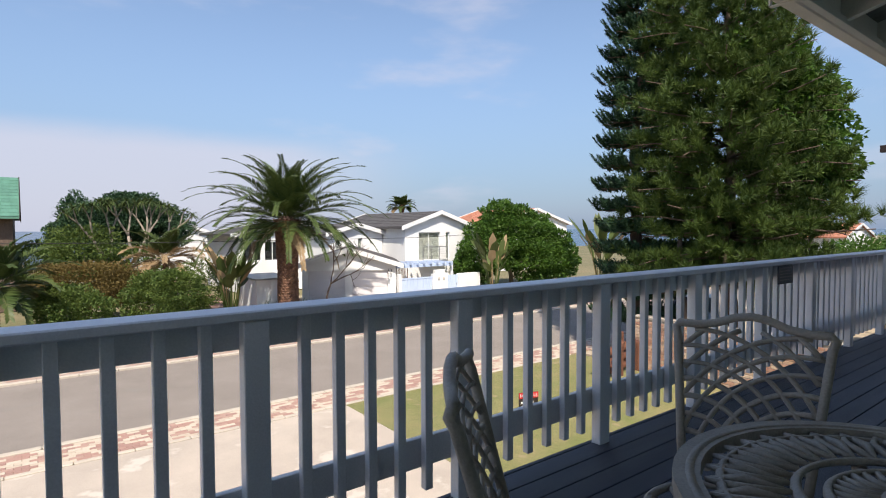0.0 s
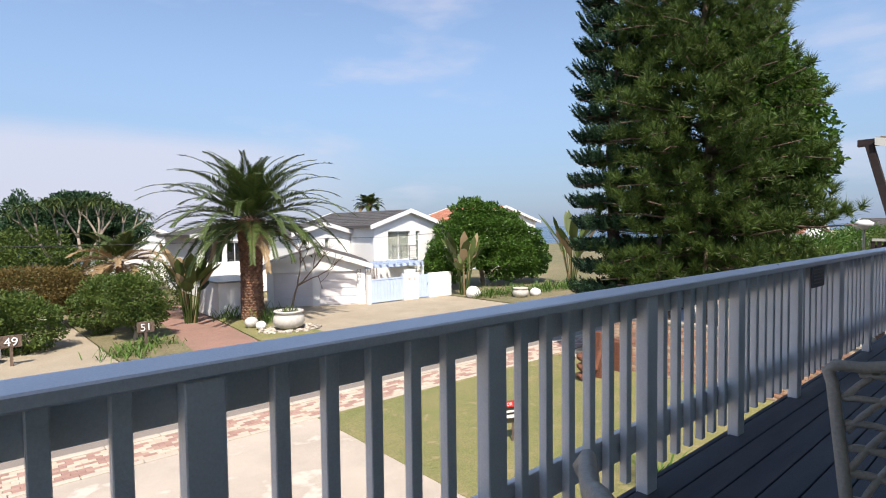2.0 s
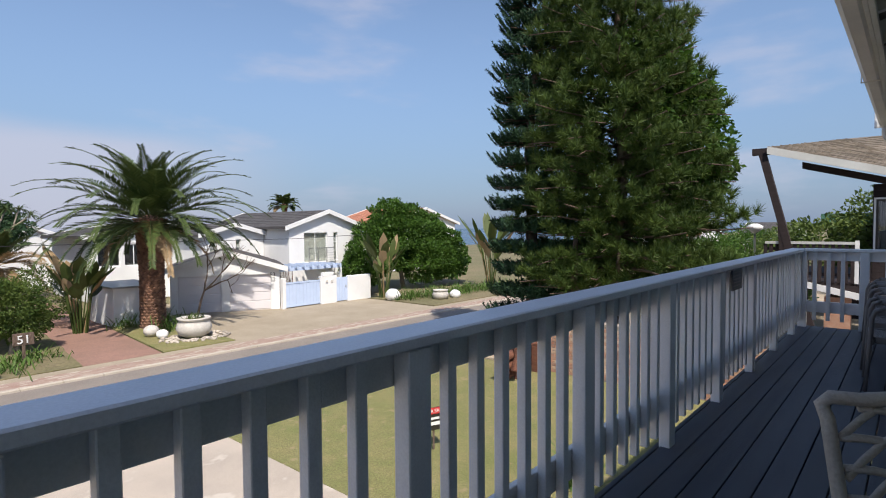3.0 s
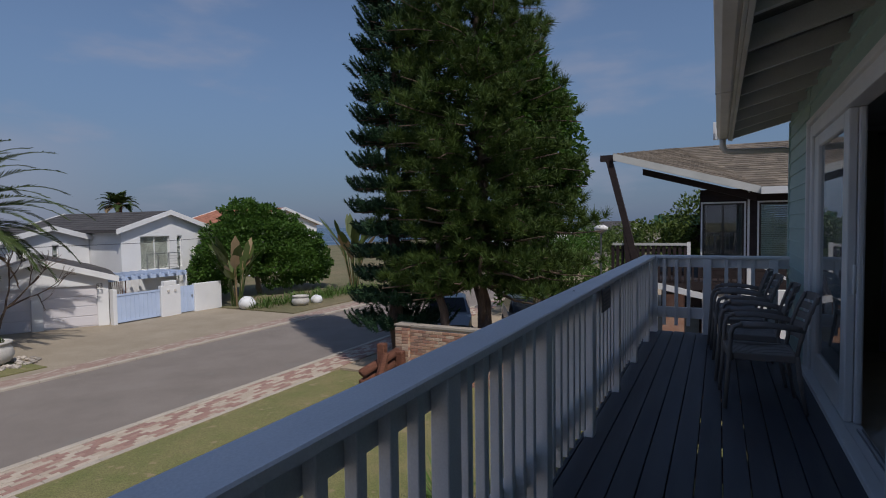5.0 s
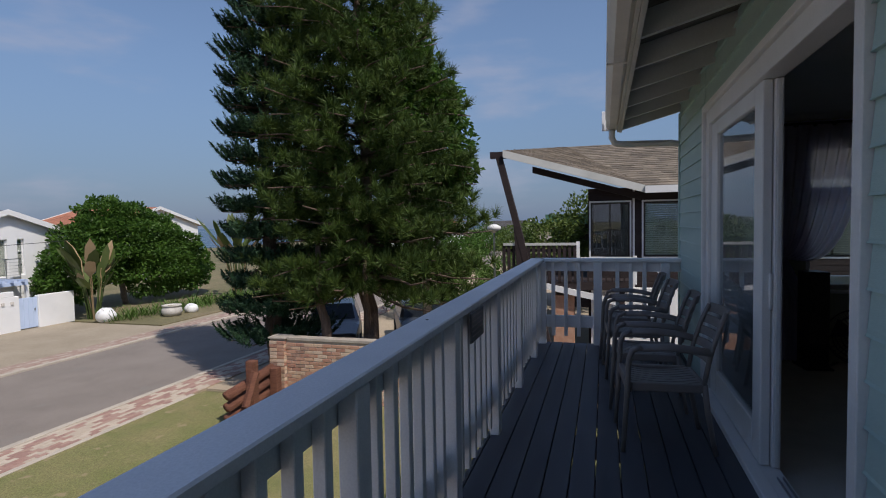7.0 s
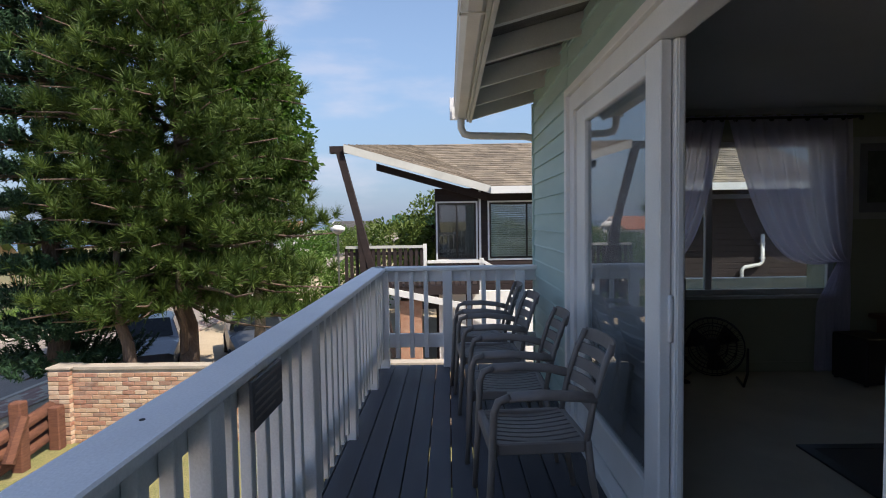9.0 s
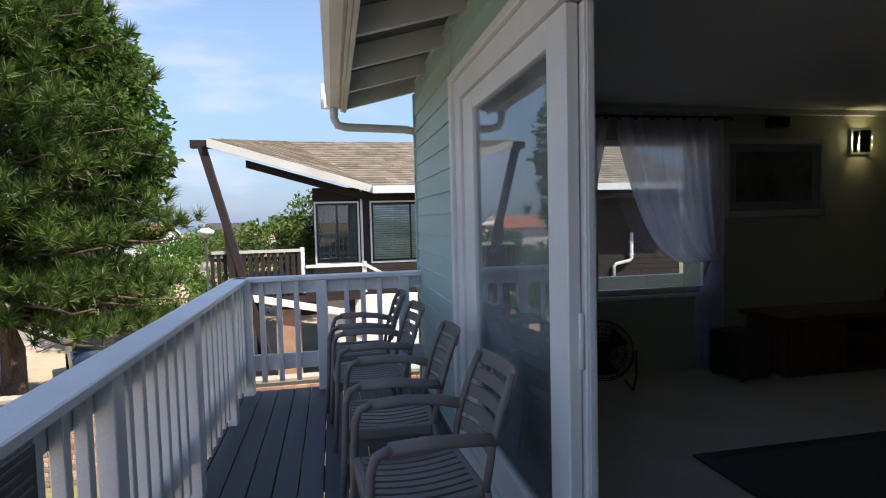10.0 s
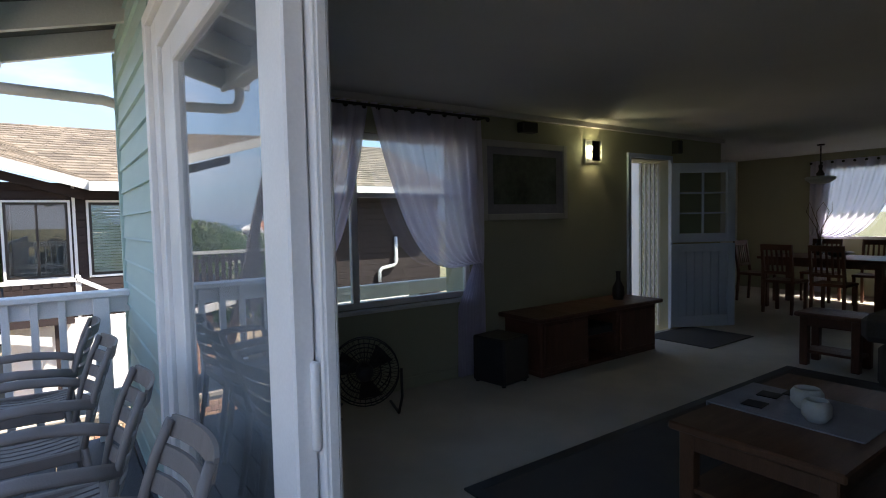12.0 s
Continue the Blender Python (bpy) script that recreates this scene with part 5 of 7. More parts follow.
def board_between(bm, a, b, h, th, lift=0.0):
    a, b = Vector(a), Vector(b)
    s = (b - a).cross(Vector((0, 0, 1))).normalized() * th
    q = [a + Vector((0, 0, lift)), b + Vector((0, 0, lift)), b + Vector((0, 0, lift + h)), a + Vector((0, 0, lift + h))]
    v = [bm.verts.new(p) for p in q] + [bm.verts.new(p + s) for p in q]
    for f in ((0, 1, 2, 3), (7, 6, 5, 4), (0, 4, 5, 1), (1, 5, 6, 2), (2, 6, 7, 3), (3, 7, 4, 0)):
        bm.faces.new([v[i] for i in f])
    bmesh.ops.recalc_face_normals(bm, faces=bm.faces)
    return bm


off = Vector((-0.03, 0, 0))
part("fascia", board_between(bmesh.new(), E1 + off, E2 + off, 0.18, 0.03, -0.16), M["eave"], nroof, "white fascia climbing to the prow")
part("eave_gutter", board_between(bmesh.new(), E0 + off * 4, E1 + off * 4, 0.17, 0.1, -0.17), M["white"], nroof, "white eave gutter")
for q, dz in ((0.35, -0.34), (1.1, -0.30)):
    part("beam", board_between(bmesh.new(), E1.lerp(E2, 0.02) + Vector((q, 0, 0)), E1.lerp(E2, 0.80) + Vector((q, 0, 0)), 0.16, 0.08, dz), M["dark"], nroof, "dark beam under the prow")
mast = thing("prow_strut", pose(NX - 1.1, 1.2 + ny(3.13), GROUND), "dark slanting timber strut holding up the prow", "strut")
bm = bmesh.new()
board_between(bm, (0.1, -0.15, 5.64), (0.1, 0.35, 5.64), 0.16, 0.16)
part("beam", bm, M["dark"], mast)
bm = tube(bmesh.new(), [(0.12, 0.12, 5.66), (0.12, ny(2.4) - ny(3.13), 0.9)], 0.11, 4)
part("strut", bm, M["dark"], mast)
bm = tube(bmesh.new(), [(0.12, -0.42, 2.2), (0.12, -0.30, 4.0)], 0.10, 4)
part("short_strut", bm, M["dark"], mast)

nd = thing("neighbour_deck", pose(NX, 1.2, GROUND), "dark timber deck with white-capped railing next door", "deck")
part("deck_slab", boxes(((-1.0, ny(1.1), 2.35), (5.0, ny(3.15), 2.55))), M["dark"], nd)
bm = boxes(((-1.02, ny(1.95), 3.44), (-0.94, ny(3.15), 3.50)))
part("handrail", bm, M["eave"], nd, "pale weathered rail cap")
part("stringer", board_between(bmesh.new(), (-1.0, 1.80, 2.43), (-1.0, -0.2, 2.0), 0.15, 0.05), M["white"], nd, "white sloping stair stringer")
wp = thing("waste_pipe", pose(NX - 0.08, 1.2, GROUND), "white bent waste pipe on the dark house wall", "pipe")
part("pipe", tube(bmesh.new(), [(0, -7.57, 3.6), (0, -7.57, 2.93), (0, -7.50, 2.86), (0, -7.15, 2.80), (0, -7.07, 2.74), (0, -7.07, 2.45)], 0.045, 8), M["white"], wp, smooth=True)
for z in (3.35, 3.0):
    part("bracket", boxes(((-0.05, -7.63, z), (0.06, -7.51, z + 0.03))), M["white"], wp)
bl = mesh_of("slat", boxes(((-1.0, 0, 2.5), (-0.97, 0.075, 3.44))), M["dark"])
yy = ny(1.95)
while yy < ny(3.15):
    part("slat", bl, None, nd, at=pose(0, yy, 0))
    yy += 0.125
for z in (2.7, 3.28):
    part("rail", boxes(((-0.968, ny(1.95), z), (-0.94, ny(3.15), z + 0.07))), M["dark"], nd)
for y, z in ((ny(1.90), 3.53), (ny(1.02), 3.18)):
    part("post", boxes(((-1.0, y, 2.5), (-0.92, y + 0.08, z))), M["white"], nd, "white post")
part("low_cap", boxes(((-1.02, ny(1.06), 3.08), (-0.9, ny(1.89), 3.14))), M["white"], nd, "white low rail cap")
low = mesh_of("low_baluster", boxes(((-0.99, 0, 2.5), (-0.96, 0.04, 3.08))), M["dark"])
yy = ny(1.1)
while yy < ny(1.85):
    part("low_baluster", low, None, nd, at=pose(0, yy, 0))
    yy += 0.14
part("stair_rail", board_between(bmesh.new(), (-0.97, ny(1.07), 3.10), (-0.97, ny(0.55), 2.65), 0.08, 0.05), M["white"], nd, "white stair rail going down")
for x, y in ((-0.9, ny(3.0)), (-0.9, ny(1.2)), (4.5, ny(3.0))):
    part("support_post", boxes(((x, y, 0), (x + 0.15, y + 0.15, 2.35))), M["dark"], nd)

# ---- deck furniture ----


def arm_chair(m, label):
    """Stacking resin armchair; it faces +y, base centre at the origin."""
    t = thing("armchair", m, label, "chair", "armchairs along the wall")
    W, H = 0.235, 0.43
    for i in range(8):
        x = -0.189 + i * 0.054
        bm = bmesh.new()
        for k in range(5):
            y0, y1 = -0.19 + k * 0.082, -0.19 + (k + 1) * 0.082
            z0, z1 = H - 0.02 * math.sin(k / 5 * math.pi), H - 0.02 * math.sin((k + 1) / 5 * math.pi)
            v = [bm.verts.new(p) for p in ((x - 0.019, y0, z0), (x + 0.019, y0, z0), (x + 0.019, y1, z1), (x - 0.019, y1, z1), (x - 0.019, y0, z0 - 0.014), (x + 0.019, y0, z0 - 0.014), (x + 0.019, y1, z1 - 0.014), (x - 0.019, y1, z1 - 0.014))]
            for f in ((0, 1, 2, 3), (7, 6, 5, 4), (0, 3, 7, 4), (1, 5, 6, 2)):
                bm.faces.new([v[q] for q in f])
        part("seat_slat", bm, M["resin"], t)
    part("seat_frame", boxes(((-W, -0.22, H - 0.05), (W, -0.19, H + 0.004)), ((-W, 0.215, H - 0.06), (W, 0.25, H + 0.006)), ((-W, -0.19, H - 0.05), (-W + 0.03, 0.215, H + 0.004)), ((W - 0.03, -0.19, H - 0.05), (W, 0.215, H + 0.004)), bevel=0.006), M["resin"], t)
    for s in (-1, 1):
        part("back_post", tube(bmesh.new(), [(s * 0.215, -0.20, H - 0.02), (s * 0.212, -0.235, 0.60), (s * 0.205, -0.285, 0.76), (s * 0.195, -0.33, 0.865)], 0.016, 8, (1.3, 0.9)), M["resin"], t, smooth=True)
        part("front_leg", tube(bmesh.new(), [(s * 0.25, 0.27, 0.0), (s * 0.248, 0.25, 0.3), (s * 0.248, 0.235, 0.58), (s * 0.248, 0.215, 0.635), (s * 0.246, 0.16, 0.655)], [0.015, 0.017, 0.018, 0.018, 0.018], 8, (1.2, 1)), M["resin"], t, smooth=True)
        part("armrest", tube(bmesh.new(), [(s * 0.246, 0.17, 0.655), (s * 0.248, 0.0, 0.66), (s * 0.24, -0.15, 0.645), (s * 0.215, -0.245, 0.625)], 0.018, 8, (1.5, 0.75)), M["resin"], t, smooth=True)
        part("rear_leg", tube(bmesh.new(), [(s * 0.22, -0.27, 0.0), (s * 0.22, -0.225, 0.25), (s * 0.218, -0.205, H)], [0.014, 0.017, 0.018], 8, (1.2, 1)), M["resin"], t, smooth=True)
    for i in range(5):
        z = 0.545 + i * 0.075
        y = float(np.interp(z, [0.43, 0.60, 0.76, 0.865], [-0.20, -0.235, -0.285, -0.33]))
        h = 0.026 if i < 4 else 0.03
        bm = bmesh.new()
        ring = []
        for k in range(7):
            u = -1 + 2 * k / 6
            yy = y - 0.035 * (1 - u * u)
            ring.append([bm.verts.new(p) for p in ((u * 0.205, yy, z - h), (u * 0.205, yy - 0.012 * 1, z - h), (u * 0.203, yy - 0.026, z + h), (u * 0.203, yy - 0.014, z + h))])
        for a, b in zip(ring, ring[1:]):
            for k in range(4):
                bm.faces.new((a[k], b[k], b[(k + 1) % 4], a[(k + 1) % 4]))
        bm.faces.new(ring[0])
        bm.faces.new(ring[-1][::-1])
        bmesh.ops.recalc_face_normals(bm, faces=bm.faces)
        part("back_slat", bm, M["resin"], t, smooth=False)
    return t


first = arm_chair(pose(6.60, 0.93, 0, 0, 0, 4), "taupe slatted resin armchair beside the glass door")
for x, y, a in ((7.36, 0.97, -2), (8.20, 1.02, 3), (8.92, 1.05, -3)):
    c = copy_thing(first, pose(x, y, 0, 0, 0, a))
    c["label"] = "taupe slatted resin armchair in a row along the house wall"


def lattice_back(bm, w0, w1, z0, z1, y0, lean, r=0.009):
    """Crossing curved bars that fill a shield-shaped back."""
    def P(u, v):
        w = w0 + (w1 - w0) * v
        return (u * w, y0 - lean * v - 0.03 * (1 - u * u), z0 + (z1 - z0) * v)

    def lid(x):
        return 0.93 + 0.07 * (1 - (x / w1) ** 2) if abs(x) < w1 else 0

    # two fans of arcs about the lower corners cross in a pattern of scales
    H = z1 - z0
    for sg in (-1, 1):
        for k in range(10):
            rad = 0.075 + k * 0.052
            run = []
            for i in range(37):
                a = math.pi * i / 36
                x, h = sg * w0 * 0.95 - sg * rad * math.cos(a), rad * math.sin(a) * 1.1 - 0.02
                v = h / H
                w = w0 + (w1 - w0) * v
                if 0.0 <= v <= lid(x) and abs(x) < w * 0.98:
                    run.append(P(x / w, v))
                elif len(run) > 2:
                    tube(bm, run, r, 5, (1.25, 0.8))
                    run = []
                else:
                    run = []
            if len(run) > 2:
                tube(bm, run, r, 5, (1.25, 0.8))
    return P


def cast_chair(m, label):
    t = thing("cast_chair", m, label, "chair", "cast metal chairs at the table")
    bm = bmesh.new()
    P = lattice_back(bm, 0.185, 0.24, 0.47, 0.955, -0.20, 0.13, 0.0085)
    part("lattice", bm, M["cast"], t, "openwork of crossing curved bars", smooth=True)
    pts = [P(-0.98, v) for v in (0, 0.3, 0.6, 0.9)]
    pts += [(P(-0.98, 1)[0] - 0.004, P(-0.98, 1)[1], 0.935), (-0.225, -0.325, 0.952), (-0.17, -0.335, 0.950), (-0.11, -0.345, 0.958), (-0.05, -0.35, 0.982), (0, -0.35, 0.990), (0.05, -0.35, 0.982), (0.11, -0.345, 0.958), (0.17, -0.335, 0.950), (0.225, -0.325, 0.952), (P(0.98, 1)[0] + 0.004, P(0.98, 1)[1], 0.935)]
    pts += [P(0.98, v) for v in (0.9, 0.6, 0.3, 0)]
    part("back_frame", tube(bmesh.new(), pts, 0.015, 8), M["cast"], t, smooth=True)
    bm = bmesh.new()
    ring = [(0.225 * math.cos(a), 0.225 * math.sin(a) + 0.02, 0.44) for a in np.linspace(0, 2 * math.pi, 25)]
    tube(bm, ring, 0.014, 6)
    for i in range(12):
        a = i * math.pi / 6
        tube(bm, [(0.05 * math.cos(a + 0.5), 0.05 * math.sin(a + 0.5) + 0.02, 0.44), (0.15 * math.cos(a + 0.25), 0.15 * math.sin(a + 0.25) + 0.02, 0.438), (0.22 * math.cos(a), 0.22 * math.sin(a) + 0.02, 0.44)], 0.009, 5)
    tube(bm, [(0.06 * math.cos(a), 0.06 * math.sin(a) + 0.02, 0.44) for a in np.linspace(0, 2 * math.pi, 13)], 0.012, 5)
    part("seat", bm, M["cast"], t, smooth=True)
    for sx in (-1, 1):
        for sy in (-1, 1):
            part("leg", tube(bmesh.new(), [(sx * 0.17, sy * 0.17 + 0.02, 0.44), (sx * 0.20, sy * 0.20 + 0.02, 0.3), (sx * 0.19, sy * 0.19 + 0.02, 0.15), (sx * 0.23, sy * 0.23 + 0.02, 0.0)], [0.016, 0.015, 0.012, 0.015], 7), M["cast"], t, smooth=True)
    return t


def heading(x, y, dx, dy):
    return pose(x, y, 0, 0, 0, math.degrees(math.atan2(dy, dx)) - 90)


cast_chair(heading(2.09, 0.735, -0.965, -0.26), "beige cast metal chair with openwork back at the table")
cast_chair(heading(1.50, 0.745, 0.72, -0.69), "beige cast metal chair turned towards the round table")


def round_table():
    t = thing("round_table", pose(1.90, 0.22, 0), "beige cast metal round table with a pierced top", "table")
    R = 0.50
    bm = bmesh.new()
    lathe(bm, [(R, 0.695), (R + 0.012, 0.712), (R, 0.735), (R - 0.03, 0.738), (R - 0.045, 0.728), (R - 0.045, 0.705)], 48)
    bm2 = bmesh.new()
    for rr, w in ((R - 0.02, 0.022), (R - 0.09, 0.012), (0.26, 0.014), (0.20, 0.012), (0.10, 0.02)):
        tube(bm2, [(rr * math.cos(a), rr * math.sin(a), 0.722) for a in np.linspace(0, 2 * math.pi, 49)], w, 6, (0.6, 1.0))
    bm.free()
    part("rim", lathe_ring(R - 0.05, R + 0.01, 0.70, 0.735), M["cast"], t)
    part("top_rings", bm2, M["cast"], t, smooth=True)
    bm = bmesh.new()
    for i in range(36):
        a = i * math.pi / 18
        for sg in (-1, 1):
            tube(bm, [((R - 0.06) * math.cos(a), (R - 0.06) * math.sin(a), 0.722), (0.36 * math.cos(a + sg * 0.07), 0.36 * math.sin(a + sg * 0.07), 0.724), (0.27 * math.cos(a), 0.27 * math.sin(a), 0.722)], [0.006, 0.013, 0.006], 5)
        tube(bm, [(0.20 * math.cos(a), 0.20 * math.sin(a), 0.722), (0.15 * math.cos(a + 0.12), 0.15 * math.sin(a + 0.12), 0.724), (0.10 * math.cos(a), 0.10 * math.sin(a), 0.722)], 0.008, 5)
    part("tracery", bm, M["cast"], t, "pierced petals and scrolls", smooth=True)
    for i in range(4):
        a = math.pi / 4 + i * math.pi / 2
        c, s = math.cos(a), math.sin(a)
        part("leg", tube(bmesh.new(), [(0.30 * c, 0.30 * s, 0.71), (0.20 * c, 0.20 * s, 0.5), (0.16 * c, 0.16 * s, 0.3), (0.34 * c, 0.34 * s, 0.0)], 0.017, 8), M["cast"], t, smooth=True)


def lathe_ring(r0, r1, z0, z1, n=48):
    bm = bmesh.new()
    rings = []
    for k in range(n):
        w = 2 * math.pi * k / n
        rings.append([bm.verts.new((r * math.cos(w), r * math.sin(w), z)) for r, z in ((r0, z0), (r1, z0), (r1, z1), (r0, z1))])
    for k in range(n):
        a, b = rings[k], rings[(k + 1) % n]
        for q in range(4):
            bm.faces.new((a[q], a[(q + 1) % 4], b[(q + 1) % 4], b[q]))
    bmesh.ops.recalc_face_normals(bm, faces=bm.faces)
    return bm


round_table()
sg = thing("railing_sign", pose(5.735, RAIL_Y - 0.070, 0.80), "small dark notice board fixed to the railing", "sign")
part("panel", boxes(((-0.15, -0.012, 0.0), (0.15, 0.0, 0.16)), bevel=0.002), surface("slate_panel", (0.10, 0.10, 0.105), (0.08, 0.08, 0.085), 0.5, 4, 60, 0.05), sg)
bm = boxes(*[((-0.13, -0.0145, 0.135 - i * 0.026), (0.13 - 0.05 * (i % 3 == 1) - 0.02 * (i == 4), -0.0122, 0.143 - i * 0.026)) for i in range(5)])
part("text_bars", bm, M["resin"], sg, "rows of faint grey lettering", kind="stuff")

sc = thing("handrail_screw", pose(5.16, RAIL_Y + 0.023, RAIL_TOP), "small dark screw head in the top of the grey handrail", "screw")
part("head", lathe(bmesh.new(), [(0.007, -0.002), (0.007, 0.002), (0.003, 0.003)], 10), M["black"], sc)

# ---- living room ----


def curtain(name, m, width, top, tie_z, material, label, folds=9, flip=1):
    """Sheer curtain gathered to a tie at its far edge, then falling to the floor. Local x along the wall, y into the room."""
    t = thing(name, m, label, "curtain")
    nu, nv = 72, 34
    V, F = [], []
    for j in range(nv + 1):
        v = j / nv
        for i in range(nu + 1):
            u = i / nu
            if v < 0.62:
                s = v / 0.62
                x0, x2 = width * u, width - 0.10 + 0.10 * u
                x1 = width * u + 0.02 + (1 - u) * 0.28 * width
                z0, z2 = top, tie_z
                z1 = tie_z + 0.02 - 0.16 * (1 - u)
                x = (1 - s) ** 2 * x0 + 2 * s * (1 - s) * x1 + s * s * x2
                z = (1 - s) ** 2 * z0 + 2 * s * (1 - s) * z1 + s * s * z2 - 0.10 * (1 - u) * math.sin(s * math.pi) ** 2
                amp = 0.035 * (1 - 0.6 * s)
            else:
                s = (v - 0.62) / 0.38
                x = width - 0.10 + 0.10 * u - (0.22 * (1 - u) - 0.02) * min(1, s * 2.5)
                z = tie_z * (1 - s) + 0.02
                amp = 0.014 + 0.02 * s
            y = 0.07 + amp * math.sin(u * folds * 2 * math.pi + 0.6 * math.sin(v * 4)) + 0.008 * math.sin(u * 41)
            V.append((x * flip, y, z))
    for j in range(nv):
        for i in range(nu):
            a = j * (nu + 1) + i
            F.append((a, a + 1, a + nu + 2, a + nu + 1))
    me = quick("cloth", V, F, material)
    me.shade_smooth()
    part("cloth", me, None, t)
    for i in range(int(width / 0.16) + 1):
        part("eyelet", lathe(bmesh.new(), [(0.022, 0), (0.022, 0.006)], 10, pose((0.05 + i * 0.16) * flip, 0.11, top - 0.04, 90, 0, 0)), M["black"], t)
    return t


IE = Matrix(((0, -1, 0, ROOM_E), (-1, 0, 0, 0), (0, 0, 1, 0), (0, 0, 0, 1)))
# a frame in which x runs along the east wall towards -y and y into the room


def on_east(y, z=0.0):
    return Matrix.Translation((ROOM_E, y, z)) @ pose(0, 0, 0, 0, 0, 90) @ Matrix.Diagonal((-1, 1, 1, 1))


win = thing("window_1", pose(0, 0, 0), "white framed window with two lights behind sheer curtains", "window")
win["kind"] = "structure"
a, b, c, d2 = WIN
fx = ROOM_E + 0.04
part("window_frame", boxes(((fx, a, c), (fx + 0.05, a + 0.05, d2)), ((fx, b - 0.05, c), (fx + 0.05, b, d2)), ((fx, a + 0.05, c), (fx + 0.05, b - 0.05, c + 0.05)), ((fx, a + 0.05, d2 - 0.05), (fx + 0.05, b - 0.05, d2)), ((fx, -1.12, c + 0.05), (fx + 0.05, -1.06, d2 - 0.05)), ((fx + 0.002, -1.06, 1.62), (fx + 0.048, b - 0.05, 1.66)), ((fx + 0.002, a + 0.05, 1.62), (fx + 0.048, -1.12, 1.66)), bevel=0.004), M["white"], win)
p = part("pane", boxes(((fx + 0.02, a + 0.03, c + 0.03), (fx + 0.026, b - 0.03, d2 - 0.03))), M["glass"], win)
p.visible_shadow = False
part("window_sill", boxes(((ROOM_E - 0.06, a - 0.04, c - 0.03), (ROOM_E + 0.04, b + 0.04, c)), bevel=0.004), M["white"], win)
rod = thing("curtain_rod", pose(0, 0, 0), "thin dark curtain rod on brackets", "curtain rod")
part("rod", tube(bmesh.new(), [(ROOM_E - 0.11, -2.35, 2.33), (ROOM_E - 0.11, -0.25, 2.33)], 0.012, 8), M["black"], rod)
for yy in (-2.3, -1.05, -0.3):
    part("bracket", boxes(((ROOM_E - 0.12, yy - 0.01, 2.315), (ROOM_E - 0.001, yy + 0.01, 2.33))), M["black"], rod)
curtain("curtain", on_east(-1.20), 1.12, 2.36, 1.03, M["curtain"], "sheer lilac-white curtain tied to the side of the window")
curtain("curtain", on_east(-1.18) @ Matrix.Diagonal((-1, 1, 1, 1)), 0.85, 2.36, 1.03, M["curtain"], "sheer lilac-white curtain drawn towards the deck side")
curtain("curtain", pose(5.20, WALL_Y - 0.145, 0, 0, 0, 180), 0.5, 2.40, 0.95, M["curtain"], "sheer white curtain hung inside the sliding door")

pic = thing("picture", pose(ROOM_E, -2.93, 1.41), "framed landscape print in a wide pale mount", "picture")
part("frame", boxes(((-0.035, -0.57, 0), (-0.003, -0.51, 0.75)), ((-0.035, 0.51, 0), (-0.003, 0.57, 0.75)), ((-0.035, -0.51, 0), (-0.003, 0.51, 0.06)), ((-0.035, -0.51, 0.69), (-0.003, 0.51, 0.75)), bevel=0.004), M["eave"], pic)
part("mount", boxes(((-0.02, -0.51, 0.06), (-0.005, 0.51, 0.69))), M["cloth"], pic)
part("print", boxes(((-0.023, -0.41, 0.15), (-0.0205, 0.43, 0.62))), surface("murky_landscape", (0.05, 0.07, 0.05), (0.16, 0.18, 0.15), 0.5, 3.0, 20, 0), pic, "dim green and grey landscape")

lamp = thing("wall_lamp", pose(ROOM_E, -3.90, 2.0), "lit wall lamp with a small glass box shade", "lamp")
part("backplate", boxes(((-0.015, -0.10, 0.0), (-0.002, 0.10, 0.25)), bevel=0.003), M["metal"], lamp)
part("shade", boxes(((-0.09, -0.075, 0.02), (-0.086, 0.075, 0.23)), ((-0.086, -0.075, 0.02), (-0.016, -0.071, 0.23)), ((-0.086, 0.071, 0.02), (-0.016, 0.075, 0.23))), M["glass"], lamp)
bm = bmesh.new()
bmesh.ops.create_uvsphere(bm, u_segments=14, v_segments=8, radius=0.028, matrix=pose(-0.05, 0.0, 0.165))
bmesh.ops.create_uvsphere(bm, u_segments=14, v_segments=8, radius=0.024, matrix=pose(-0.05, -0.02, 0.085))
part("bulb", bm, glow("warm_bulb", (1.0, 0.88, 0.50), 22.0), lamp, "glowing warm bulb", smooth=True)
for yy, zz, lab in ((-2.92, 2.25, "small black loudspeaker high on the wall"), (-5.47, 2.18, "small black loudspeaker over the doorway")):
    t = thing("loudspeaker", pose(ROOM_E, yy, zz), lab, "speaker")
    part("body", boxes(((-0.10, -0.10 if yy > -3 else -0.05, 0), (-0.002, 0.10 if yy > -3 else 0.05, 0.10 if yy > -3 else 0.16)), bevel=0.01), M["black"], t)

sub = thing("subwoofer", pose(8.66, -2.28, 0, 0, 0, 8), "black square subwoofer on the floor", "speaker")
part("body", boxes(((-0.18, -0.17, 0.015), (0.18, 0.17, 0.41)), bevel=0.012), M["black"], sub)
part("grille", boxes(((-0.187, -0.15, 0.04), (-0.181, 0.15, 0.39)), bevel=0.002), M["rug"], sub)
for sx in (-0.15, 0.15):
    for sy in (-0.14, 0.14):
        part("foot", lathe(bmesh.new(), [(0.018, 0), (0.018, 0.015)], 10, pose(sx, sy, 0)), M["black"], sub)

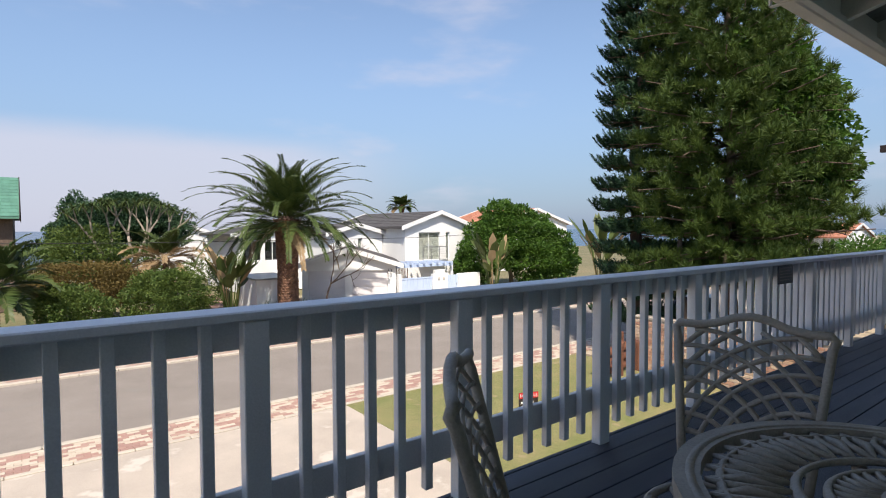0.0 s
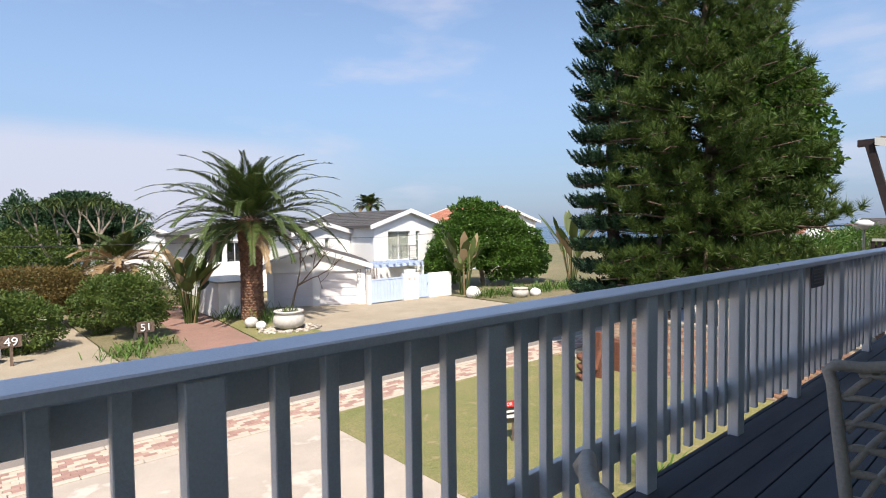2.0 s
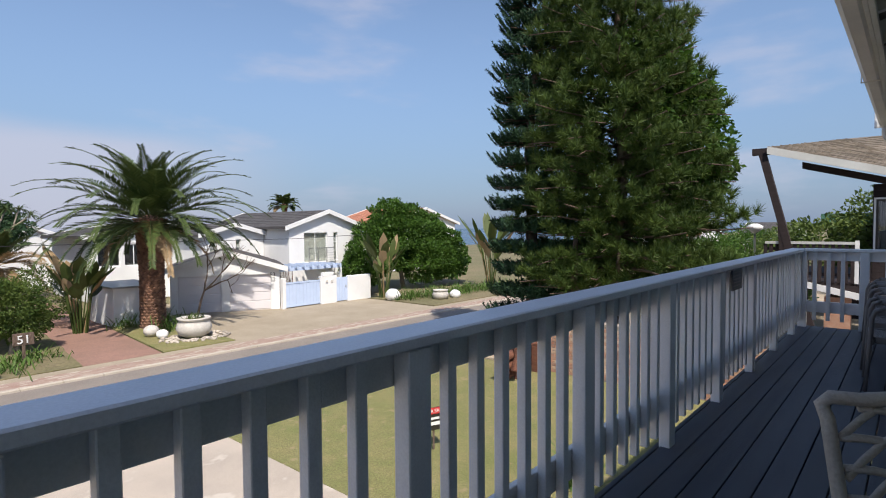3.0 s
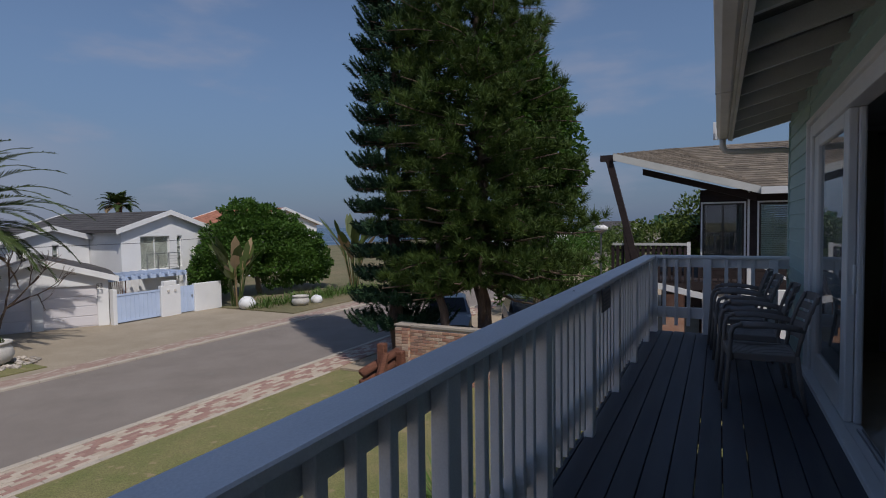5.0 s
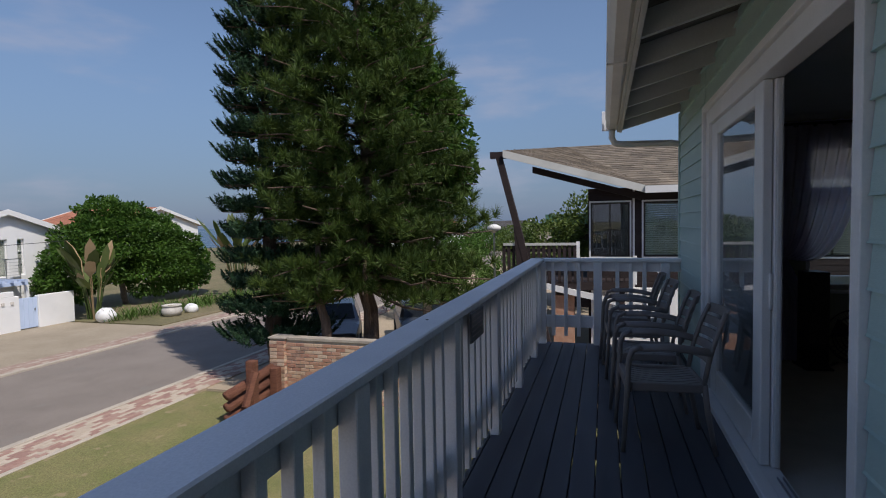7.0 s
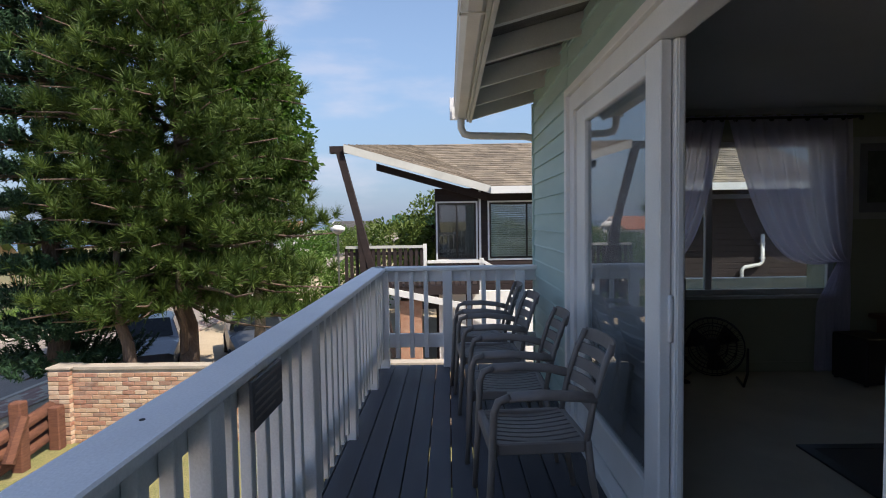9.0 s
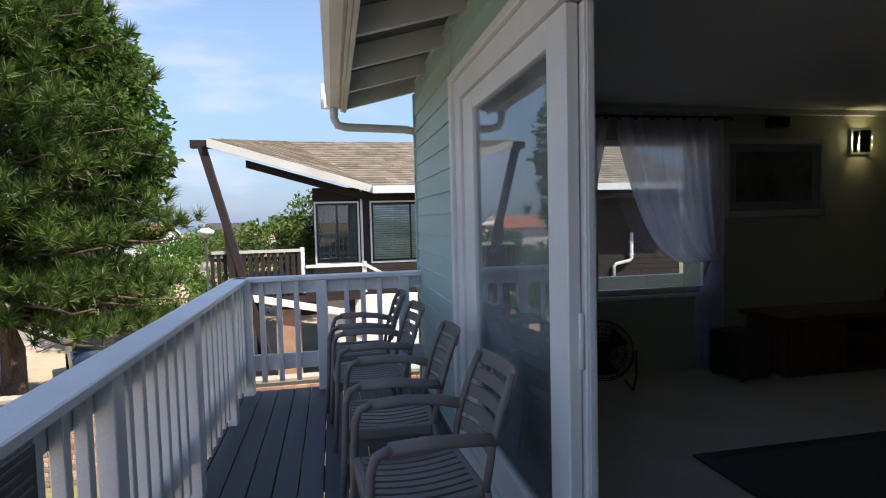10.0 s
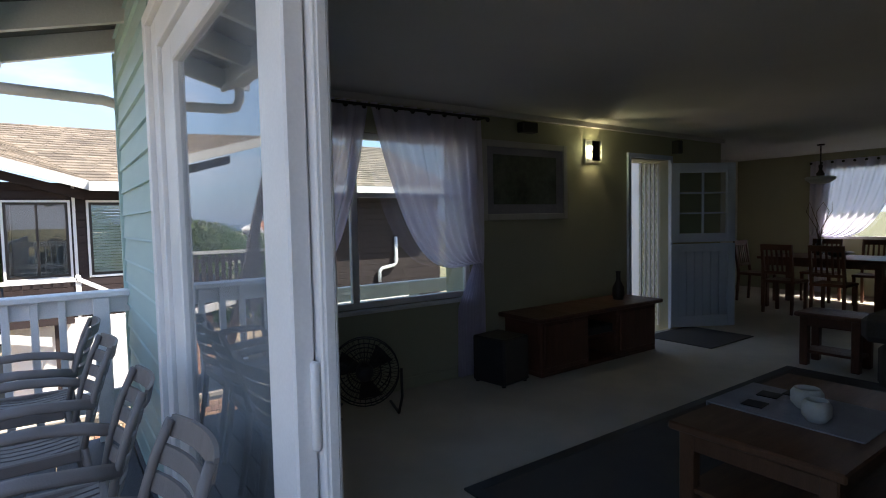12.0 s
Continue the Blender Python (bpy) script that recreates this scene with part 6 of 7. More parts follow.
cab = thing("tv_cabinet", pose(8.72, -3.45, 0), "low red-brown wooden cabinet with open shelves", "cabinet")
for n_, lo, hi in (("front_panel", (-0.24, -0.85, 0.04), (-0.20, -0.22, 0.50)), ("front_panel", (-0.24, 0.22, 0.04), (-0.20, 0.85, 0.50)), ("side_panel", (-0.198, -0.85, 0.04), (0.24, -0.81, 0.50)), ("side_panel", (-0.198, 0.81, 0.04), (0.24, 0.85, 0.50)), ("back_panel", (0.20, -0.808, 0.04), (0.238, 0.808, 0.50)), ("plinth", (-0.24, -0.85, 0.0), (0.24, 0.85, 0.038)), ("divider", (-0.198, -0.24, 0.04), (0.198, -0.22, 0.50)), ("divider", (-0.198, 0.22, 0.04), (0.198, 0.24, 0.50))):
    part(n_, boxes((lo, hi), bevel=0.004), M["wood"], cab)
part("top", boxes(((-0.29, -0.92, 0.50), (0.26, 0.92, 0.54)), bevel=0.008), M["wood"], cab)
part("shelf", boxes(((-0.22, -0.218, 0.26), (0.20, 0.218, 0.28))), M["wood"], cab)
for y0 in (-0.82, 0.25):
    part("door", boxes(((-0.262, y0, 0.08), (-0.242, y0 + 0.57, 0.47)), bevel=0.006), M["wood"], cab)
dvd = thing("hifi_unit", pose(8.66, -3.45, 0.281), "flat black hifi unit on the cabinet shelf", "appliance")
part("body", boxes(((-0.15, -0.18, 0), (0.13, 0.18, 0.08)), bevel=0.004), M["black"], dvd)
vase = thing("vase", pose(8.72, -4.0, 0.54), "small dark glass bottle vase on the cabinet", "vase")
part("body", lathe(bmesh.new(), [(0.05, 0), (0.065, 0.05), (0.06, 0.13), (0.025, 0.2), (0.022, 0.28), (0.028, 0.30)], 18), M["alu"], vase, smooth=True)

fan = thing("floor_fan", pose(8.66, -0.95, 0, 0, 0, 62), "black round floor fan on a tube stand under the window", "fan")
bm, FZ = bmesh.new(), 0.33
for r, y in ((0.25, 0.0), (0.25, 0.06), (0.19, 0.085), (0.12, 0.10), (0.19, -0.05), (0.12, -0.07)):
    tube(bm, [(r * math.cos(a), y, FZ + r * math.sin(a)) for a in np.linspace(0, 2 * math.pi, 29)], 0.005, 5)
spokes = bmesh.new()
for i in range(36):
    c, sn = math.cos(i * math.pi / 18), math.sin(i * math.pi / 18)
    tube(spokes, [(0.05 * c, 0.105, FZ + 0.05 * sn), (0.19 * c, 0.088, FZ + 0.19 * sn), (0.25 * c, 0.06, FZ + 0.25 * sn), (0.25 * c, 0.0, FZ + 0.25 * sn), (0.05 * c, -0.08, FZ + 0.05 * sn)], 0.0025, 3)
cage = part("cage", bm, M["black"], fan, "wire cage of rings and spokes")
part("spokes", spokes, M["black"], cage, kind="stuff")
part("motor", lathe(bmesh.new(), [(0.05, -0.09), (0.065, -0.07), (0.065, 0.06), (0.04, 0.09)], 18, pose(0, 0.0, FZ, 90, 0, 0)), M["black"], fan, smooth=True)
for i in range(3):
    w = 2 * math.pi * i / 3
    bm = bmesh.new()
    v = [bm.verts.new(p) for p in ((0.05 * math.cos(w), 0.02, FZ + 0.05 * math.sin(w)), (0.22 * math.cos(w - 0.1), 0.045, FZ + 0.22 * math.sin(w - 0.1)), (0.22 * math.cos(w + 0.75), 0.0, FZ + 0.22 * math.sin(w + 0.75)), (0.05 * math.cos(w + 1.0), -0.01, FZ + 0.05 * math.sin(w + 1.0)))]
    bm.faces.new(v)
    bmesh.ops.solidify(bm, geom=bm.faces[:], thickness=0.004)
    part("blade", bm, M["black"], fan)
for x in (-0.27, 0.27):
    part("stand", tube(bmesh.new(), [(x, 0, FZ), (x, 0.02, 0.12), (x * 0.9, 0.05, 0.014), (x * 0.7, -0.22, 0.014)], 0.011, 7), M["black"], fan, smooth=True)
tsp = thing("tower_speaker", pose(8.78, -0.62, 0, 0, 0, 6), "tall narrow black floor speaker beside the fan", "speaker")
part("body", boxes(((-0.12, -0.09, 0.02), (0.12, 0.09, 0.92)), bevel=0.008), M["black"], tsp)
part("grille", boxes(((-0.128, -0.08, 0.25), (-0.121, 0.08, 0.9)), bevel=0.002), M["rug"], tsp)
part("base", boxes(((-0.15, -0.12, 0.0), (0.15, 0.12, 0.02)), bevel=0.004), M["black"], tsp)

rg = thing("rug", pose(5.0, -2.7, 0), "dark brown woven rug with a black border", "rug")
part("field", boxes(((-0.5, -1.9, 0.001), (2.24, 1.80, 0.012))), M["rug"], rg)
part("border", boxes(((2.24, -1.9, 0.001), (2.31, 1.87, 0.014)), ((-0.5, 1.80, 0.001), (2.24, 1.87, 0.014))), M["black"], rg, "black bound edge")


def plain_table(name, m, w, d, h, label, mat, category="table", shelf=True, thick=0.04, leg=0.07):
    t = thing(name, m, label, category)
    part("tabletop", boxes(((-w / 2, -d / 2, h - thick), (w / 2, d / 2, h)), bevel=0.008), M[mat], t)
    for sx in (-1, 1):
        for sy in (-1, 1):
            x, y = sx * (w / 2 - leg), sy * (d / 2 - leg)
            part("leg", boxes(((x - leg / 2, y - leg / 2, 0), (x + leg / 2, y + leg / 2, h - thick)), bevel=0.008), M[mat], t)
    part("apron", boxes(((-w / 2 + leg, -d / 2 + 0.05, h - thick - 0.09), (w / 2 - leg, -d / 2 + 0.075, h - thick)), ((-w / 2 + leg, d / 2 - 0.075, h - thick - 0.09), (w / 2 - leg, d / 2 - 0.05, h - thick)), ((-w / 2 + 0.05, -d / 2 + leg, h - thick - 0.09), (-w / 2 + 0.075, d / 2 - leg, h - thick)), ((w / 2 - 0.075, -d / 2 + leg, h - thick - 0.09), (w / 2 - 0.05, d / 2 - leg, h - thick))), M[mat], t)
    if shelf:
        part("shelf", boxes(((-w / 2 + 0.05, -d / 2 + 0.05, 0.12), (w / 2 - 0.05, d / 2 - 0.05, 0.145)), bevel=0.004), M[mat], t)
    return t


plain_table("coffee_table", pose(6.17, -2.08, 0.013, 0, 0, 0), 0.72, 1.25, 0.45, "honey-brown wooden coffee table on the dark rug", "pinewood")
run = thing("table_runner", pose(6.17, -2.08, 0.465), "pale folded runner across the coffee table", "cloth")
part("cloth", boxes(((-0.30, -0.25, 0), (0.38, 0.25, 0.006)), ((0.374, -0.25, -0.2), (0.38, 0.25, 0.0))), M["cloth"], run)
for dx, dy, r in ((0.0, -0.02, 0.07), (-0.1, 0.14, 0.06)):
    b_ = thing("candle_bowl", pose(6.19 + dx, -2.08 + dy, 0.472), "small round glass candle holder on the runner", "candle holder")
    part("bowl", lathe(bmesh.new(), [(r * 0.6, 0), (r, 0.03), (r, 0.08), (r * 0.8, 0.10), (r * 0.72, 0.10), (r * 0.9, 0.075), (r * 0.9, 0.03), (r * 0.4, 0.012)], 18), M["eave"], b_, smooth=True)
for dx, dy in ((0.18, 0.12), (0.20, -0.08), (0.12, -0.2)):
    b_ = thing("coaster", pose(6.19 + dx, -2.08 + dy, 0.472, 0, 0, 30 * dx), "dark square coaster on the runner", "coaster")
    part("pad", boxes(((-0.05, -0.05, 0), (0.05, 0.05, 0.006)), bevel=0.002), M["black"], b_)
plain_table("side_table", pose(7.05, -4.95, 0), 0.55, 0.4, 0.5, "small dark wooden side table behind the seats", "wood")
sofa = thing("sofa", pose(5.6, -4.7, 0), "dark brown leather sofa in shadow", "sofa")
part("base", boxes(((-0.95, -0.42, 0.06), (0.95, 0.42, 0.40)), bevel=0.04), M["rug"], sofa)
part("backrest", boxes(((-0.95, -0.45, 0.40), (0.95, -0.22, 0.85)), bevel=0.06), M["rug"], sofa)
for s in (-1, 1):
    part("arm", boxes(((s * 0.95 - 0.11, -0.40, 0.40), (s * 0.95 + 0.11, 0.44, 0.62)), bevel=0.05), M["rug"], sofa)

mat_ = thing("door_mat", pose(8.55, -5.15, 0), "dark mat inside the front door", "mat")
part("mat", boxes(((-0.45, -0.5, 0.001), (0.35, 0.42, 0.012)), bevel=0.003), M["rug"], mat_)

# stable door, open into the room, with glazed upper half
sd = thing("door_2", pose(ROOM_E - 0.03, -5.36, 0, 0, 0, -120), "pale blue-grey stable door standing open, glazed on top", "door")
sd["kind"] = "structure"
W2 = 0.84
part("lower_leaf", boxes(((0.0, -0.02, 0.02), (0.0 + 0.1, 0.022, 1.06)), ((W2 - 0.1, -0.02, 0.02), (W2, 0.022, 1.06)), ((0.1, -0.02, 0.02), (W2 - 0.1, 0.022, 0.16)), ((0.1, -0.02, 0.96), (W2 - 0.1, 0.022, 1.06)), bevel=0.004), M["bluegate"], sd)
for i in range(6):
    part("board", boxes(((0.1 + i * 0.1067, -0.008, 0.16), (0.1 + (i + 1) * 0.1067 - 0.006, 0.01, 0.96)), bevel=0.003), M["bluegate"], sd)
up = part("upper_leaf", boxes(((0.0, -0.02, 1.08), (0.11, 0.022, 2.06)), ((W2 - 0.11, -0.02, 1.08), (W2, 0.022, 2.06)), ((0.11, -0.02, 1.08), (W2 - 0.11, 0.022, 1.19)), ((0.11, -0.02, 1.94), (W2 - 0.11, 0.022, 2.06)), ((0.41, -0.012, 1.19), (0.435, 0.014, 1.94)), ((0.11, -0.012, 1.43), (0.41, 0.014, 1.45)), ((0.435, -0.012, 1.43), (W2 - 0.11, 0.014, 1.45)), ((0.11, -0.012, 1.68), (0.41, 0.014, 1.70)), ((0.435, -0.012, 1.68), (W2 - 0.11, 0.014, 1.70)), bevel=0.003), M["bluegate"], sd)
part("pane", boxes(((0.10, -0.002, 1.18), (W2 - 0.10, 0.002, 1.95))), M["glass"], up).visible_shadow = False
part("letter_plate", boxes(((0.36, 0.022, 0.98), (0.56, 0.032, 1.04))), M["alu"], sd, "dark metal letter plate")
part("handle", tube(bmesh.new(), [(W2 - 0.06, 0.022, 1.2), (W2 - 0.06, 0.06, 1.2), (W2 - 0.06, 0.06, 1.32)], 0.01, 6), M["metal"], sd)
df = thing("door_frame", pose(0, 0, 0), "pale blue-grey door frame", "door frame")
df["kind"] = "structure"
part("jamb", boxes(((ROOM_E - 0.03, -4.58, 0), (ROOM_E + 0.1, -4.53, 2.1)), ((ROOM_E - 0.03, -5.41, 0), (ROOM_E + 0.1, -5.36, 2.1)), ((ROOM_E - 0.03, -5.41, 2.1), (ROOM_E + 0.1, -4.53, 2.15))), M["bluegate"], df)
sgate = thing("security_gate", pose(ROOM_E + 0.12, -4.97, 0), "white folding lattice security gate, partly drawn", "gate")
bm = bmesh.new()
for i in range(5):
    y = -0.36 + i * 0.09
    part("upright", boxes(((-0.01, y - 0.008, 0.03), (0.01, y + 0.008, 2.06))), M["white"], sgate)
    if i < 4:
        for k in range(10):
            z = 0.1 + k * 0.195
            tube(bm, [(0.013, y, z), (0.013, y + 0.09, z + 0.19)], 0.005, 4)
            tube(bm, [(0.019, y + 0.09, z), (0.019, y, z + 0.19)], 0.005, 4)
part("lattice", bm, M["white"], sgate)

# dining end
plain_table("dining_table", pose(8.3, -8.35, 0), 1.6, 1.0, 0.77, "dark red-brown wooden dining table", "wood", shelf=False, leg=0.09)


def dining_chair(m, label):
    t = thing("dining_chair", m, label, "chair", "dining chairs round the table")
    part("seat", boxes(((-0.22, -0.21, 0.43), (0.22, 0.22, 0.47)), bevel=0.01), M["wood"], t)
    for sx in (-1, 1):
        part("front_leg", boxes(((sx * 0.19 - 0.02, 0.17, 0), (sx * 0.19 + 0.02, 0.21, 0.43))), M["wood"], t)
        part("rear_leg", tube(bmesh.new(), [(sx * 0.19, -0.22, 0), (sx * 0.19, -0.19, 0.45), (sx * 0.19, -0.27, 0.98)], 0.024, 4), M["wood"], t)
    part("top_rail", boxes(((-0.19, -0.28, 0.90), (0.19, -0.25, 0.98)), bevel=0.006), M["wood"], t)
    part("low_rail", boxes(((-0.19, -0.225, 0.56), (0.19, -0.2, 0.60))), M["wood"], t)
    for i in range(5):
        x = -0.13 + i * 0.065
        part("back_slat", tube(bmesh.new(), [(x, -0.21, 0.59), (x, -0.262, 0.91)], 0.013, 4, (1.4, 0.6)), M["wood"], t)
    return t


dc = dining_chair(pose(8.0, -7.62, 0, 0, 0, 180), "dark wooden slat-back dining chair at the table")
for x, y, a in ((8.6, -7.62, 178), (8.0, -9.1, 3), (8.7, -9.1, 0), (7.25, -8.3, -90), (9.35, -8.4, 90)):
    copy_thing(dc, pose(x, y, 0, 0, 0, a))
bw_ = thing("fruit_bowl", pose(8.2, -8.3, 0.77), "wide dark bowl on the dining table", "bowl")
part("bowl", lathe(bmesh.new(), [(0.06, 0), (0.1, 0.02), (0.2, 0.07), (0.21, 0.075), (0.19, 0.07), (0.09, 0.03)], 20), M["alu"], bw_, smooth=True)
tw = thing("twig_vase", pose(8.5, -8.5, 0.77), "vase with bare curving twigs on the table", "vase")
part("vase", lathe(bmesh.new(), [(0.04, 0), (0.06, 0.08), (0.03, 0.2), (0.035, 0.24)], 14), M["alu"], tw, smooth=True)
for i in range(5):
    part("twig", tube(bmesh.new(), [(0, 0, 0.2), (0.05 * math.cos(i * 1.3), 0.05 * math.sin(i * 1.3), 0.42), (0.17 * math.cos(i * 1.3 + 0.4), 0.17 * math.sin(i * 1.3 + 0.4), 0.66), (0.15 * math.cos(i * 1.3 + 0.9), 0.15 * math.sin(i * 1.3 + 0.9), 0.8)], [0.006, 0.005, 0.004, 0.002], 5), M["bark"], tw)
pd = thing("pendant_lamp", pose(8.5, -8.5, 1.83), "pendant lamp with a pale glass dish on a chain", "lamp")
part("dish", lathe(bmesh.new(), [(0.02, 0.0), (0.12, 0.02), (0.19, 0.07), (0.20, 0.10), (0.17, 0.12), (0.05, 0.13)], 24), M["eave"], pd, smooth=True)
part("stem", tube(bmesh.new(), [(0, 0, 0.12), (0, 0, 0.60)], 0.01, 6), M["alu"], pd)
part("collar", lathe(bmesh.new(), [(0.05, 0.13), (0.055, 0.16), (0.02, 0.22), (0.03, 0.28), (0.012, 0.3)], 14), M["alu"], pd, smooth=True)
part("ceiling_rose", lathe(bmesh.new(), [(0.05, 0.575), (0.05, 0.598)], 14), M["alu"], pd)
w3 = thing("window_2", pose(0, -10.1, 0), "white framed dining window behind sheer curtains", "window")
w3["kind"] = "structure"
part("window_frame", boxes(((6.9, -0.03, 0.95), (6.95, 0.03, 2.2)), ((8.95, -0.03, 0.95), (9.0, 0.03, 2.2)), ((6.95, -0.03, 0.95), (8.95, 0.03, 1.0)), ((6.95, -0.03, 2.15), (8.95, 0.03, 2.2)), ((7.9, -0.03, 1.0), (7.95, 0.03, 2.15))), M["white"], w3)
part("pane", boxes(((6.94, -0.003, 0.99), (8.96, 0.003, 2.16))), M["glass"], w3).visible_shadow = False
curtain("curtain", pose(7.85, -10.06, 0), 1.35, 2.30, 1.0, M["curtain"], "sheer white curtain tied beside the dining window")
curtain("curtain", pose(7.8, -10.06, 0) @ Matrix.Diagonal((-1, 1, 1, 1)), 1.2, 2.30, 1.0, M["curtain"], "sheer white curtain tied at the other side of the dining window")

# ---- gardens across the street ----
leaf_tree("clipped_tree", (26.4, 26.3, GROUND), "broad bright green tree with a rounded dense crown", [((-2.6, -0.3, 2.5), (1.9, 1.6, 1.6)), ((-0.6, 0, 3.4), (2.1, 1.8, 1.7)), ((1.6, 0.2, 3.2), (1.9, 1.8, 1.5)), ((3.3, 0, 2.2), (1.7, 1.6, 1.5)), ((0.8, -0.9, 1.9), (1.9, 1.4, 1.4)), ((2.6, -1.4, 1.5), (1.4, 1.2, 1.1)), ((-0.9, 0.2, 4.9), (1.3, 1.2, 0.7)), ((0.9, 0.2, 4.75), (1.0, 1.0, 0.6)), ((2.1, 0.2, 4.2), (1.2, 1.2, 0.7)), ((-3.7, -0.2, 1.5), (1.2, 1.2, 1.1)), ((-2.0, -0.3, 4.0), (1.0, 1.0, 0.7)), ((4.4, -0.5, 1.6), (1.3, 1.2, 1.1)), ((3.4, -0.9, 3.1), (1.0, 0.9, 0.7))], "broad", 0.20, 190, 0.18, 1.4, 21)


def strelitzia(name, base, label, n=26, h=2.6, seed=3, cat="plant"):
    """Big paddle leaves on long stalks."""
    rng = np.random.default_rng(seed)
    t = thing(name, pose(*base), label, cat)
    for i in range(n):
        a, L = rng.uniform(0, 6.28), h * rng.uniform(0.6, 1.1)
        c, s = math.cos(a), math.sin(a)
        r0 = rng.uniform(0.0, 0.25)
        b = Vector((r0 * c, r0 * s, 0))
        mid = Vector((0.16 * L * c, 0.16 * L * s, L * 0.62))
        tip = Vector(((0.22 + 0.3 * rng.random()) * L * c, (0.22 + 0.3 * rng.random()) * L * s, L * rng.uniform(0.85, 1.05)))
        bm = tube(bmesh.new(), [b, mid], [0.03, 0.015], 5)
        side = Vector((-s, c, 0)) * 0.23
        V0 = [mid, mid.lerp(tip, 0.35) + side, mid.lerp(tip, 0.35) - side, mid.lerp(tip, 0.75) + side * 0.85, mid.lerp(tip, 0.75) - side * 0.85, tip]
        v = [bm.verts.new(p) for p in V0]
        k1, k2 = bm.verts.new(mid.lerp(tip, 0.35) + Vector((0, 0, -0.05))), bm.verts.new(mid.lerp(tip, 0.75) + Vector((0, 0, -0.04)))
        for f in ((v[0], v[1], k1), (v[0], k1, v[2]), (v[1], v[3], k2, k1), (k1, k2, v[4], v[2]), (v[3], v[5], k2), (k2, v[5], v[4])):
            bm.faces.new(f)
        part("leaf", bm, M["palm" if i % 5 else "dry"], t)
    return t


strelitzia("giant_bird_plant", (21.6, 23.0, GROUND), "tall strelitzia with paddle leaves by the white wall", 30, 3.4, 7)
strelitzia("giant_bird_plant", (7.55, 24.6, GROUND), "tall strelitzia clump with tattered leaves beside the drive", 34, 3.3, 8)
strelitzia("giant_bird_plant", (29.5, 21.5, GROUND), "tall strelitzia by the verge with dry stalks", 30, 4.6, 9)
leaf_tree("shrub", (5.0, 22.2, GROUND), "rounded green shrub tree beside the red drive", [((0, 0, 1.5), (0.95, 0.9, 0.85)), ((0.3, 0.1, 0.95), (0.8, 0.7, 0.6)), ((-0.3, 0, 2.0), (0.6, 0.6, 0.4))], "shrub", 0.09, 620, 0.08, 0.8, 31, category="shrub", stems=2)
leaf_tree("shrub", (4.35, 24.3, GROUND), "dense dark green shrub between the drives", [((0, 0, 1.1), (1.0, 0.9, 1.0)), ((0.3, 0.3, 1.5), (0.7, 0.7, 0.6))], "shrub", 0.10, 650, 0.08, 0.5, 32, category="shrub", stems=3)
leaf_tree("shrub", (1.9, 22.6, GROUND), "rounded dark green shrub behind the white boulder", [((0, 0, 0.9), (1.1, 0.9, 0.95)), ((-0.5, 0.4, 1.2), (0.9, 0.8, 0.7))], "shrub", 0.10, 650, 0.06, 0.4, 33, category="shrub", stems=3)
leaf_tree("shrub", (2.3, 27.0, GROUND), "rust-tinged wide shrub behind the hedge", [((0, 0, 1.6), (1.9, 1.3, 1.0)), ((1.3, 0.4, 1.3), (1.2, 1.0, 0.8))], "rust", 0.10, 480, 0.08, 0.5, 34, category="shrub", stems=3)
leaf_tree("shrub", (7.0, 27.5, GROUND), "green shrub at the end of the red drive", [((0, 0, 1.2), (1.3, 1.2, 1.1))], "shrub", 0.10, 240, 0.08, 0.4, 35, category="shrub", stems=3)
leaf_tree("blossom_tree", (2.9, 34, GROUND), "leafy tree with pale blossom among dark leaves", [((0, 0, 2.6), (2.0, 1.8, 1.4)), ((-1.9, 0.5, 2.0), (1.7, 1.6, 1.3)), ((2.0, 0.3, 1.9), (1.6, 1.6, 1.2))], "shrub", 0.14, 230, 0.12, 1.2, 36)
leaf_tree("conifer_tree", (3.0, 41, GROUND), "slender blue-green tree behind the garden", [((0, 0, 4.6), (0.9, 0.9, 1.6)), ((0, 0, 3.2), (1.7, 1.5, 1.3)), ((0.8, 0.2, 3.9), (0.9, 0.8, 0.7))], "fir", 0.16, 260, 0.1, 1.5, 37)
leaf_tree("dark_tree", (5.4, 38.5, GROUND), "dense dark green tree behind the aloes", [((0, 0, 4.6), (2.8, 2.2, 1.3)), ((1.7, 0.2, 4.0), (2.0, 1.8, 1.2)), ((-1.9, 0.1, 4.0), (1.8, 1.6, 1.1)), ((0.3, 0.1, 5.2), (1.8, 1.6, 0.9))], "fir", 0.17, 230, 0.14, 1.4, 38)


def aloe_tree(base, label, seed=5):
    """Forked pale stems, each ending in a rosette of strap leaves."""
    rng = np.random.default_rng(seed)
    t = thing("aloe_tree", pose(*base), label, "tree")
    bm = bmesh.new()
    ends = []

    def grow(p, d, L, r, n):
        q = p + d * L
        limb(bm, p, q, r, r * 0.75, rng, 0.05, 4, 6)
        if n == 0:
            ends.append((q, d))
            return
        for s in (-1, 1):
            nd = (d + Vector((s * rng.uniform(0.22, 0.42), rng.uniform(-0.3, 0.3), 0.10))).normalized()
            grow(q, nd, L * 0.74, r * 0.66, n - 1)
    for s in (-0.5, 0.1, 0.5):
        grow(Vector((s, 0, 0)), Vector((s * 0.5, 0.05, 1)).normalized(), 2.05, 0.14, 3)
    part("trunk", bm, M["palebark"], t, smooth=True)
    B, T = [], []
    for q, d in ends:
        for k in range(40):
            a = rng.uniform(0, 6.28)
            B.append(q)
            T.append(q + Vector((math.cos(a) * 0.6, math.sin(a) * 0.6, rng.uniform(-0.5, 0.25))))
    part("crown", strap_mesh("crown", B, T, 0.035, M["palm"], 0.6), None, t)


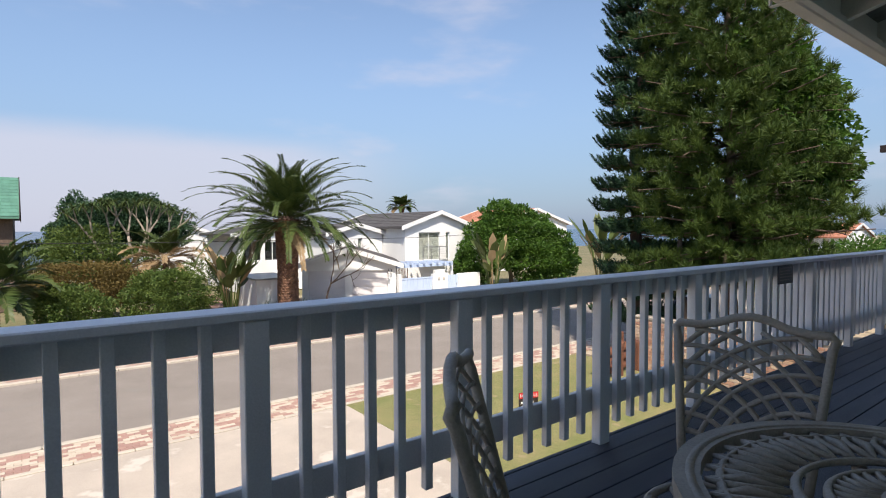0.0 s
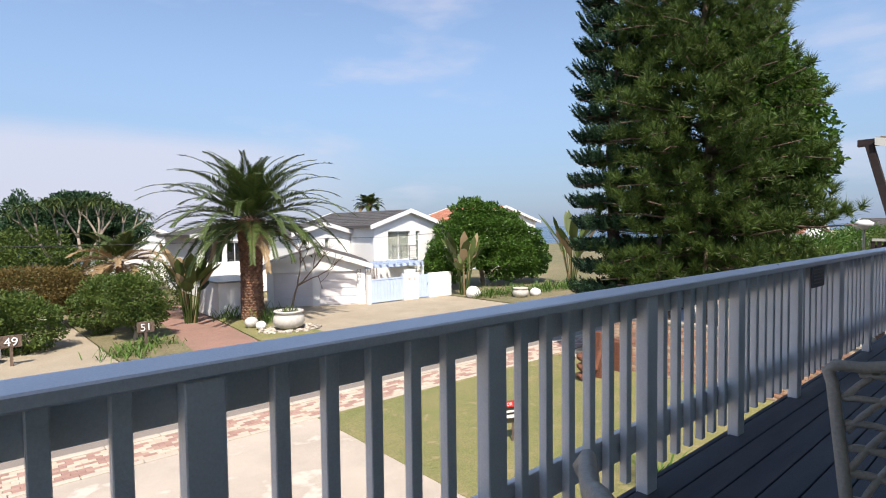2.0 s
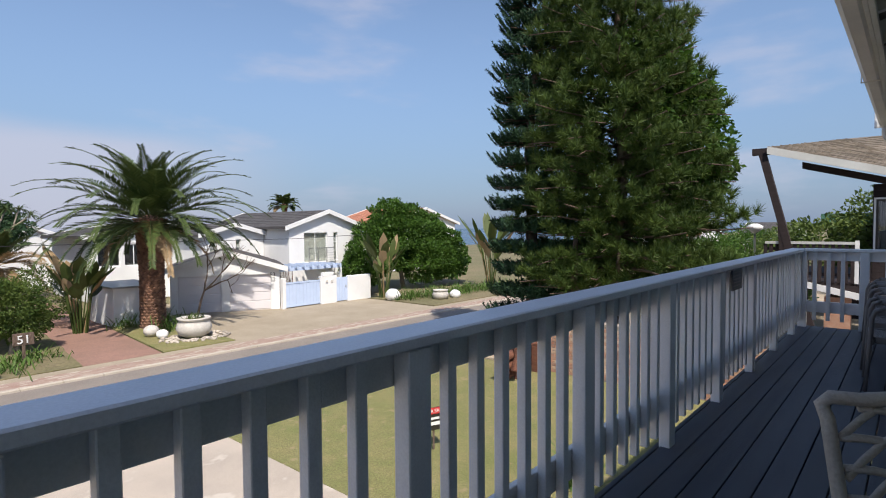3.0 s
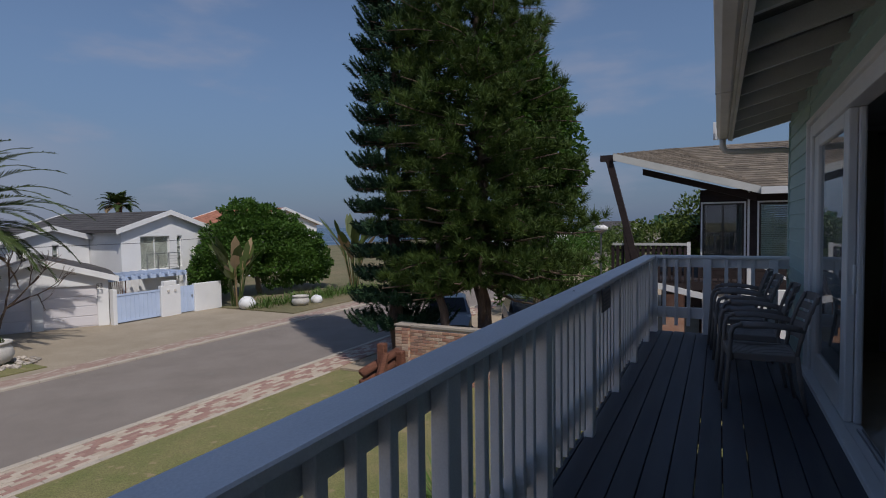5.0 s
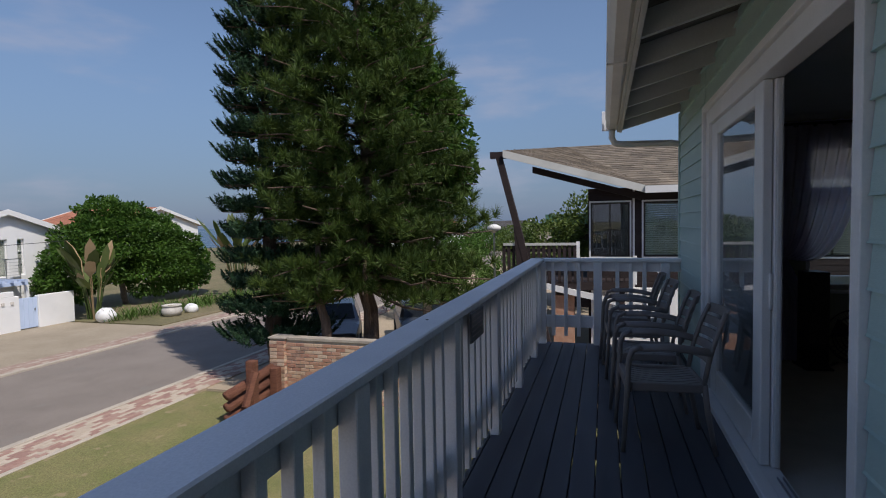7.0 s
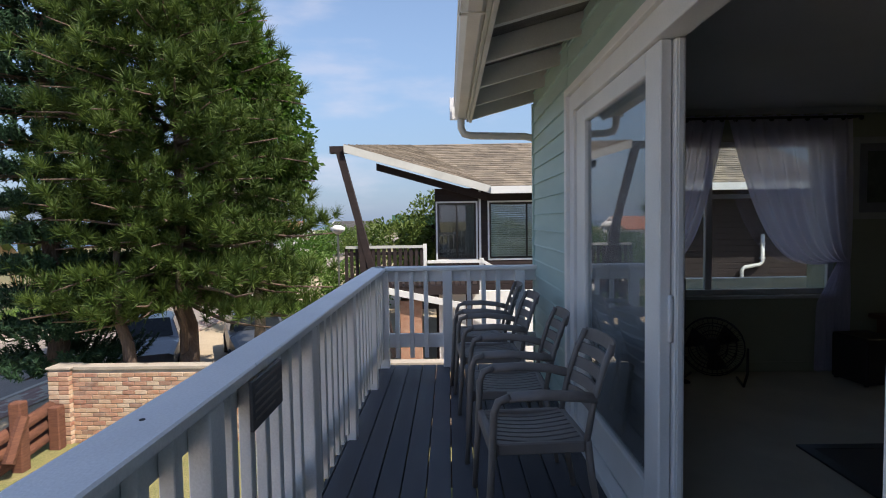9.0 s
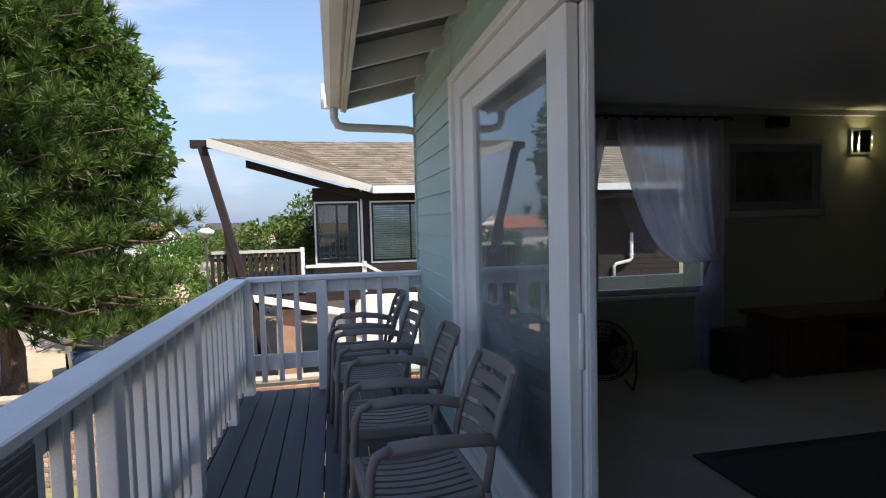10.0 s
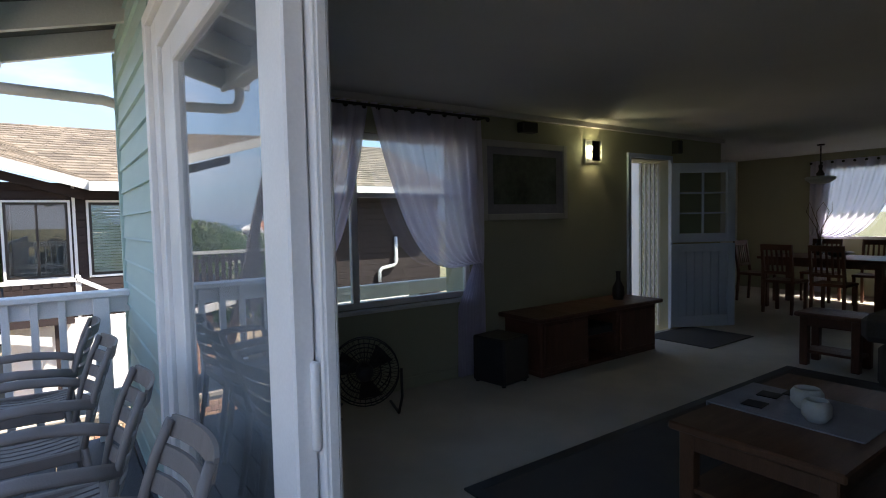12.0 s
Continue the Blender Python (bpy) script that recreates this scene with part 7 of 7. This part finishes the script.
aloe_tree((5.0, 33.5, GROUND), "tall forked aloe tree with pale stems and drooping rosettes")
palm_tree("feather_palm", (5.9, 29.5, GROUND), 2.3, "small feathery palm with yellowed and dry fronds", 26, 2.4, 12, 0.12, green=0.4)
palm_tree("feather_palm", (-0.4, 22.8, GROUND), 1.9, "low bright green feathery palm by the hedge", 34, 2.3, 13, 0.12)
palm_tree("far_palm", (30.4, 46.0, GROUND), 5.9, "distant palm showing above the roofs", 26, 1.6, 14, 0.2)


def strap_clump(base, n, L, mat, label, seed, name="strap_plant", r=0.3):
    rng = np.random.default_rng(seed)
    t = thing(name, pose(*base), label, "plant")
    B, T = [], []
    for i in range(n):
        a, l = rng.uniform(0, 6.28), L * rng.uniform(0.6, 1.1)
        b = Vector((rng.normal(0, r), rng.normal(0, r), 0))
        B.append(b)
        T.append(b + Vector((math.cos(a) * l * 0.7, math.sin(a) * l * 0.7, l * rng.uniform(0.3, 0.9))))
    part("leaves", strap_mesh("leaves", B, T, 0.022, M[mat], 0.5), None, t)


for i, (x, y) in enumerate(((9.0, 24.4), (10.4, 24.2), (9.9, 22.6))):
    strap_clump((x, y, GROUND + 0.05), 60, 0.8, "grassy", "clump of long green strap leaves under the palm", 50 + i)
for i in range(9):
    strap_clump((21.6 + i * 1.0, 21.5 - 0.15 * i + 0.4 * (i % 2), GROUND + 0.06), 110, 0.75, "grassy", "bright green strap-leaved border plant along the verge", 60 + i, r=0.45)
for i, (x, y) in enumerate(((4.5, 20.3), (4.3, 19.6), (5.2, 20.9))):
    strap_clump((x, y, GROUND + 0.05), 120, 0.4, "grassy", "low bright green ground cover beside the drive", 80 + i, r=0.4)
strap_clump((8.3, 4.6, GROUND + 0.015), 40, 0.9, "grassy", "green strap plant below the deck", 90, r=0.1)


def pot(base, s, label, name="garden_pot"):
    t = thing(name, pose(*base), label, "pot")
    part("bowl", lathe(bmesh.new(), [(0.28 * s, 0), (0.50 * s, 0.12 * s), (0.60 * s, 0.32 * s), (0.55 * s, 0.52 * s), (0.47 * s, 0.62 * s), (0.56 * s, 0.66 * s), (0.56 * s, 0.71 * s), (0.46 * s, 0.71 * s), (0.42 * s, 0.6 * s)], 28), M["stone"], t, smooth=True)
    part("soil", lathe(bmesh.new(), [(0.44 * s, 0.60 * s), (0.43 * s, 0.63 * s)], 20), M["soil"], t)
    return t


pot((9.85, 20.3, GROUND + 0.05), 1.0, "large pale round stone urn on the verge bed")
strap_clump((9.85, 20.3, GROUND + 0.70), 40, 0.3, "palm", "small succulents planted in the urn", 95, r=0.2)
pot((23.0, 20.1, GROUND + 0.02), 0.75, "pale round stone pot on the far verge")
rr = np.random.default_rng(9)


def boulder(p, s, label, mat="stone", name="boulder", cat="stone"):
    t = thing(name, pose(*p), label, cat)
    bm = bmesh.new()
    bmesh.ops.create_icosphere(bm, subdivisions=3, radius=s)
    for v in bm.verts:
        v.co *= 1 + 0.10 * noise.noise(v.co * (2.2 / s) + Vector(p))
        v.co.z = v.co.z * 0.85 + s * 0.75
    part("stone", bm, M[mat], t, smooth=True)


boulder((24.0, 19.9, GROUND), 0.30, "smooth white round boulder beside the pot", "plaster")
boulder((21.2, 21.9, GROUND), 0.40, "white rounded boulder by the wall", "plaster")
boulder((9.0, 20.9, GROUND + 0.05), 0.20, "white stone ball beside the urn", "plaster")
boulder((8.9, 21.6, GROUND + 0.05), 0.26, "pale stone ball beside the palm", "stone")
boulder((0.95, 21.4, GROUND), 0.36, "white-painted boulder at the drive", "plaster")
bm = bmesh.new()
for i in range(170):
    a, q = rr.uniform(0, 6.28), rr.uniform(0.5, 1.1)
    p = Vector((9.85 + q * 1.1 * math.cos(a), 20.2 + q * 0.8 * math.sin(a), GROUND + 0.07))
    bmesh.ops.create_icosphere(bm, subdivisions=1, radius=rr.uniform(0.04, 0.10), matrix=Matrix.Translation(p) @ Matrix.Diagonal((1, 1, 0.6, 1)))
structure("pebbles", bm, M["pebble"], "pale pebbles round the urn", category="stones")["kind"] = "stuff"
bm = bmesh.new()
for i in range(260):
    p = Vector((rr.uniform(5.5, 9.3), rr.uniform(2.3, 4.1), GROUND + 0.02))
    bmesh.ops.create_icosphere(bm, subdivisions=1, radius=rr.uniform(0.04, 0.12), matrix=Matrix.Translation(p) @ Matrix.Diagonal((1, 1, 0.6, 1)))
structure("rubble", bm, M["pebble"], "pale rubble stones below the deck", category="stones")["kind"] = "stuff"

bt = thing("bare_tree", pose(11.0, 22.6, GROUND), "thin leafless dark tree before the garage", "tree")
bm = bmesh.new()
rb2 = np.random.default_rng(4)


def twigs(p, d, L, r, n):
    q = p + d * L
    limb(bm, p, q, r, r * 0.6, rb2, 0.08, 3, 5)
    if n:
        for k in range(3 if n > 1 else 2):
            twigs(q, (d + Vector(rb2.normal(0, 0.42, 3).tolist()) + Vector((0, 0, 0.1))).normalized(), L * 0.68, r * 0.6, n - 1)


twigs(Vector((0, 0, 0)), Vector((0.25, 0, 1)).normalized(), 1.45, 0.06, 4)
part("branches", bm, M["bark"], bt)

for x, y, txt in ((1.5, 20.6, "49"), (4.95, 20.4, "51"), (15.35, 24.02, "53")):
    n_ = thing("house_number", pose(x, y, GROUND + (0.62 if txt != "53" else 1.62)), "house number plate, digits " + txt, "number")
    cu = bpy.data.curves.new("digits", "FONT")
    cu.body, cu.size, cu.extrude, cu.align_x = txt, 0.34 if txt != "53" else 0.26, 0.012, "CENTER"
    tmp = bpy.data.objects.new("digits", cu)
    me = bpy.data.meshes.new_from_object(tmp)
    bpy.data.objects.remove(tmp)
    me.materials.clear()
    me.materials.append(M["white"] if txt != "53" else M["black"])
    part("digits", me, None, n_, at=pose(0, 0, 0, 90, 0, 0 if txt != "53" else -28.5))
    if txt != "53":
        part("board", boxes(((-0.26, 0.015, -0.06), (0.26, 0.05, 0.30)), bevel=0.01), M["bark"], n_, "dark backing slab")
        part("stake", boxes(((-0.04, 0.02, -0.62), (0.04, 0.06, -0.06))), M["bark"], n_)

# ---- the lawn side: timber seat, sale sign, car ----
bn = thing("timber_bench", pose(12.68, 8.50, GROUND, 0, 0, 2), "rough red-brown timber fence panel on thick posts", "fence")
for x in (-0.05, 0.85):
    part("post", boxes(((x, -0.10, 0), (x + 0.2, 0.10, 1.18 if x < 0 else 0.8)), bevel=0.02), M["redwood"], bn)
for i, z in enumerate((0.18, 0.42, 0.66)):
    part("log", tube(bmesh.new(), [(-0.62, 0.16, z - 0.06), (0.3, 0.165, z + 0.01), (1.1, 0.16, z + 0.10)], 0.11, 8, (1, 0.6)), M["redwood"], bn, smooth=True)
part("brace", tube(bmesh.new(), [(-0.35, -0.1, 0.3), (0.0, -0.12, 0.95)], 0.09, 6), M["redwood"], bn)
ss = thing("sale_sign", pose(8.0, 7.2, GROUND + 0.015, 0, 0, -20), "small red and dark board on a stake, FOR SALE", "sign")
part("board", boxes(((-0.2, -0.01, 0.35), (0.2, 0.01, 0.75)), bevel=0.003), M["alu"], ss)
part("red_band", boxes(((-0.2, -0.016, 0.64), (0.2, -0.011, 0.75))), surface("sign_red", (0.55, 0.03, 0.03), (0.5, 0.03, 0.03), 0.4, 2, 40, 0), ss, "red band")
part("text_bars", boxes(((-0.16, -0.014, 0.44), (0.16, -0.011, 0.50)), ((-0.16, -0.014, 0.54), (0.1, -0.011, 0.58))), M["white"], ss, kind="stuff")
part("stake", boxes(((-0.015, 0.011, 0), (0.015, 0.03, 0.5))), M["bark"], ss)
cu = bpy.data.curves.new("sale_text", "FONT")
cu.body, cu.size, cu.extrude, cu.align_x = "FOR SALE", 0.085, 0.002, "CENTER"
tmp = bpy.data.objects.new("sale_text", cu)
me = bpy.data.meshes.new_from_object(tmp)
bpy.data.objects.remove(tmp)
me.materials.clear()
me.materials.append(M["white"])
part("lettering", me, None, ss, at=pose(0, -0.019, 0.665, 90, 0, 0))


def car(m, label, paint):
    """A hatchback: lofted body from side profile with rounded shoulders. Length along x."""
    t = thing("car", m, label, "car")
    prof = [(-2.05, 0.35, 0.62), (-1.95, 0.30, 0.78), (-1.2, 0.28, 0.95), (-0.75, 0.28, 1.02), (-0.1, 0.28, 1.42), (0.9, 0.28, 1.46), (1.5, 0.28, 1.40), (1.9, 0.30, 1.02), (2.0, 0.36, 0.70)]
    bm = bmesh.new()
    rings = []
    for x, lo, hi in prof:
        wl = 0.80 - 0.10 * (abs(x) > 1.9)
        sh = min(hi, 0.95)
        wt = wl if hi < 1.0 else wl - 0.18
        rings.append([bm.verts.new(p) for p in ((x, -wl, lo), (x, -wl - 0.03, (lo + sh) / 2), (x, -wl, sh - 0.02), (x, -wt, hi - 0.05), (x, -wt + 0.12, hi), (x, wt - 0.12, hi), (x, wt, hi - 0.05), (x, wl, sh - 0.02), (x, wl + 0.03, (lo + sh) / 2), (x, wl, lo))])
    for a, b in zip(rings, rings[1:]):
        for k in range(10):
            bm.faces.new((a[k], b[k], b[(k + 1) % 10], a[(k + 1) % 10]))
    bm.faces.new(rings[0])
    bm.faces.new(rings[-1][::-1])
    bmesh.ops.recalc_face_normals(bm, faces=bm.faces)
    body = part("body", bm, paint, t, smooth=False)
    for s in (-1, 1):
        bm = bmesh.new()
        pts = [(-0.62, 1.0), (-0.08, 1.36), (1.45, 1.34), (1.75, 1.0)]
        lo_ = [bm.verts.new((x, s * (0.815 - 0.175 * max(0, (z - 0.93) / 0.45)), z)) for x, z in pts]
        hi_ = [bm.verts.new((x, s * (0.80 - 0.175 * max(0, (z - 0.93) / 0.45)), z)) for x, z in pts]
        bm.faces.new(lo_)
        bm.faces.new(hi_)
        for q in range(4):
            bm.faces.new((lo_[q], hi_[q], hi_[(q + 1) % 4], lo_[(q + 1) % 4]))
        part("side_window", bm, M["darkglass"], body, "dark side glass")
    bm = bmesh.new()
    v = [bm.verts.new(p) for p in ((-0.80, -0.66, 1.03), (-0.80, 0.66, 1.03), (-0.13, 0.56, 1.435), (-0.13, -0.56, 1.435))]
    bm.faces.new(v)
    bmesh.ops.solidify(bm, geom=bm.faces[:], thickness=0.02)
    part("windscreen", bm, M["darkglass"], body, "dark windscreen")
    for x in (-1.3, 1.25):
        for s in (-1, 1):
            w = part("wheel", lathe(bmesh.new(), [(0.30, -0.1), (0.32, -0.06), (0.32, 0.06), (0.30, 0.1)], 24, pose(x, s * 0.76, 0.32, 90, 0, 0)), M["tyre"], t, smooth=True)
            part("rim", lathe(bmesh.new(), [(0.19, -0.105), (0.2, 0.105)], 16, pose(x, s * 0.76, 0.32, 90, 0, 0)), M["metal"], w)
    for s in (-1, 1):
        part("headlight", boxes(((-2.02, s * 0.62 - 0.14, 0.62), (-1.86, s * 0.62 + 0.14, 0.74)), bevel=0.03), M["glass"], t, "clear headlight")
    part("bumper", boxes(((-2.1, -0.74, 0.30), (-1.95, 0.74, 0.50)), bevel=0.04), paint, t)
    part("number_plate", boxes(((-2.115, -0.22, 0.36), (-2.101, 0.22, 0.46))), M["white"], t, "white number plate")


car(pose(19.2, 9.9, GROUND, 0, 0, 25), "silver-grey hatchback parked under the pine", M["carpaint"])
car(pose(20.2, 7.2, GROUND, 0, 0, 25), "dark silver hatchback parked behind the pine trunks", surface("dark_car_paint", (0.10, 0.11, 0.125), (0.09, 0.10, 0.115), 0.3, 1, 50, 0, metal=0.5))

# ---- beyond: houses, trees, lamps ----
gh = gable_block("green_roof_house", pose(0.0, 33.0, GROUND, 0, 0, 90), 6.5, 8.0, 4.7, 1.75, 0.6, "bark", "greenroof", "house with a steep green tiled roof and dark gable", holes=[(4.2, 5.4, 2.4, 3.6)], trim="dark")
window(gh, 4.2, 5.4, 2.4, 3.6, 2)
oh = gable_block("orange_roof_house", pose(34.5, 36.0, GROUND), 9.0, 8.0, 4.3, 1.3, 0.5, "plaster", "orangeroof", "pale house with an orange clay tile roof behind trees")
gable_block("orange_roof_house", pose(7.6, 45.0, GROUND), 6.0, 8.0, 2.9, 1.1, 0.5, "plaster", "orangeroof", "low house with a faded clay roof")
for i, (x, y, h, l) in enumerate(((46, 12.5, 2.6, 4.0), (58, 9.5, 3.0, 5.0), (70, 15, 3.0, 5.0), (40, 3.5, 2.4, 3.2), (52, 24, 3.2, 5.0), (34, -2, 3.0, 4.0), (66, 4, 3.2, 6.0))):
    leaf_tree("distant_tree", (x, y, GROUND), "rounded green tree along the far street", [((0, 0, h * 0.75), (l * 0.55, l * 0.5, h * 0.5)), ((l * 0.4, 0.3, h * 0.6), (l * 0.45, l * 0.4, h * 0.42)), ((-l * 0.4, 0, h * 0.55), (l * 0.4, l * 0.4, h * 0.4))], ("broad", "shrub")[i % 2], 0.26, 34, 0.15, 0.8, 100 + i)
for i, (x, y, w_) in enumerate(((62, 18, 8), (80, 12, 10), (74, 24, 8))):
    gable_block("distant_house", pose(x, y, GROUND), w_, 6, 2.9, 1.2, 0.4, "plaster", ("orangeroof", "darkroof")[i % 2], "small pale distant house")
leaf_tree("roadside_bush", (26.0, 9.0, GROUND), "bright green hedge bush beyond the pine", [((0, 0, 1.5), (2.2, 1.6, 1.5)), ((1.8, -1.4, 1.3), (1.6, 1.4, 1.3)), ((2.6, -3.5, 1.1), (1.7, 1.5, 1.2))], "grassy", 0.18, 110, 0.1, 0.6, 121, category="shrub")
leaf_tree("garden_tree", (27.5, 1.8, GROUND), "olive-green tree behind the neighbour's deck", [((0, 0, 3.6), (1.9, 1.7, 1.5)), ((-1.3, 1.6, 2.9), (1.5, 1.4, 1.3)), ((0.6, -1.6, 3.4), (1.5, 1.4, 1.2))], "shrub", 0.18, 100, 0.12, 1.5, 122)
leaf_tree("shrub", (6.4, -13.2, GROUND), "dense green bush outside the dining window", [((0, 0, 2.9), (1.6, 1.0, 1.6)), ((-1.2, 0, 4.0), (1.3, 1.0, 1.2)), ((1.6, -0.5, 1.9), (1.5, 1.0, 1.4))], "broad", 0.13, 150, 0.09, 1.2, 131, category="shrub", stems=2)
sl = thing("street_lamp", pose(24.4, 5.5, GROUND), "low white globe lamp on a thin pole", "street lamp")
part("pole", tube(bmesh.new(), [(0, 0, 0), (0, 0, 3.6)], 0.04, 8), M["metal"], sl)
part("globe", lathe(bmesh.new(), [(0.06, 3.6), (0.26, 3.75), (0.28, 3.85), (0.1, 3.95)], 18), M["plaster"], sl, smooth=True)
gs = thing("green_roof_shed", pose(29.0, 2.4, GROUND), "small outbuilding with a pale green roof", "shed")
part("wall", boxes(((0, -1.2, 0), (3, 1.2, 3.9))), M["dark"], gs)
part("roof", boxes(((-0.3, -1.5, 3.9), (3.3, 1.5, 4.35))), M["greenroof"], gs)
# white low wall and steps under the neighbour's deck
structure("yard_wall", boxes(((17.0, -6.5, GROUND), (17.2, 1.6, GROUND + 2.35))), M["plaster"], "white plastered wall below the neighbour's deck", category="wall")
structure("brick_pier_next", boxes(((16.6, 2.0, GROUND), (17.0, 2.5, GROUND + 2.2))), M["brick"], "brick pier below the neighbour's deck", category="pier")
srail = thing("side_railing", pose(10.5, -2.2, GROUND), "white painted rail of the side steps below the window", "railing")
part("handrail", boxes(((-0.03, -1.9, 3.16), (0.03, 1.5, 3.32)), bevel=0.006), M["white"], srail)
for y in (-1.8, -0.35, 1.3):
    part("post", boxes(((-0.045, y - 0.045, 0.0), (0.045, y + 0.045, 3.158)), bevel=0.004), M["white"], srail)
wire = thing("power_line", pose(0, 0, 0), "thin dark cable across the street view", "cable")
part("cable", tube(bmesh.new(), [(-10, 25.5, 0.95), (4, 25.5, 0.72), (18, 25.5, 0.75), (30, 26, 1.15)], 0.012, 4), M["black"], wire)

# ---- small pieces of walls and pavements, last ----


def laid_bricks(parent, courses, me_full, limit_fn, joined_name, material):
    """courses: iterable of (matrix, size index). Near ones as parts, the others joined."""
    V, F, count = [], [], 0
    src = [v.co.copy() for v in me_full.vertices]
    fs = [tuple(p.vertices) for p in me_full.polygons]
    for m, near in courses:
        if near and count < limit_fn:
            part("brick", me_full, None, parent, at=m)
            count += 1
        else:
            i0 = len(V)
            V += [m @ c for c in src]
            F += [tuple(i0 + i for i in f) for f in fs]
    if V:
        part(joined_name, quick(joined_name, V, F, material), None, parent, kind="stuff")


def brick_rows():
    rb = random.Random(5)
    out = []
    z, i = GROUND, 0
    while z < -1.29:
        yy = -5.98 + (0.115 if i % 2 else 0)
        while yy < 8.35:
            j = Matrix.Translation((13.9 + rb.uniform(-0.004, 0.004), yy, z)) @ Euler((0, 0, rb.uniform(-0.012, 0.012))).to_matrix().to_4x4()
            out.append((j, z > -2.0 and 5.4 < yy))
            yy += 0.23
        z += 0.083
        i += 1
    return out


laid_bricks(bw, brick_rows(), mesh_of("brick", boxes(((-0.004, 0, 0), (0.20, 0.218, 0.071)), bevel=0.006), M["brick"]), 300, "bricks_far", M["brick"])


def pier_rows():
    out = []
    for i in range(16):
        z = 0.01 + i * 0.0855
        for k in range(4):
            a = k * 90
            w = (0.19, 0.16, 0.19, 0.16)[k]
            for s in (-1, 1):
                out.append((pose(0, 0, z, 0, 0, a) @ Matrix.Translation((-0.19 if s < 0 else 0.003, -w - 0.008 if k % 2 == 0 else -w - 0.038, 0)), True))
    return out


laid_bricks(pier, pier_rows(), mesh_of("brick", boxes(((0, 0, 0), (0.187, 0.09, 0.073)), bevel=0.006), M["brick"]), 200, "bricks_far", M["brick"])


def verge_pavers():
    t = thing("paver_strip", pose(0, 0, GROUND), "strip of red and cream pavers in stepped patches along the road", "pavement")
    t["kind"] = "structure"
    part("bedding", boxes(((-12, 10.86, -0.1), (30, 11.798, 0.012))), M["sand"], t, "sandy joints")
    A = mesh_of("paver", boxes(((0.003, 0.003, 0.0), (0.207, 0.1, 0.03)), bevel=0.004), M["paver"])
    B = mesh_of("paver", boxes(((0.003, 0.003, 0.0), (0.207, 0.1, 0.03)), bevel=0.004), M["paver2"])
    rest = {0: ([], []), 1: ([], [])}
    src = [v.co.copy() for v in A.vertices]
    fs = [tuple(p.vertices) for p in A.polygons]
    rp, count = random.Random(2), 0
    for j in range(9):
        yy = 10.865 + j * 0.103
        for i in range(-55, 140):
            x = i * 0.21 + (0.105 if j % 2 else 0)
            cell = (int((x + 50) / 0.42) + j // 3) % 2
            pale = (cell == 0) != (rp.random() < 0.12)
            dz = rp.uniform(-0.003, 0.003)
            if 8.5 < x < 13.4 and 0 <= j and count < 300 and j < 12:
                part("paver", B if pale else A, None, t, at=Matrix.Translation((x, yy, dz)))
                count += 1
            else:
                V, F = rest[int(pale)]
                i0 = len(V)
                V += [c + Vector((x, yy, dz)) for c in src]
                F += [tuple(i0 + q for q in f) for f in fs]
    part("pavers_far", quick("pavers_far", *rest[0], M["paver"]), None, t, kind="stuff")
    part("pale_pavers_far", quick("pale_pavers_far", *rest[1], M["paver2"]), None, t, kind="stuff")


verge_pavers()
